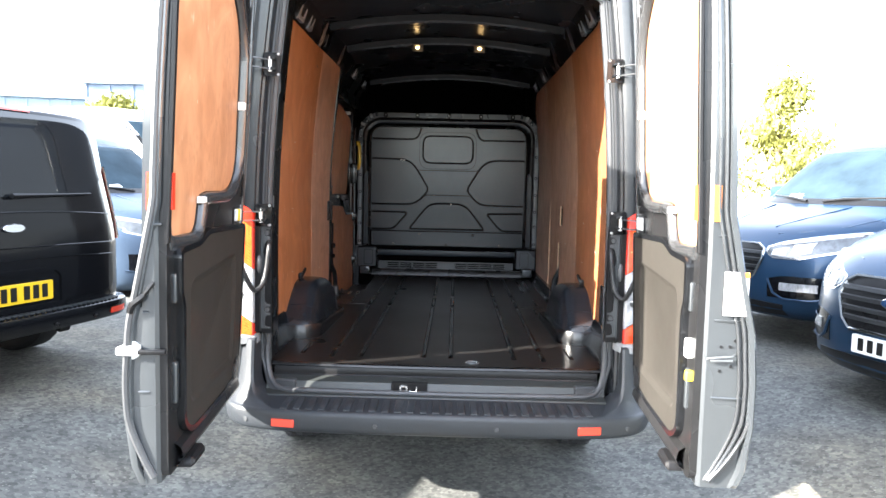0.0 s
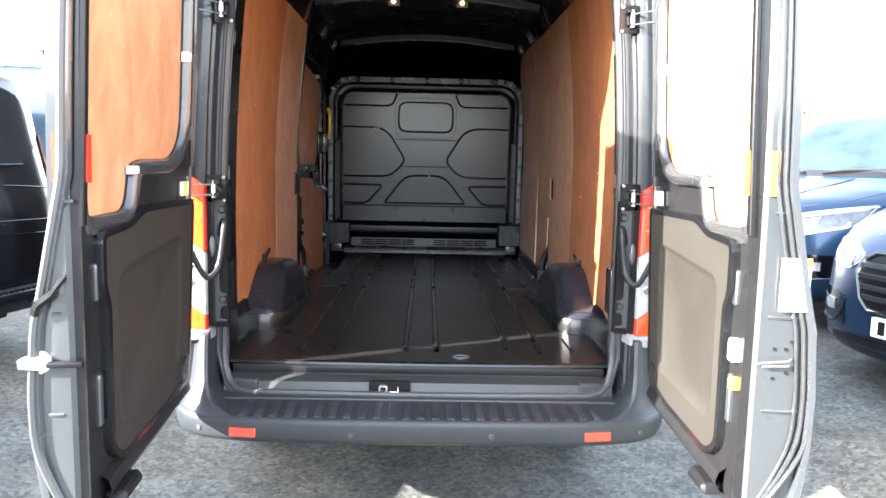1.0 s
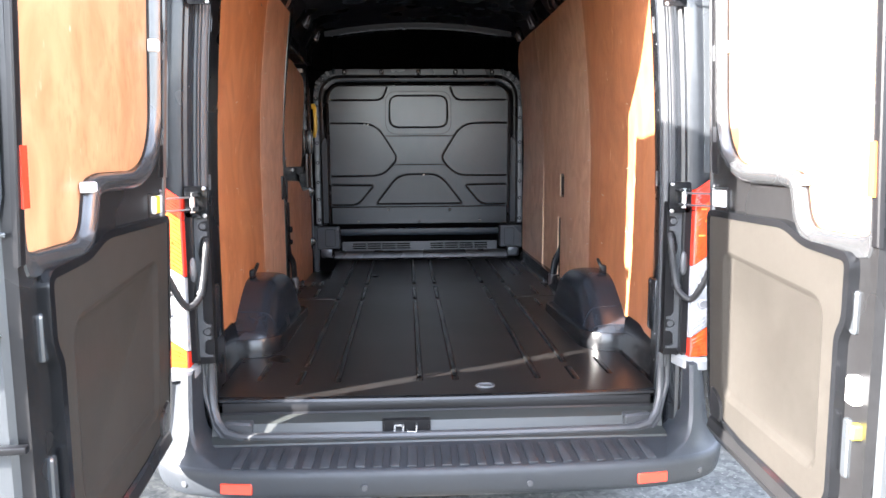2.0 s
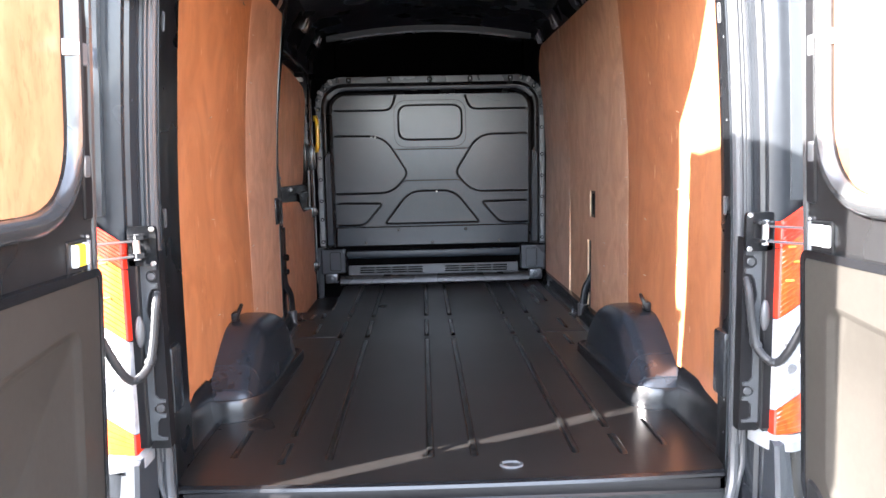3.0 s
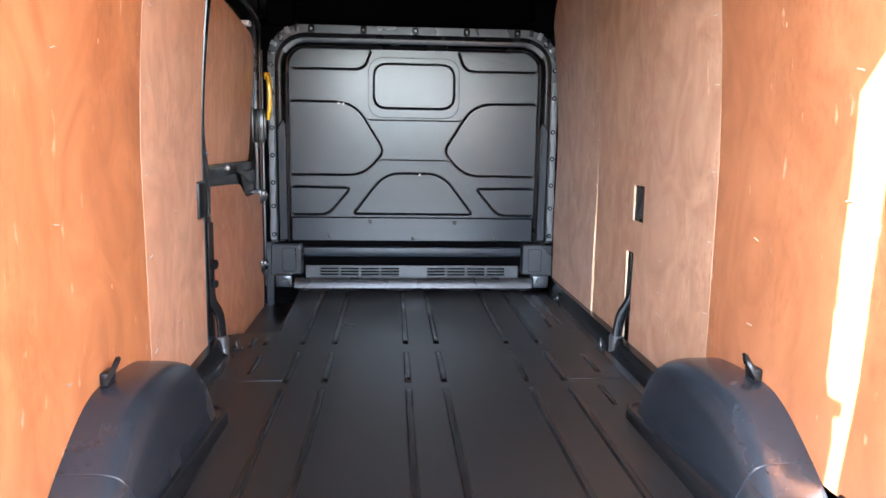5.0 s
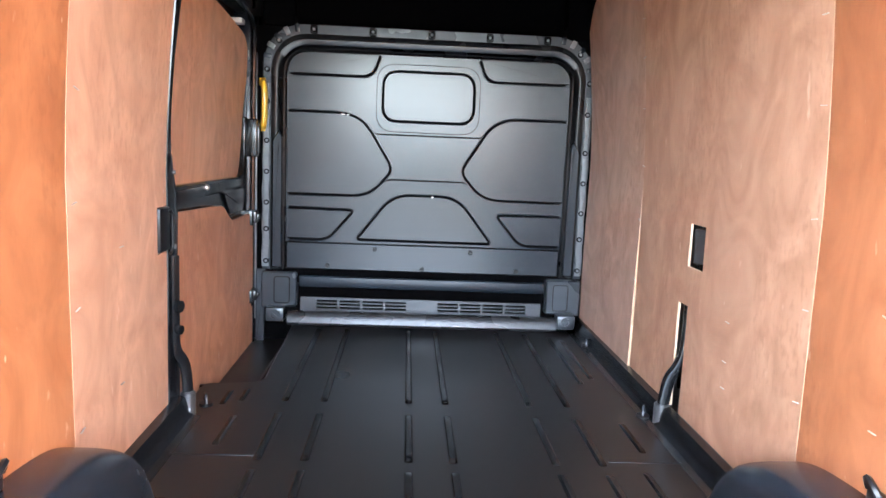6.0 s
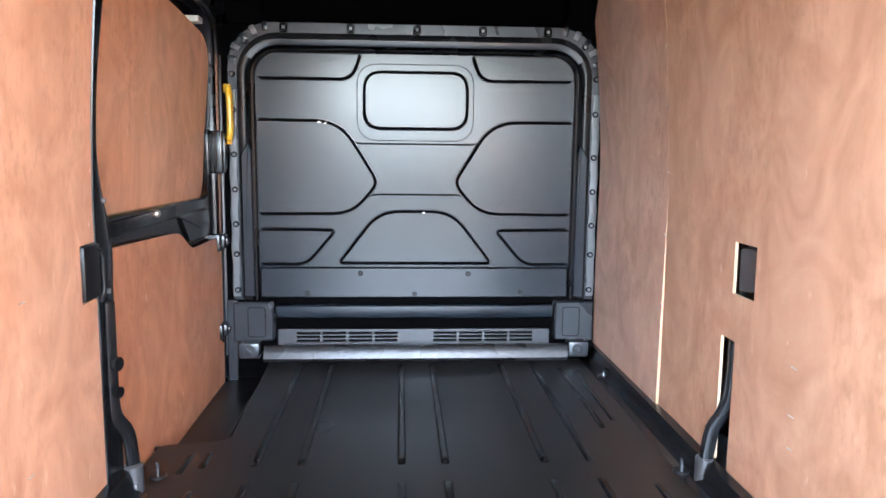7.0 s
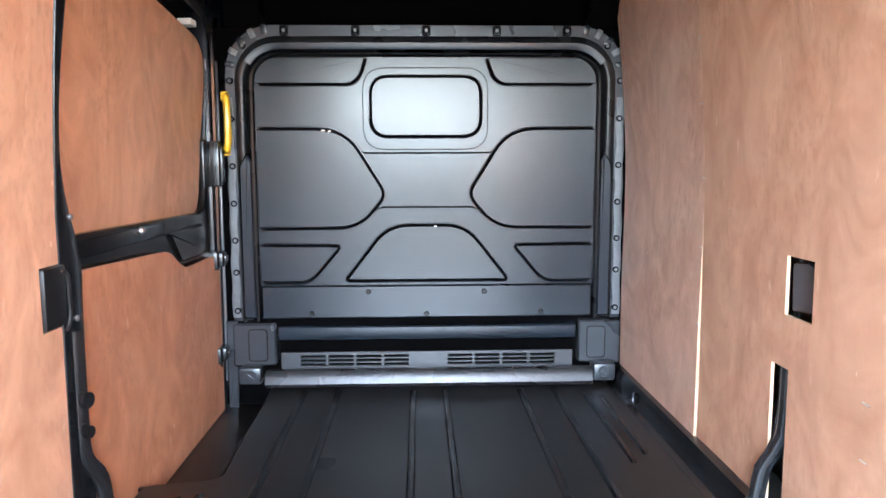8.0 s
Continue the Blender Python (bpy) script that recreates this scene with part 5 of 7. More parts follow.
def inset(pts, d):
    """An open line moved towards the van by d."""
    out = []
    for i, (x, y) in enumerate(pts):
        p, q = Vector(pts[max(i - 1, 0)]), Vector(pts[min(i + 1, len(pts) - 1)])
        e = (q - p).normalized()
        out.append((x - e.y * d, y + e.x * d))
    return out


bm = bmesh.new()
grid(bm, [[(x, y, z) for x, y in inset(BPLAN, d)] for d, z in ((0.020, 0.556), (0.009, 0.553), (0.002, 0.545), (0.0, 0.532), (0.001, 0.51), (0.005, 0.480), (0.012, 0.462), (0.026, 0.452), (0.045, 0.450))])
front = [(x, y) for x, y in inset(BPLAN, 0.020) if abs(x) < 0.90]
grid(bm, [[(x, y + (-0.09 - y) * q, z) for x, y in front] for q, z in ((0.0, 0.556), (0.35, 0.566), (0.75, 0.576), (0.9, 0.581), (1.0, 0.582))])
part("beam", bm, BUMPER, bumper, smooth=45)
for k in range(25):
    x = -0.68 + 1.36 * k / 24
    bm = bmesh.new()
    box(bm, (-0.017, -0.060, -0.006), (0.017, 0.055, 0.006), 0.005, pose(x, -0.215 - 0.02 * (1 - (x / 0.8) ** 2), 0.5675, 11.5, 0, 10 * x))
    part("tread_rib", bm, SCUFF, bumper)
for s in (-1, 1):
    # corner that rises to the lamp in one sweep
    bm = bmesh.new()
    rows = []
    for z in (0.552, 0.558, 0.566, 0.578, 0.595, 0.62, 0.66, 0.72, 0.78, 0.82, 0.842, 0.85):
        t = z - 0.552
        d = 0.012 + 0.030 * (1 - math.exp(-t / 0.03)) + 0.11 * t + (0.012 if z > 0.845 else 0)
        line = [(x, y) for x, y in inset(BPLAN, d) if x > 0.5]
        inn = 0.845 - 0.125 * math.exp(-t / 0.03)
        xs_, ys_ = [p[0] for p in line], [p[1] for p in line]
        yf = float(np.interp(inn, xs_, ys_))
        k0 = float(np.interp(inn + 0.012, xs_, range(len(line))))
        ks = np.linspace(k0, len(line) - 1, 16)
        pts = [(inn, -0.05), (inn, 0.5 * (yf - 0.05)), (inn, yf + 0.012)] + [(float(np.interp(k, range(len(line)), xs_)), float(np.interp(k, range(len(line)), ys_))) for k in ks]
        rows.append([(s * x, y, z) for x, y in pts])
    grid(bm, rows)
    part("corner", bm, BUMPER, bumper, smooth=50)
    bm = bmesh.new()
    plate(bm, rounded([(s * a, b) for a, b in ((0.632, 0.478), (0.738, 0.478), (0.738, 0.515), (0.632, 0.515))], 0.006, 3), lambda a, b, c: Vector((a, c + 0.14 * max(0, abs(a) - 0.63), b)), -0.3065, -0.27, 0.003)
    part("reflector", bm, RED, bumper, "red rear reflector")
    for x in (0.27, 0.86):
        bm = bmesh.new()
        y = -0.318 if x < 0.5 else -0.254
        disc(bm, (s * x, y + 0.006, 0.498), (0.0 if x < 0.5 else s * 0.5, -1, 0), 0.011, 0.008, 14, 0.002)
        part("parking_sensor", bm, SEAL, bumper)

# ---- rear doors ----


def rear_door(s, name, label):
    door = thing(name, label, "door", kind="structure")
    H, F = Vector((0.940, -0.235)) if s > 0 else Vector((-0.925, -0.248)), Vector((0.893 if s > 0 else -0.852, -1.10))
    du = (F - H).normalized()
    dn = Vector((-du.y, du.x)) * (1 if s > 0 else -1)
    if dn.x * s < 0:
        dn = -dn
    extra = 0.018 if s > 0 else -0.045
    wide = 1.0 if s > 0 else 1.105

    def L(u, z, w):
        p = H + du * (u * wide) + dn * w
        if s < 0:
            # the hinge side stands further back above the lamp
            p = p + Vector((0.026, -0.050)) * max(0.0, min(1.0, (z - 1.47) / 0.48)) * max(0.0, 1 - u / 0.12)
        lean = jamb_in(z) * 0.62
        lean += max(0.0, 0.084 * (z - 0.60) / 1.855 - lean) * (1 - u / 0.885)
        return Vector((p.x - s * lean, p.y, z))

    def T(z):
        return extra + float(np.interp(z, [0.60, 0.66, 0.80, 0.95, 1.12, 1.22, 1.36, 1.50, 2.1, 2.45, 2.52], [0.115, 0.14, 0.158, 0.16, 0.148, 0.125, 0.098, 0.072, 0.064, 0.06, 0.04]))

    W = 0.885
    # outer shell: edge faces and outer skin
    bm = bmesh.new()
    rows = []
    for z in (0.60, 0.615, 0.66, 0.72, 0.80, 0.88, 0.95, 1.05, 1.12, 1.17, 1.22, 1.29, 1.36, 1.43, 1.50, 1.7, 1.9, 2.1, 2.3, 2.42, 2.455, 2.468):
        t = T(z)
        e = (0.018 if s > 0 else 0.006) if 0.61 < z < 2.46 else 0.0
        rows.append([L(u, z, w) for u, w in ((0.0, 0.012), (0.012, 0.035), (0.060, t - 0.012), (0.075, t), (0.45, t + 0.012), (W - 0.03, t), (W + e * 0.3, t - 0.006), (W + e, t - 0.014), (W + e * 0.9, t - 0.028), (W - 0.004, t - 0.034), (W, 0.050), (W, 0.012), (W - 0.012, 0.0), (0.122, 0.0), (0.012, 0.0))])
    rows = grid(bm, rows, True)
    bm.faces.new(rows[0])
    bm.faces.new(rows[-1][::-1])
    part("shell", bm, PAINT, door, smooth=40)
    # bead on the free edge; it sweeps in towards the foot
    def sweep(z):
        q = max(0.0, min(1.0, (z - 0.62) / 0.26))
        return 0.25 + 0.75 * q * (2 - q)

    bm = bmesh.new()
    for du_, dw, r in (((0.002, 0.012, 0.012),) if s < 0 else ((0.004, 0.040, 0.007), (0.010, 0.018, 0.007), (0.003, 0.060, 0.005))):
        tube(bm, [L(W + du_, z, (T(z) - dw) * sweep(z)) for z in np.linspace(0.625, 2.45, 48)], r, 8)
    part("edge_seal", bm, SEAL if s < 0 else EDGE, door)
    bm = bmesh.new()
    zs_ = [float(z) for z in np.linspace(0.63, 2.45, 24)]
    tube(bm, [L(0.0, z, 0.006) for z in zs_], [float(np.interp(z, [0.9, 1.55, 1.75, 1.95, 2.2, 2.45], [0.008, 0.009, 0.018, 0.018, 0.014, 0.010])) for z in zs_], 8)
    part("hinge_seal", bm, BLACK, door)
    bm = bmesh.new()
    tube(bm, [L(0.012, z, -0.020) for z in zs_], 0.010, 8)
    part("hinge_bead", bm, LIP, door, "glossy bead along the hinge edge")
    # inner pressing with the window opening
    bm = bmesh.new()
    steps = [0.95, 1.30, 1.47, 1.50, 1.65, 1.80, 1.95, 2.05, 2.20]
    outer = rounded([(0.012, 0.615), (W - 0.010, 0.615)] + [(W - 0.010, z) for z in steps] + [(W - 0.010, 2.455), (0.012, 2.455)] + [(0.012, z) for z in steps[::-1]],
                    [0.03, 0.03] + [0.0] * 9 + [0.06, 0.10] + [0.0] * 9, 5)
    hole = rounded([(0.125, 1.530), (0.51, 1.530), (0.575, 1.515), (0.61, 1.388), (0.858, 1.388), (0.858, 2.40), (0.36, 2.40), (0.125, 2.20)], [0.24, 0.04, 0.05, 0.05, 0.05, 0.03, 0.16, 0.24], 9)
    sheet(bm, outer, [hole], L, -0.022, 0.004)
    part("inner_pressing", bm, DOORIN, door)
    # rolled lip round the opening
    bm = bmesh.new()
    # broad on the hinge side, narrow on the free side
    rr = []
    for k, w in ((-1.0, -0.021), (-0.92, -0.036), (-0.70, -0.045), (-0.40, -0.046), (-0.16, -0.038), (-0.04, -0.026), (0.0, -0.008)):
        rr.append([L(a, b, w if a < 0.7 else max(w, -0.028)) for (a, b) in offset(hole, 0.050 * k)])
    for row in rr:
        for i, p in enumerate(row):
            u = (Vector((p.x, p.y)) - H).dot(du) / wide
            if u > 0.845:
                row[i] = p - Vector((du.x, du.y, 0)) * (u - 0.845) * wide * 0.75
    grid(bm, rr, True)
    part("opening_lip", bm, LIP, door, "glossy painted lip round the panel")
    bm = bmesh.new()
    plate(bm, offset(hole, -0.004), L, -0.015, -0.004, 0.001)
    part("plywood_panel", bm, PLY_DOOR, door, "plywood panel in the window opening")
    # black sealing strip along the free side of the opening
    bm = bmesh.new()
    plate(bm, [(0.859, 1.37), (0.882, 1.37), (0.882, 2.44), (0.859, 2.44)], L, -0.030, -0.018, 0.003)
    part("edge_strip", bm, BLACK, door)
    # black holed strip outside the channel
    bm = bmesh.new()
    plate(bm, rounded([(0.020, 1.50), (0.062, 1.50), (0.062, 2.34), (0.020, 2.34)], 0.01, 3), L, -0.027, -0.018, 0.003)
    part("hinge_strip", bm, BLACK, door)
    for z in (1.60, 1.85, 2.1, 2.3):
        bm = bmesh.new()
        plate(bm, rounded([(0.03, z), (0.058, z), (0.058, z + 0.05), (0.03, z + 0.05)], 0.006, 3), L, -0.028, -0.02, 0.002)
        part("clip", bm, DULL, door)
    bm = bmesh.new()
    plate(bm, rounded([(0.10, 1.865), (0.13, 1.865), (0.13, 1.90), (0.10, 1.90)], 0.004, 3), L, -0.045, -0.02, 0.004)
    plate(bm, rounded([(0.56, 1.488), (0.595, 1.488), (0.595, 1.512), (0.56, 1.512)], 0.004, 3), L, -0.045, -0.02, 0.004)
    part("panel_clip", bm, WHITEPL, door, "white plastic clip")
    # lower trim board with its embossed field
    bm = bmesh.new()
    board = rounded([(0.045, 0.74), (0.30, 0.715), (0.70, 0.715), (0.775, 0.76), (0.775, 1.16), (0.80, 1.20), (0.80, 1.335), (0.62, 1.345), (0.52, 1.380), (0.045, 1.372)], [0.06, 0.02, 0.05, 0.05, 0.03, 0.03, 0.02, 0.03, 0.04, 0.02], 5)
    field = rounded([(0.145, 0.80), (0.72, 0.80), (0.72, 1.235), (0.145, 1.275)], 0.06, 6)
    sheet(bm, board, [field], L, -0.044, -0.020)
    rows = [[L(a, b, w) for a, b in offset(field, d)] for d, w in ((0.0, -0.044), (0.006, -0.0425), (0.016, -0.0345), (0.024, -0.0305))]
    rows = grid(bm, rows, True)
    bm.faces.new(rows[-1])
    part("trim_board", bm, TRIM, door, "brown-grey trim board", smooth=50)
    bm = bmesh.new()
    band(bm, offset(board, -0.016), offset(board, 0.004), L, -0.047, -0.02, True)
    part("board_frame", bm, GLOSSBLK, door)
    # foot rail with its shiny bulge
    bm = bmesh.new()
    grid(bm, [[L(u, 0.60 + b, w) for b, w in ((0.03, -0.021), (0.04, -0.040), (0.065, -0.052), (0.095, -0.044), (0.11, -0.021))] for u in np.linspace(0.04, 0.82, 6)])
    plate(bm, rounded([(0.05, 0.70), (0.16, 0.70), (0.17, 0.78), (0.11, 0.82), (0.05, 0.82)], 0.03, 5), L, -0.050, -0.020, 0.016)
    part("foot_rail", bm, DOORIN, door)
    # latch bar on the free side, slots
    for z0, z1 in ((0.84, 0.98), (1.17, 1.27)):
        bm = bmesh.new()
        plate(bm, rounded([(0.80, z0), (0.825, z0), (0.825, z1), (0.80, z1)], 0.010, 3), L, -0.032, -0.02, 0.004)
        part("slot_cover", bm, PAINT, door)
    bm = bmesh.new()
    if s < 0:
        plate(bm, rounded([(0.055, 1.018), (0.125, 1.022), (0.125, 1.046), (0.055, 1.052)], 0.006, 3), lambda a, b, c: L(W + c, b, a), 0.022, -0.004, 0.004)
        disc(bm, L(W - 0.002, 1.035, 0.085), tuple((*du, 0)), 0.030, 0.008, 14, 0.003)
    else:
        tube(bm, curve([L(W + 0.002, 1.045, 0.10), L(W + 0.018, 1.042, 0.08), L(W + 0.020, 1.038, 0.03), L(W + 0.004, 1.03, 0.012)], 4), 0.0032, 6)
        tube(bm, [L(W + 0.012, 1.028, 0.09), L(W + 0.014, 1.026, 0.02)], 0.004, 6)
    part("latch", bm, WHITEPL if s < 0 else DULL, door, "white plastic latch plate" if s < 0 else "thin bright latch wire")
    bm = bmesh.new()
    if s < 0:
        box(bm, (-0.045, -0.010, -0.007), (0.045, 0.010, 0.007), 0.003, Matrix.Translation(L(W + 0.012, 1.032, 0.02)) @ Vector((*dn, 0)).to_track_quat("X", "Z").to_matrix().to_4x4())
    else:
        # black discs stand in for the shade of small holes
        for dz, w in ((0.035, 0.055), (0.035, 0.085), (0.055, 0.10), (-0.045, 0.055), (-0.03, 0.09)):
            disc(bm, L(W - 0.001, 1.035 + dz, w), tuple((*du, 0)), 0.005, 0.003, 10)
    part("latch_bar_and_holes", bm, BLACK, door)
    # creases across the edge face
    for z in (0.90, 1.155, 1.43):
        bm = bmesh.new()
        tube(bm, [L(W - 0.001, z, 0.03), L(W + 0.001, z, T(z) * 0.5), L(W - 0.001, z, T(z) - 0.05)], 0.005, 6)
        part("edge_crease", bm, PAINT, door)
    if s > 0:
        bm = bmesh.new()
        plate(bm, rounded([(0.822, 1.02), (0.855, 1.02), (0.855, 1.085), (0.822, 1.085)], 0.008, 3), L, -0.045, -0.02, 0.006)
        part("latch_cover", bm, WHITEPL, door, "white latch cover")
        bm = bmesh.new()
        plate(bm, rounded([(0.84, 0.945), (0.862, 0.945), (0.862, 0.98), (0.84, 0.98)], 0.006, 3), L, -0.045, -0.02, 0.005)
        part("latch_tab", bm, YEL2, door, "yellow latch tab")
        bm = bmesh.new()
        sq = [(0.052, 1.175), (0.128, 1.175), (0.128, 1.315), (0.052, 1.315)]
        plate(bm, sq, lambda a, b, c: L(W + 0.0125 + c, b, a), 0.001, -0.003)
        part("label_sheet", bm, WHITEPL, door, "white paper label")
        bm = bmesh.new()
        plate(bm, [(0.104, 1.297), (0.128, 1.297), (0.128, 1.315), (0.104, 1.315)], lambda a, b, c: L(W + 0.0145 + c, b, a), 0.0005, -0.001)
        part("label_corner", bm, ORANGE, door)
    else:
        bm = bmesh.new()
        tube(bm, curve([L(W + 0.006, 1.155, 0.085), L(W + 0.012, 1.18, 0.075), L(W + 0.012, 1.205, 0.045), L(W + 0.012, 1.225, 0.03), L(W + 0.006, 1.25, 0.012)], 4), [0.012] * 9 + [0.008] * 8, 6)
        part("cable_clip", bm, BLACK, door)
    # reflector strips on edge and inner face
    mat = RED if s < 0 else ORANGE
    bm = bmesh.new()
    plate(bm, [(0.012, 1.475), (0.034, 1.475), (0.034, 1.59), (0.012, 1.59)], lambda a, b, c: L(W + c, b, a), 0.006, -0.002)
    plate(bm, [(W - 0.036, 1.475), (W - 0.014, 1.475), (W - 0.014, 1.59), (W - 0.036, 1.59)], L, -0.038, -0.02)
    part("edge_reflector", bm, mat, door, "red edge reflector" if s < 0 else "orange edge reflector")
    # catch beside the hinge: pads in a black recess, and its bracket
    g = 0.060 if s < 0 else 0.045
    bm = bmesh.new()
    plate(bm, rounded([(g - 0.004, 1.378), (g + 0.092, 1.384), (g + 0.092, 1.462), (g - 0.004, 1.458)], 0.008, 3), L, -0.026, -0.018, 0.003)
    plate_ob = part("check_plate", bm, BLACK, door, "black recess of the door catch")
    pads = ((0.006, 0.022, WHITEPL, "white pad"), (0.022, 0.058, YEL2, "yellow pad"), (0.058, 0.076, WHITEPL, "white pad")) if s < 0 else ((0.004, 0.060, WHITEPL, "white catch pad"), (0.060, 0.086, WHITEPL, "white catch pad"))
    for u0, u1, mat, lab in pads:
        bm = bmesh.new()
        plate(bm, rounded([(g + u0, 1.398), (g + u1, 1.400), (g + u1, 1.452), (g + u0, 1.450)], 0.005, 3), L, -0.036, -0.022, 0.003)
        part("check_pad", bm, mat, plate_ob, lab)
    bm = bmesh.new()
    tube(bm, [L(g - 0.008, 1.385, -0.026), L(g - 0.008, 1.455, -0.026)], 0.006, 8)
    part("check_bracket", bm, DULL, plate_ob, "zinc bracket")
    for z in (1.368, 1.462):
        bm = bmesh.new()
        disc(bm, L(g - 0.006, z, -0.024), tuple((*(-dn), 0)), 0.006, 0.006, 8, 0.002)
        part("bolt", bm, STEEL, plate_ob)
    # bottom bracket
    bm = bmesh.new()
    plate(bm, rounded([(0.64, 0.61), (0.79, 0.61), (0.78, 0.645), (0.66, 0.65)], 0.012, 3), L, -0.075, -0.02, 0.010)
    part("bottom_guide", bm, BLACK, door)
    return door


rear_door(-1, "door_1", "open grey rear van door with plywood window panel")
rear_door(1, "door_2", "open grey rear van door with white label on edge")

# ---- rest of the van outside ----
shell = thing("van_body", "dark grey high-roof panel van body", "van", kind="structure")
bm = bmesh.new()
rows = []
for y, zt, hw in ((-0.12, 2.73, 0.86), (0.5, 2.76, 0.88), (3.6, 2.76, 0.88), (4.2, 2.70, 0.85), (4.55, 2.40, 0.82)):
    rows.append([(x * hw, y, zt - 0.10 * x * x) for x in np.linspace(-1, 1, 11)])
grid(bm, rows)
part("roof", bm, PAINT, shell)
bm = bmesh.new()
rows = []
for y, zb, zt, hw in ((3.55, 0.35, 2.70, 1.0), (4.2, 0.35, 2.66, 0.99), (4.55, 0.35, 2.38, 0.98), (5.15, 0.32, 1.42, 0.97), (5.65, 0.32, 1.22, 0.93), (5.85, 0.35, 0.95, 0.84)):
    rows.append([(-hw, y, zb), (-hw, y, zb + 0.45 * (zt - zb)), (-hw * 0.96, y, zb + 0.8 * (zt - zb)), (-hw * 0.86, y, zt), (hw * 0.86, y, zt), (hw * 0.96, y, zb + 0.8 * (zt - zb)), (hw, y, zb + 0.45 * (zt - zb)), (hw, y, zb)])
rows = grid(bm, rows)
bm.faces.new(rows[-1])
part("cab", bm, PAINT, shell)
bm = bmesh.new()
box(bm, (-0.95, 0.0, 0.42), (0.95, 5.5, 0.50), 0.01)
box(bm, (-0.79, -0.1, 0.50), (0.79, 0.0, 0.56), 0.004)
part("underfloor", bm, BLACK, shell)


def wheel(x, y, r=0.345, w=0.225):
    wh = thing("wheel", "black tyre on a grey steel rim", "wheel", "van wheels")
    bm = bmesh.new()
    n = 36
    prof = [(r - 0.09, -w / 2 + 0.01), (r - 0.03, -w / 2), (r - 0.006, -w / 2 + 0.025), (r, -w / 2 + 0.05), (r, w / 2 - 0.05), (r - 0.006, w / 2 - 0.025), (r - 0.03, w / 2), (r - 0.09, w / 2 - 0.01)]
    rows = [[(px, q * math.cos(k * 2 * math.pi / n), q * math.sin(k * 2 * math.pi / n)) for q, px in prof] for k in range(n)]
    grid(bm, rows + [rows[0]])
    for k in range(n):
        a = (k + 0.5) * 2 * math.pi / n
        for px in (-0.06, 0.0, 0.06):
            box(bm, (px - 0.02, -0.010, r - 0.004), (px + 0.02, 0.010, r + 0.004), 0.0, Matrix.Rotation(a, 4, "X"))
    part("tyre", bm, TYRE, wh)
    bm = bmesh.new()
    disc(bm, (-w / 2 + 0.03, 0, 0), (1, 0, 0), r - 0.085, w - 0.06, 24, 0.01)
    part("rim", bm, ALLOY, wh)
    wh.location = (x, y, r)
    return wh


for x in (-0.83, 0.83):
    wheel(x, 1.0)
    wheel(x, 4.75)

# ---- ground ----
ASPH = material("asphalt", (0.104, 0.106, 0.101), 0.82, vary=0.5, scale=26, bump=1.0, bump_scale=90, big=0.9, rough_vary=0.15)
nt = ASPH.node_tree
co, vor, cr, mx = (nt.nodes.new(k) for k in ("ShaderNodeTexCoord", "ShaderNodeTexVoronoi", "ShaderNodeValToRGB", "ShaderNodeMix"))
vor.inputs["Scale"].default_value = 48
nt.links.new(co.outputs["Object"], vor.inputs["Vector"])
cr.color_ramp.elements[0].color, cr.color_ramp.elements[1].color = (0.35, 0.36, 0.37, 1), (1.75, 1.75, 1.7, 1)
nt.links.new(vor.outputs["Color"], cr.inputs["Fac"])
mx.data_type, mx.blend_type = "RGBA", "MULTIPLY"
mx.inputs["Factor"].default_value = 0.85
p = nt.nodes["Principled BSDF"]
nt.links.new(p.inputs["Base Color"].links[0].from_socket, mx.inputs["A"])
nt.links.new(cr.outputs["Color"], mx.inputs["B"])
nt.links.new(mx.outputs["Result"], p.inputs["Base Color"])
# brown worn patches
pn, pr, px = (nt.nodes.new(k) for k in ("ShaderNodeTexNoise", "ShaderNodeMapRange", "ShaderNodeMix"))
pn.inputs["Scale"].default_value, pn.inputs["Detail"].default_value = 0.75, 7
pr.inputs["From Min"].default_value, pr.inputs["From Max"].default_value, pr.inputs["To Max"].default_value = 0.48, 0.66, 0.7
px.data_type, px.blend_type = "RGBA", "MULTIPLY"
px.inputs["B"].default_value = (1.15, 0.98, 0.74, 1)
nt.links.new(co.outputs["Object"], pn.inputs["Vector"])
nt.links.new(pn.outputs["Fac"], pr.inputs["Value"])
nt.links.new(pr.outputs["Result"], px.inputs["Factor"])
# darker damp blotches, a hand wide
dn, dr_, dx = (nt.nodes.new(k) for k in ("ShaderNodeTexNoise", "ShaderNodeMapRange", "ShaderNodeMix"))
dn.inputs["Scale"].default_value, dn.inputs["Detail"].default_value, dn.inputs["Roughness"].default_value = 5.5, 8, 0.7
for key, val in (("From Min", 0.36), ("From Max", 0.64), ("To Min", 0.85), ("To Max", 0.0)):
    dr_.inputs[key].default_value = val
dx.data_type, dx.blend_type = "RGBA", "MULTIPLY"
dx.inputs["B"].default_value = (0.45, 0.47, 0.48, 1)
nt.links.new(co.outputs["Object"], dn.inputs["Vector"])
nt.links.new(dn.outputs["Fac"], dr_.inputs["Value"])
nt.links.new(dr_.outputs["Result"], dx.inputs["Factor"])
nt.links.new(mx.outputs["Result"], dx.inputs["A"])
nt.links.new(dx.outputs["Result"], px.inputs["A"])
# pale stones
gr, gx = nt.nodes.new("ShaderNodeMapRange"), nt.nodes.new("ShaderNodeMix")
chip = nt.nodes.new("ShaderNodeTexVoronoi")
chip.inputs["Scale"].default_value = 30
gr.inputs["From Min"].default_value, gr.inputs["From Max"].default_value = 0.10, 0.20
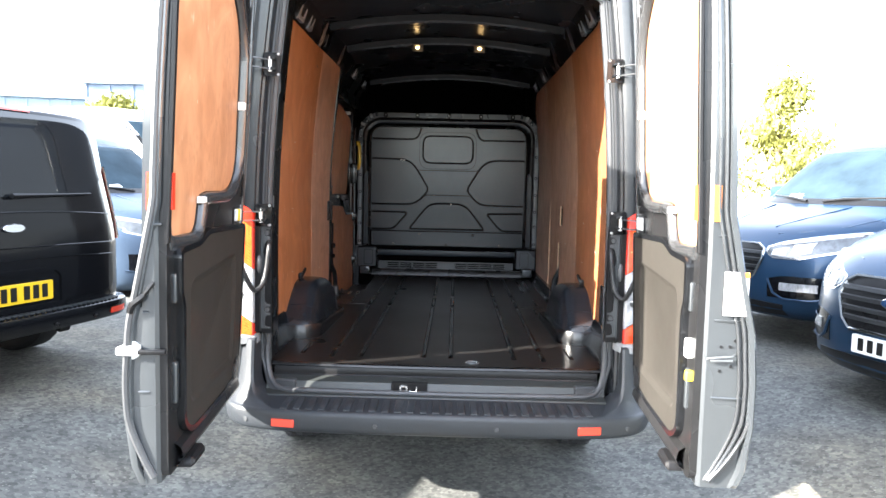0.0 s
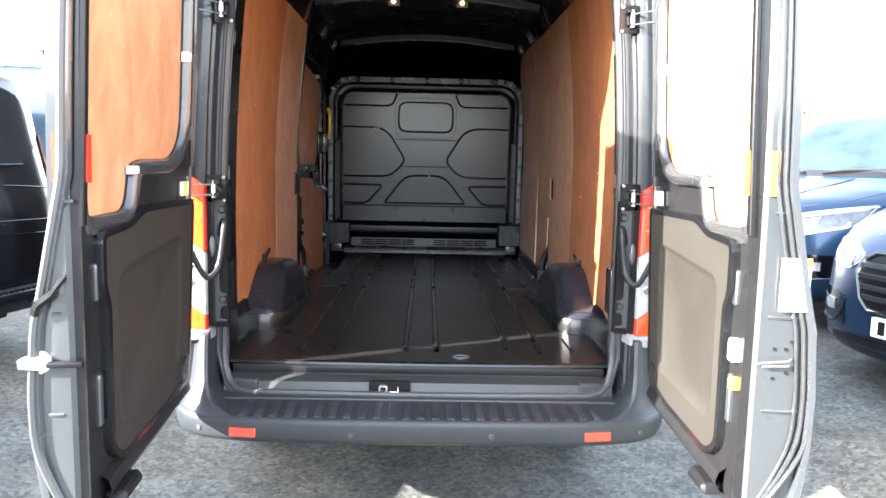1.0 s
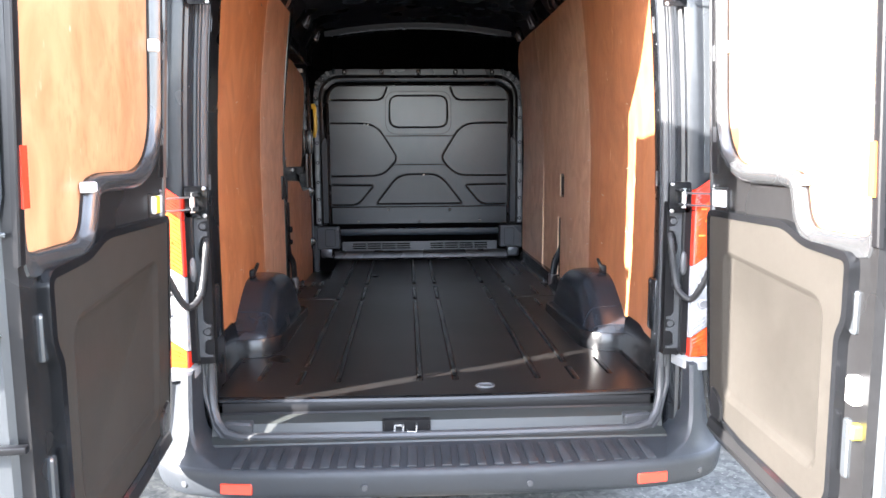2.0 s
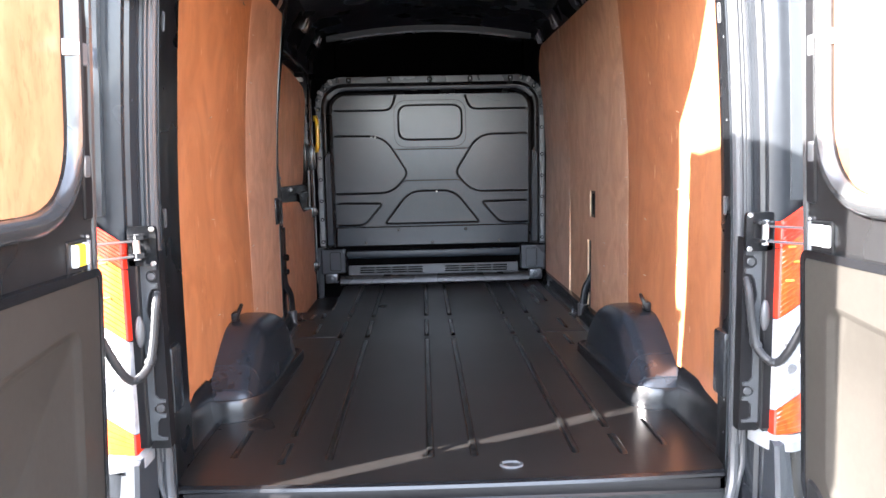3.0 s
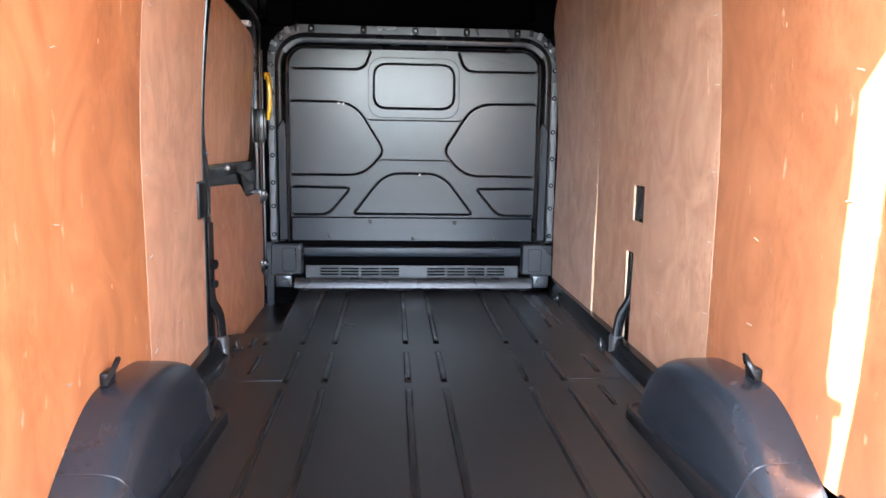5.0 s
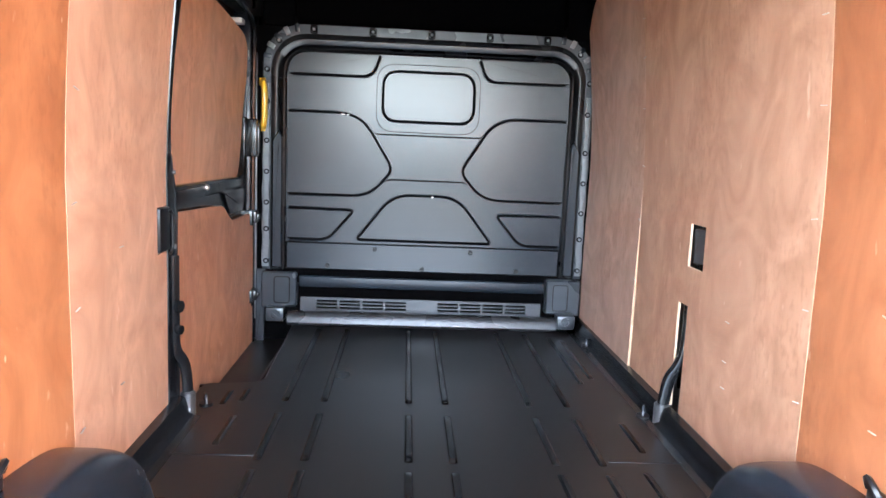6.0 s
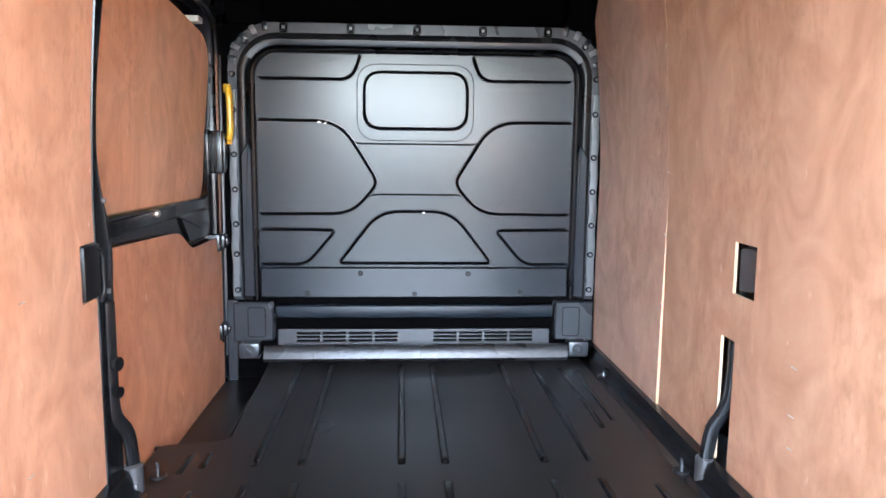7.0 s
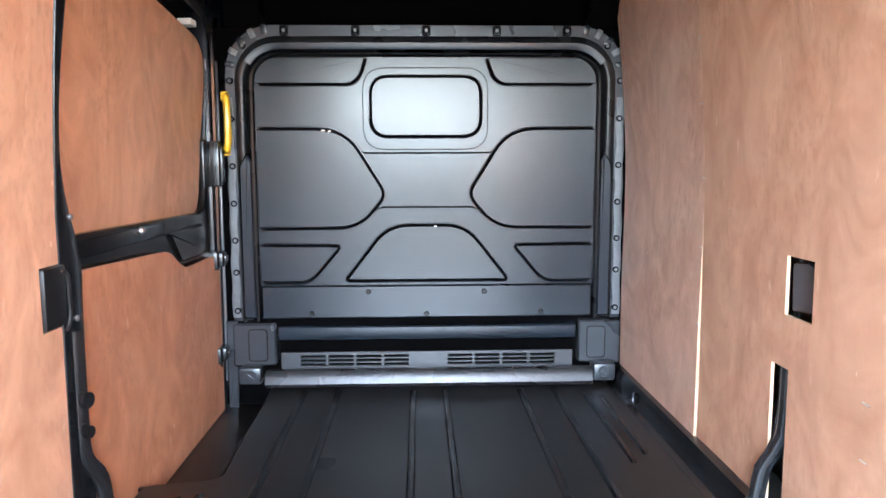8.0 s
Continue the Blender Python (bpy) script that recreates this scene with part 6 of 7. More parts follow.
gr.inputs["To Min"].default_value, gr.inputs["To Max"].default_value = 0.55, 0.0
gx.data_type = "RGBA"
gx.inputs["B"].default_value = (0.24, 0.235, 0.215, 1)
nt.links.new(co.outputs["Object"], chip.inputs["Vector"])
nt.links.new(chip.outputs["Distance"], gr.inputs["Value"])
nt.links.new(gr.outputs["Result"], gx.inputs["Factor"])
nt.links.new(px.outputs["Result"], gx.inputs["A"])
nt.links.new(gx.outputs["Result"], p.inputs["Base Color"])
bm = bmesh.new()
line = [-900, -300, -120, -60, -30] + list(np.linspace(-14, 14, 57)) + [30, 60, 120, 300, 900]


def yard(x, y):
    """The yard is dished: it rises towards both rows of parked vans."""
    ease = lambda t: max(0.0, min(1.0, t)) ** 2 * (3 - 2 * max(0.0, min(1.0, t)))
    z = 0.30 * ease((-x - 1.05) / 1.5) + 0.28 * ease((x - 1.1) / 1.4)
    return z + (0.008 * noise.noise((x * 0.6, y * 0.6, 0)) if abs(x) < 15 and abs(y) < 15 else 0)


grid(bm, [[(x, y, yard(x, y)) for x in line] for y in line])
tagged(part("ground", bm, ASPH, None, "worn grey asphalt of a vehicle yard"), category="ground", kind="structure")

# ---- parked vans ----
GLASS = material("tinted_glass", (0.007, 0.009, 0.012), 0.04, vary=0.5, scale=2, spec=0.6, rough_vary=0.02)
# dull blue base stands in for sky reflected in the windscreen; specular is off
SCREEN = material("windscreen_sky_tint", (0.026, 0.042, 0.056), 0.12, vary=0.6, scale=3, spec=0.0, coat=0.12, rough_vary=0.02)
BLUE = material("blue_metallic_paint", (0.016, 0.044, 0.092), 0.30, metal=0.35, vary=0.14, scale=400, coat=0.25, spec=0.3, rough_vary=0.05)
NAVY = material("navy_paint", (0.015, 0.04, 0.10), 0.36, metal=0.2, vary=0.12, scale=400, coat=0.04, spec=0.18)
BLACKP = material("black_gloss_paint", (0.004, 0.0045, 0.006), 0.10, vary=0.2, scale=400, coat=0.1, spec=0.32, rough_vary=0.03)
GRILLE = material("grille_plastic", (0.03, 0.032, 0.035), 0.35, vary=0.2)
CHROME = material("chrome", (0.7, 0.71, 0.72), 0.12, metal=1.0, vary=0.08)
PLATE_Y = material("plate_yellow", (0.80, 0.52, 0.02), 0.35, vary=0.05)
PLATE_W = material("plate_white", (0.80, 0.80, 0.78), 0.35, vary=0.04)
INK = material("plate_ink", (0.01, 0.01, 0.01), 0.4, vary=0.1)
GREYP = material("silver_blue_paint", (0.06, 0.09, 0.14), 0.36, metal=0.2, vary=0.1, spec=0.2)


def parked_van(label, paint, m, back=True, tall=1.0):
    """A mid-size van; local y runs forward from the rear at 0 to the nose at 4.95, x is half-width 0.98."""
    van = thing("parked_van", label, "van", "parked vans")

    def at(table):
        zs, vs = zip(*table)
        return lambda z: float(np.interp(z, zs, vs))

    half = at(((0.16, 0.86), (0.24, 0.93), (0.40, 0.968), (0.62, 0.985), (1.02, 0.985), (1.20, 0.968), (1.55, 0.925), (1.76, 0.905), (1.86, 0.885), (1.92, 0.85), (1.95, 0.76)) if back else
              ((0.16, 0.86), (0.24, 0.93), (0.40, 0.968), (0.62, 0.985), (1.02, 0.985), (1.20, 0.962), (1.55, 0.895), (1.76, 0.835), (1.86, 0.77), (1.92, 0.66), (1.95, 0.50)))
    rear = at(((0.16, 0.90), (0.27, 0.70), (0.40, 0.03), (0.50, 0.0), (0.95, 0.0), (1.10, 0.010), (1.30, 0.035), (1.60, 0.075), (1.80, 0.10), (1.88, 0.112), (1.92, 0.125), (1.94, 0.15), (1.95, 0.25)))
    nose = at(((0.16, 4.72), (0.20, 4.88), (0.27, 4.95), (0.50, 4.965), (0.74, 4.94), (0.86, 4.88), (0.95, 4.78), (1.01, 4.66), (1.10, 4.38), (1.17, 4.12), (1.22, 4.00), (1.38, 3.84), (1.60, 3.60), (1.76, 3.40), (1.86, 3.22), (1.92, 2.98), (1.95, 2.6)))
    deep = at(((0.16, 0.50), (0.60, 0.62), (0.95, 0.62), (1.10, 0.46), (1.20, 0.34), (1.90, 0.26)))

    def rear_y(x, z):
        q = min(1.0, abs(x) / half(z))
        return rear(z) + 0.03 * q * q + 0.20 * (1 - (1 - q ** 7.0) ** 0.42)

    def nose_y(x, z):
        q = min(1.0, abs(x) / half(z))
        return nose(z) - deep(z) * (1 - (1 - q ** 3.0) ** 0.62)

    # shell in level slices, closed over the roof
    bm = bmesh.new()
    zs = [0.16, 0.20, 0.27, 0.40, 0.50, 0.62, 0.74, 0.80, 0.86, 0.91, 0.95, 0.98, 1.01, 1.04, 1.07, 1.10, 1.135, 1.17, 1.20, 1.22, 1.30, 1.38, 1.50, 1.60, 1.70, 1.76, 1.80, 1.83, 1.86, 1.88, 1.90, 1.92, 1.935, 1.95]
    qs = [0.0, 0.2, 0.4, 0.55, 0.68, 0.78, 0.86, 0.92, 0.96, 0.985, 1.0]
    rows = []
    for z in zs:
        h = half(z)
        line = [(q * h, rear_y(q * h, z)) for q in qs]
        y0, y1 = line[-1][1], nose_y(h, z)
        line += [(h, y0 + (y1 - y0) * k / 6) for k in range(1, 6)]
        line += [(q * h, nose_y(q * h, z)) for q in reversed(qs)]
        rows.append([(x, y, z) for x, y in line] + [(-x, y, z) for x, y in line[-2:0:-1]])
    rows = grid(bm, rows, True)
    bm.faces.new(rows[-1])
    bm.faces.new(rows[0][::-1])
    part("body", bm, paint, van, smooth=50)

    def skin(name, xs, lo, hi, f, out, mat, lab="", n=6, parent=van):
        """A panel that lies on the shell between two edge lines over x."""
        bm = bmesh.new()
        front = [[f(x, lo(x) + (hi(x) - lo(x)) * k / n, out) for k in range(n + 1)] for x in xs]
        under = [[f(x, lo(x) + (hi(x) - lo(x)) * k / n, -0.02) for k in range(n + 1)] for x in xs]
        loops = [row for row in front], [row for row in under]
        a, b = grid(bm, loops[0]), grid(bm, loops[1])
        rim = lambda g: g[0] + [r[-1] for r in g[1:]] + g[-1][-2::-1] + [r[0] for r in g[-2:0:-1]]
        ra, rb = rim(a), rim(b)
        for i in range(len(ra)):
            j = (i + 1) % len(ra)
            bm.faces.new((ra[i], ra[j], rb[j], rb[i]))
        return part(name, bm, mat, parent, lab, smooth=40)

    tail = lambda x, z, c: Vector((x, rear_y(x, z) - c, z))
    prow = lambda x, z, c: Vector((x, nose_y(x, z) + c, z))
    flat = lambda v: (lambda x: v)

    for s in (-1, 1):
        for y0, y1 in ((0.45, 1.55), (1.75, 2.75), (2.85, 3.50)):
            bm = bmesh.new()
            front = y0 > 2.8
            pts = [(y0, 1.24), (y1 + (0.12 if front else 0), 1.24), (y1 - (0.22 if front else 0), 1.70), (y0, 1.72)]
            plate(bm, rounded(pts, 0.06, 4), lambda a, b, c: Vector((s * (half(b) + c), a, b)), 0.006, -0.02)
            part("side_window", bm, GLASS, van)
        for yw in (0.95, 3.9):
            bm = bmesh.new()
            r, w = 0.34, 0.22
            prof = [(0.22, 0.0), (0.31, 0.0), (r, 0.03), (r, w - 0.03), (0.31, w), (0.22, w)]
            n = 28
            rr = [[(s * (0.99 - px), yw + q * math.cos(k * 2 * math.pi / n), r + q * math.sin(k * 2 * math.pi / n)) for q, px in prof] for k in range(n)]
            grid(bm, rr + [rr[0]])
            tyre = part("wheel", bm, TYRE, van)
            bm = bmesh.new()
            disc(bm, (s * 0.97, yw, r), (s, 0, 0), 0.225, 0.012, 20, 0.01)
            part("rim", bm, ALLOY, tyre)
            # black band round the wheel stands in for the shaded arch opening
            bm = bmesh.new()
            ring = [(yw + 0.40 * math.cos(a), r + 0.40 * math.sin(a)) for a in np.linspace(-0.45, math.pi + 0.45, 20)]
            inner = [(yw + 0.345 * math.cos(a), r + 0.345 * math.sin(a)) for a in np.linspace(-0.45, math.pi + 0.45, 20)]
            band(bm, ring, inner, YZ, s * 0.992, s * 0.90)
            part("arch_shade", bm, BLACK, van)
        bm = bmesh.new()
        box(bm, (min(s * 1.0, s * 1.20), 3.40, 1.16), (max(s * 1.0, s * 1.20), 3.52, 1.40), 0.035)
        part("door_mirror", bm, BLACKP if back else paint, van)
        # tall tail lamp wraps the rear corner
        bm = bmesh.new()
        rr = []
        for z in np.linspace(0.98, 1.56, 9):
            h = half(z)
            rr.append([(s * q * (h + 0.014), rear_y(q * h, z) - 0.014, z) for q in (0.945, 0.965, 0.982, 0.994, 1.0)] + [(s * (h + 0.014), rear_y(h, z) + d, z) for d in (0.03, 0.08)])
        grid(bm, rr)
        part("tail_lamp", bm, LENS_RED, van, "red tail lamp")
    if back:
        xs = list(np.linspace(-0.84, 0.84, 35))
        low = lambda x: 1.33 + 0.22 * max(0.0, (abs(x) - 0.50) / 0.34) ** 2.4
        skin("rear_window", xs, low, lambda x: 1.905 - 0.03 * (x / 0.84) ** 4, tail, 0.006, GLASS, "dark tinted rear window", 8)
        skin("brake_light", list(np.linspace(-0.24, 0.24, 9)), flat(1.916), flat(1.934), tail, 0.012, RED, "red high brake light", 1)
        bm = bmesh.new()
        plate(bm, [(0.075 * math.cos(k * math.pi / 10), 1.12 + 0.030 * math.sin(k * math.pi / 10)) for k in range(20)], tail, 0.018, -0.01, 0.004)
        part("badge", bm, CHROME, van, "oval chrome badge")
        # pressed lines across the tailgate
        for z, dep, r in ((1.225, 0.010, 0.005), (0.985, 0.004, 0.005), (0.90, 0.006, 0.004)):
            bm = bmesh.new()
            tube(bm, [tail(x, z - dep * 4 * (x / 0.85) ** 2, 0.002) for x in np.linspace(-0.84, 0.84, 25)], r, 6)
            part("tailgate_crease", bm, paint, van)
        bm = bmesh.new()
        o = rounded([(-0.36, 0.55), (0.36, 0.55), (0.36, 0.78), (0.30, 0.835), (-0.30, 0.835), (-0.36, 0.78)], 0.03, 4)
        band(bm, o, offset(o, 0.03), tail, 0.010, -0.02, True)
        part("plate_recess", bm, paint, van)
        bm = bmesh.new()
        plate(bm, rounded([(-0.26, 0.606), (0.26, 0.606), (0.26, 0.742), (-0.26, 0.742)], 0.008, 3), tail, 0.012, -0.02, 0.002)
        pl = part("number_plate", bm, PLATE_Y, van, "yellow rear number plate")
        for k in range(7):
            x = -0.225 + 0.066 * k + (0.025 if k > 3 else 0)
            bm = bmesh.new()
            plate(bm, rounded([(x - 0.02, 0.628), (x + 0.02, 0.628), (x + 0.02, 0.722), (x - 0.02, 0.722)], 0.004, 2), tail, 0.0145, 0.010)
            part("plate_bar", bm, INK, pl)
        # bumper with a ribbed top edge
        bm = bmesh.new()
        xs = list(np.linspace(-0.975, 0.975, 27))
        prof = [(-0.02, 0.535), (0.05, 0.53), (0.072, 0.515), (0.078, 0.48), (0.07, 0.43), (0.045, 0.39), (-0.02, 0.38)]
        grid(bm, [[(x, rear_y(x * 0.985, 0.5) - d, z) for d, z in prof] for x in xs])
        part("rear_bumper", bm, paint, van)
        for k in range(40):
            x = -0.80 + 1.60 * k / 39
            bm = bmesh.new()
            y = rear_y(x, 0.5)
            box(bm, (x - 0.012, y - 0.060, 0.530), (x + 0.012, y - 0.005, 0.541), 0.003)
            part("bumper_tread", bm, BUMPER, van)
        for s in (-1, 1):
            skin("reflector", [s * v for v in np.linspace(0.70, 0.86, 5)], flat(0.425), flat(0.468), lambda x, z, c: Vector((x, rear_y(x, 0.5) - 0.076 - c, z)), 0.006, RED, "red bumper reflector", 2)
            for x in (0.22, 0.55):
                bm = bmesh.new()
                disc(bm, (s * x, rear_y(x, 0.5) - 0.072, 0.43), (0, -1, 0), 0.014, 0.012, 12, 0.003)
                part("parking_sensor", bm, BLACK, van)
        bm = bmesh.new()
        tube(bm, [tail(x, 1.335 + 0.02 * x, 0.030) for x in (0.0, 0.2, 0.4, 0.62)], [0.020, 0.014, 0.010, 0.008], 6)
        part("rear_wiper", bm, BLACK, van)
    else:
        # windscreen between scuttle and roof, with its black border
        skin("screen_border", list(np.linspace(-0.83, 0.83, 21)), lambda x: 1.205 - 0.0 * x, flat(1.79), prow, 0.004, BLACK, "", 8)
        skin("windscreen", list(np.linspace(-0.775, 0.775, 21)), lambda x: 1.245 + 0.02 * x * x, flat(1.755), prow, 0.009, SCREEN, "sloping windscreen", 8)
        bm = bmesh.new()
        plate(bm, rounded([(0.22, 1.262), (0.42, 1.262), (0.40, 1.30), (0.25, 1.31)], 0.01, 2), prow, 0.0125, 0.005)
        part("paper_notice", bm, WHITEPL, van, "white paper behind the windscreen")
        # raised bonnet edges
        for s in (-1, 1):
            bm = bmesh.new()
            tube(bm, [prow(s * x, z, -0.004) for x, z in ((0.42, 0.935), (0.62, 0.962), (0.80, 1.02), (0.86, 1.08), (0.88, 1.15))], 0.0055, 6)
            part("bonnet_edge", bm, paint, van)
            bm = bmesh.new()
            tube(bm, [prow(s * x, z, 0.0) for x, z in ((0.30, 0.99), (0.36, 1.06), (0.42, 1.13), (0.46, 1.19))], 0.006, 6)
            part("bonnet_crease", bm, paint, van)
            bm = bmesh.new()
            tube(bm, [prow(s * 0.10, 1.235, 0.03), prow(s * 0.30, 1.262, 0.03), prow(s * 0.68, 1.285, 0.025)], [0.014, 0.014, 0.008], 6)
            part("wiper", bm, BLACK, van)
            # swept headlamp: bright rim, dark bowl, clear lens pieces
            lo = lambda x: float(np.interp(abs(x), (0.44, 0.50, 0.70, 0.90, 0.985), (0.790, 0.735, 0.735, 0.815, 0.955)))
            hi = lambda x: float(np.interp(abs(x), (0.44, 0.55, 0.75, 0.92, 0.985), (0.815, 0.870, 0.930, 0.975, 0.985)))
            rimx = [s * v for v in np.linspace(0.43, 0.978, 14)]
            skin("lamp_surround", rimx, lambda x: lo(x) - 0.012, lambda x: hi(x) + 0.010, prow, 0.004, CHROME, "bright rim of the headlamp", 4)
            skin("headlamp", [s * v for v in np.linspace(0.455, 0.955, 13)], lambda x: lo(x) + 0.006, lambda x: hi(x) - 0.006, prow, 0.008, HEADLAMP, "", 4)
            for x0, x1, k0, k1 in ((0.50, 0.61, 0.14, 0.60), (0.64, 0.76, 0.18, 0.72), (0.55, 0.92, 0.80, 0.93)):
                skin("lamp_bowl", [s * v for v in np.linspace(x0, x1, 6)], lambda x: lo(x) + (hi(x) - lo(x)) * k0, lambda x: lo(x) + (hi(x) - lo(x)) * k1, prow, 0.014, LENS_CLEAR, "", 3)
            # fog lamp in a dark pocket under a bright lip
            skin("fog_surround", [s * v for v in np.linspace(0.50, 0.90, 9)], lambda x: 0.375 + 0.10 * max(0.0, abs(x) - 0.72), lambda x: 0.575 - 0.25 * max(0.0, 0.62 - abs(x)), prow, 0.005, BLACKP, "", 4)
            skin("fog_lamp", [s * v for v in np.linspace(0.60, 0.83, 6)], flat(0.445), lambda x: 0.515, prow, 0.012, LENS_CLEAR, "", 3)
            bm = bmesh.new()
            tube(bm, [prow(s * x, z, 0.008) for x, z in ((0.50, 0.54), (0.55, 0.42), (0.62, 0.372), (0.78, 0.372), (0.92, 0.40))], 0.010, 6)
            part("fog_lip", bm, paint, van)
        # hexagonal grille, its bright frame and bars
        gx = lambda z: float(np.interp(z, (0.50, 0.56, 0.72, 0.80, 0.84), (0.30, 0.37, 0.43, 0.41, 0.34)))
        bm = bmesh.new()
        zs = (0.50, 0.53, 0.56, 0.62, 0.67, 0.72, 0.76, 0.80, 0.84)
        grid(bm, [[prow(gx(z) * q, z, 0.004) for q in np.linspace(-1, 1, 13)] for z in zs])
        part("grille", bm, BLACK, van)
        bm = bmesh.new()
        tube(bm, [prow(gx(z), z, 0.010) for z in zs] + [prow(-gx(z), z, 0.010) for z in reversed(zs)] + [prow(gx(0.50), 0.50, 0.010)], 0.013, 6)
        part("grille_frame", bm, CHROME, van, "chrome grille frame")
        for z in (0.575, 0.635, 0.70, 0.765):
            bm = bmesh.new()
            w = gx(z) - 0.01
            grid(bm, [[prow(x, z + dz, c) for dz, c in ((-0.016, 0.004), (-0.014, 0.016), (0.010, 0.020), (0.016, 0.004))] for x in np.linspace(-w, w, 11)])
            part("grille_bar", bm, GRILLE, van)
        bm = bmesh.new()
        plate(bm, [(0.085 * math.cos(k * math.pi / 10), 0.705 + 0.034 * math.sin(k * math.pi / 10)) for k in range(20)], prow, 0.040, 0.0, 0.005)
        badge = part("badge", bm, CHROME, van, "oval badge")
        bm = bmesh.new()
        plate(bm, [(0.074 * math.cos(k * math.pi / 10), 0.705 + 0.026 * math.sin(k * math.pi / 10)) for k in range(20)], prow, 0.0425, 0.03)
        part("badge_field", bm, NAVY, badge)
        skin("lower_intake", list(np.linspace(-0.62, 0.62, 15)), flat(0.215), lambda x: 0.335 - 0.05 * x * x, prow, 0.005, BLACK, "", 3)
        bm = bmesh.new()
        plate(bm, rounded([(-0.26, 0.360), (0.26, 0.360), (0.26, 0.475), (-0.26, 0.475)], 0.008, 3), lambda a, b, c: Vector((a, 4.968 + c, b)), 0.012, -0.10)
        pl = part("number_plate", bm, PLATE_W, van, "white front number plate")
        for k in range(7):
            x = -0.225 + 0.066 * k + (0.025 if k > 3 else 0)
            bm = bmesh.new()
            plate(bm, rounded([(x - 0.02, 0.378), (x + 0.02, 0.378), (x + 0.02, 0.457), (x - 0.02, 0.457)], 0.004, 2), lambda a, b, c: Vector((a, 4.982 + c, b)), 0.0, -0.004)
            part("plate_bar", bm, INK, pl)
    van.matrix_basis = m @ Matrix.Diagonal((1, 1, tall, 1))
    return van


def heading(x, y, deg):
    """Pose of a van whose reference point (rear or nose middle) stands at x, y; deg turns its nose from +y towards -x."""
    return pose(x, y, 0, 0, 0, deg)


# black van: its rear stands at the reference point
parked_van("black van parked with its tailgate to the yard", BLACKP, heading(-2.47, 0.70, 74) @ pose(0, 0, 0.30), True, tall=0.865)
# unseen van added to the row; its shadow shapes the sunlit patch
parked_van("unseen low dark van added to shade the yard", BLACKP, heading(-3.04, -1.34, 74) @ pose(0, 0, 0.30), True, tall=0.63)
# blue vans: the nose stands at the reference point


def nosed(x, y, deg):
    return pose(x, y, 0, 0, 0, deg) @ pose(0, -4.98, 0)


parked_van("metallic blue van with white number plate", BLUE, nosed(2.53, 0.60, 107) @ pose(0, 0, 0.31), False, tall=0.93)
parked_van("metallic blue van with bright headlamps", BLUE, nosed(2.50, 3.10, 107) @ pose(0, 0, 0.36), False, tall=0.93)
parked_van("dark blue van standing at the back", NAVY, nosed(3.6, 5.7, 107) @ pose(0, 0, 0.28), False, tall=0.93)
parked_van("pale blue van parked farther along the yard", GREYP, nosed(-2.75, 4.9, -106) @ pose(0, 0, 0.20), False)
parked_van("tall white van standing behind the others", material("white_paint", (0.7, 0.71, 0.72), 0.35, vary=0.05, coat=0.5), nosed(-3.2, 8.2, -106) @ pose(0, 0, 0.20), False, tall=1.3)

# ---- beyond the yard ----
CLAD = material("grey_blue_cladding", (0.17, 0.23, 0.28), 0.5, vary=0.1, scale=2, stretch=(6, 6, 0.05), metal=0.1)
NAVYCLAD = material("navy_cladding", (0.10, 0.15, 0.24), 0.5, vary=0.1)
WHITEWALL = material("white_render", (0.78, 0.78, 0.76), 0.8, vary=0.06, scale=4)


def shed(label, x, y, w, d, h, ridge, mat, turn):
    b = thing("industrial_building", label, "building", "sheds")
    bm = bmesh.new()
    box(bm, (-w / 2, 0, 0), (w / 2, d, h))
    part("wall", bm, mat, b)
    bm = bmesh.new()
    pts = [(-w / 2 - 0.3, h), (w / 2 + 0.3, h), (w / 2 + 0.3, h + 0.25), (0, h + ridge), (-w / 2 - 0.3, h + 0.25)]
    plate(bm, pts, XZ, -0.3, d + 0.3)
    part("roof", bm, CLAD, b)
    for k in range(int(w / 1.2)):
        bm = bmesh.new()
        x0 = -w / 2 + 1.2 * k
        box(bm, (x0, -0.05, 0), (x0 + 0.08, 0.0, h))
        part("cladding_rib", bm, mat, b)
    b.matrix_basis = pose(x, y, 0, 0, 0, turn)


shed("long grey-blue metal shed behind the vans", -30, 38, 26, 12, 6.2, 0.9, CLAD, 12)
shed("white building with a navy roof band", -14.5, 34, 9, 10, 6.4, 0.5, NAVYCLAD, 0)
shed("pale industrial building beyond the yard", 34, 44, 30, 14, 4.2, 0.8, WHITEWALL, -10)


LEAF = material("yellow_green_leaves", (0.20, 0.20, 0.05), 0.6, vary=0.4, scale=3, spec=0.3)
BARK = material("bark", (0.10, 0.075, 0.05), 0.85, vary=0.3, bump=0.6)


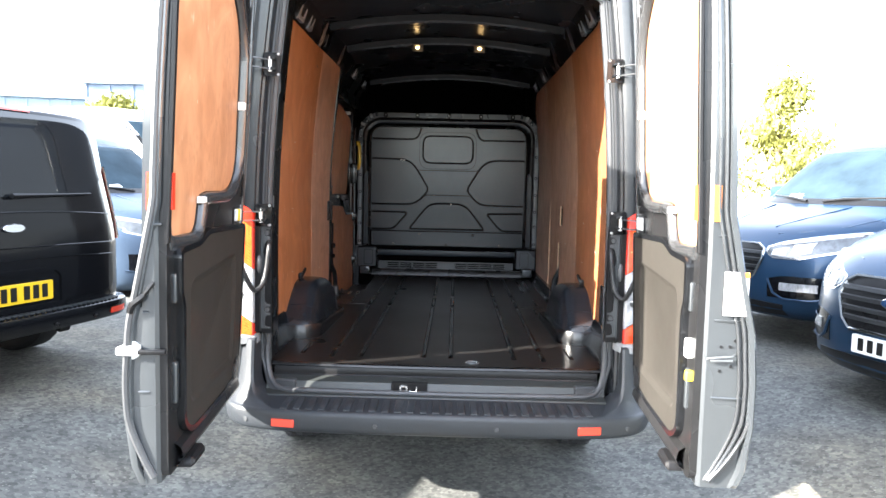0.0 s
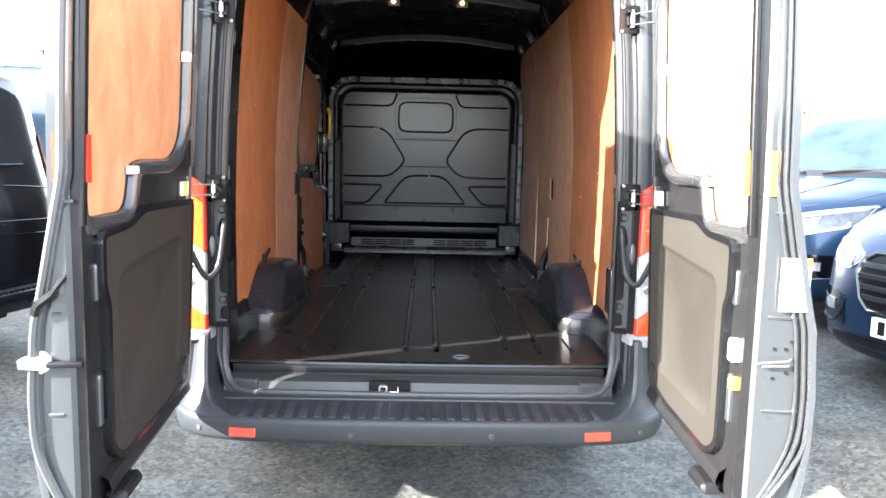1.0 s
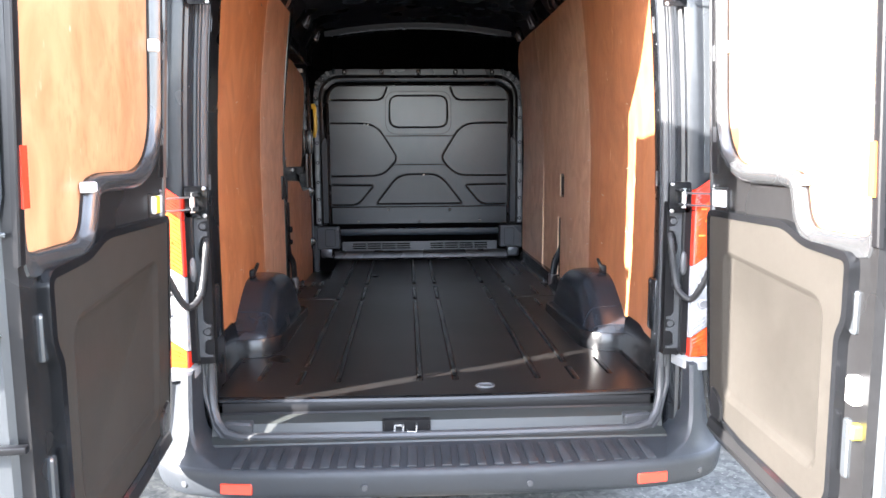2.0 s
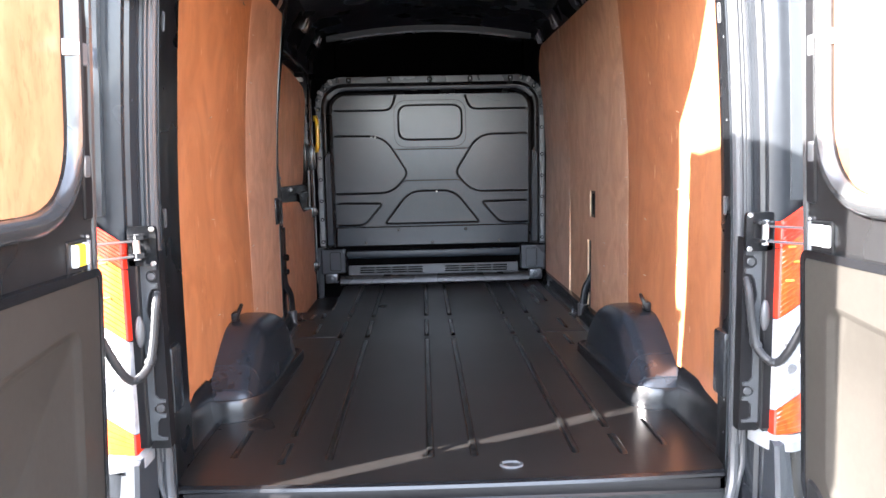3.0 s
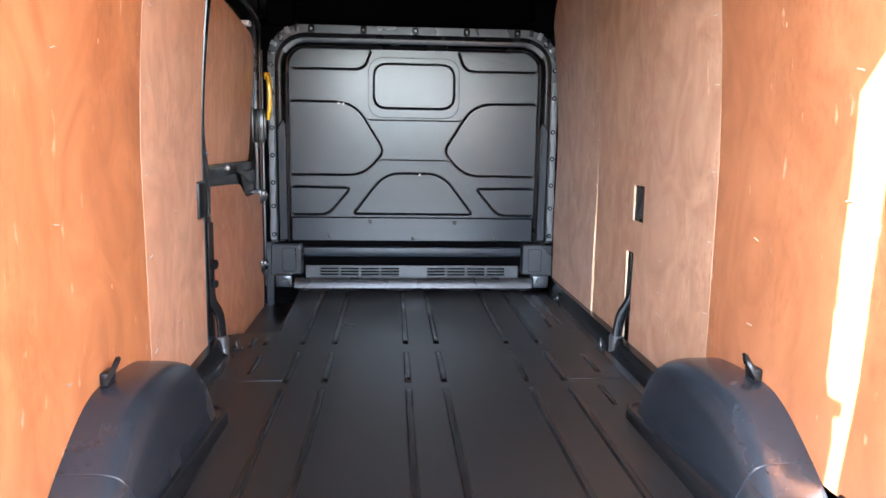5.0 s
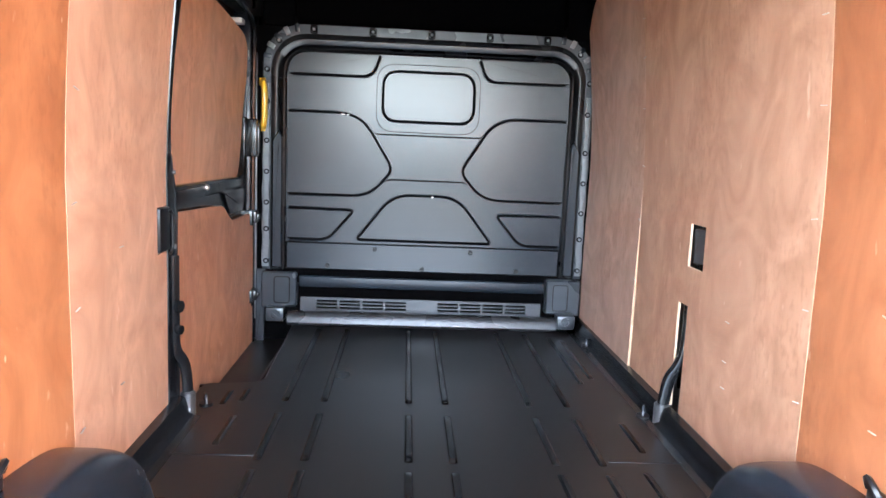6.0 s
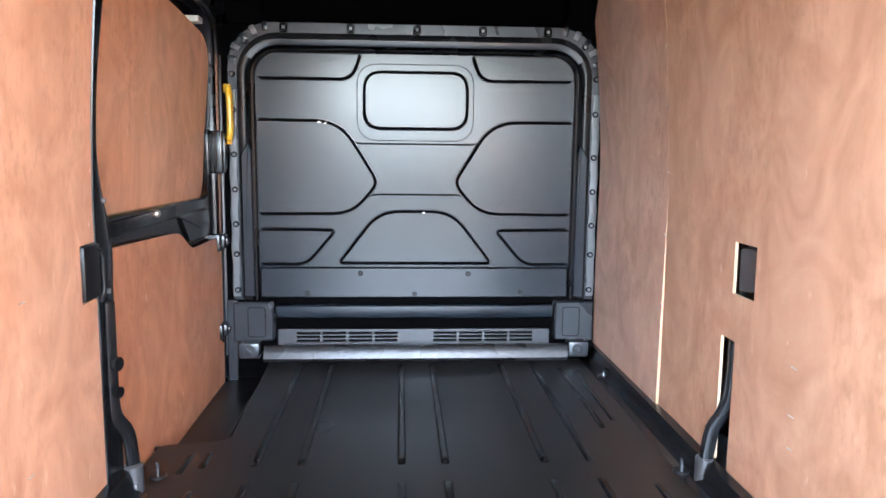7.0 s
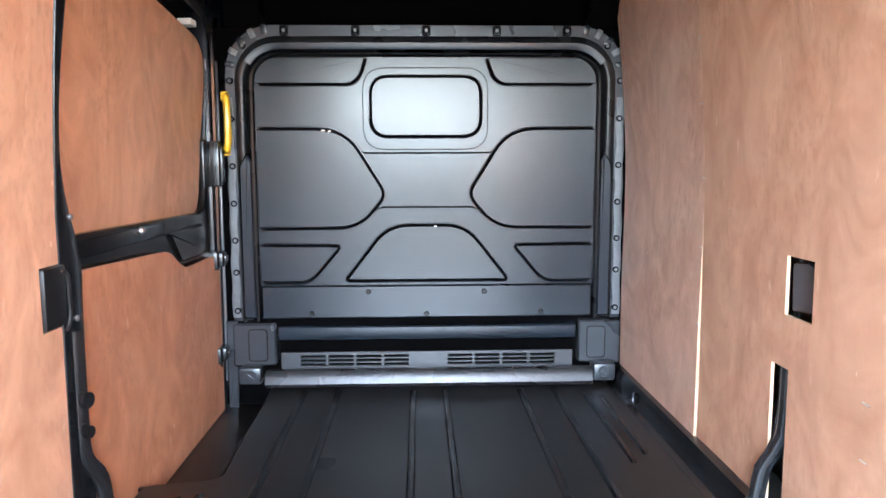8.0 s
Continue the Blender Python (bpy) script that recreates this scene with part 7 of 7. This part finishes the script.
def tree(label, x, y, h, spread, seed):
    rng = random.Random(seed)
    t = thing("tree", label, "tree", "trees beyond the yard")
    bm = bmesh.new()
    tube(bm, [(0, 0, 0), (0.05, 0.02, h * 0.35), (0.0, 0.1, h * 0.7), (0.05, 0.05, h * 0.95)], [0.16, 0.12, 0.07, 0.02], 7)
    tips = []
    for k in range(16):
        z = h * rng.uniform(0.25, 0.9)
        a = rng.uniform(0, 6.28)
        l = spread * (1.15 - z / h) * rng.uniform(0.6, 1.1)
        tip = (l * math.cos(a), l * math.sin(a), z + l * 0.5)
        tube(bm, [(0, 0.05, z), (tip[0] * 0.5, tip[1] * 0.5, z + l * 0.32), tip], [0.05, 0.03, 0.01], 5)
        tips.append((Vector((0, 0, z)), Vector(tip)))
    part("trunk", bm, BARK, t)
    verts, faces = [], []
    for k in range(4200):
        a, b = rng.choice(tips)
        p = a.lerp(b, rng.uniform(0.35, 1.1)) + Vector([rng.gauss(0, 0.16 * spread) for _ in range(3)])
        q = Euler([rng.uniform(0, 6.3) for _ in range(3)]).to_matrix()
        s = rng.uniform(0.07, 0.16)
        i = len(verts)
        for c in ((-1, 0, 0), (0, -0.5, 0), (1.2, 0, 0.1), (0, 0.5, 0)):
            verts.append(p + q @ (Vector(c) * s))
        faces.append((i, i + 1, i + 2, i + 3))
    me = bpy.data.meshes.new("crown")
    me.from_pydata([tuple(v) for v in verts], [], faces)
    me.materials.append(LEAF)
    o = new("crown", me)
    o.parent = t
    t.location = (x, y, 0)


tree("tree with thin yellow-green leaves behind the vans", 12.5, 25, 5.9, 2.1, 2)
tree("bushy yellow-green tree by the sheds", -13.6, 26, 5.4, 1.3, 3)
tree("bushy yellow-green tree by the sheds", -15.0, 27, 4.8, 1.2, 4)
# boundary wall
bm = bmesh.new()
box(bm, (-60, 30.0, 0), (60, 30.25, 3.5))
tagged(part("boundary_wall", bm, WHITEWALL, None, "pale rendered wall along the yard"), category="wall", kind="structure")
# plain unseen wall closing the near side, added to darken the bulkhead's reflections
bm = bmesh.new()
box(bm, (-40, -17.3, 0), (40, -17.0, 2.8))
tagged(part("boundary_wall", bm, material("dark_wall", (0.16, 0.14, 0.125), 0.85, vary=0.25, scale=5), None, "unseen dull brown wall added behind the camera"), category="wall", kind="structure")
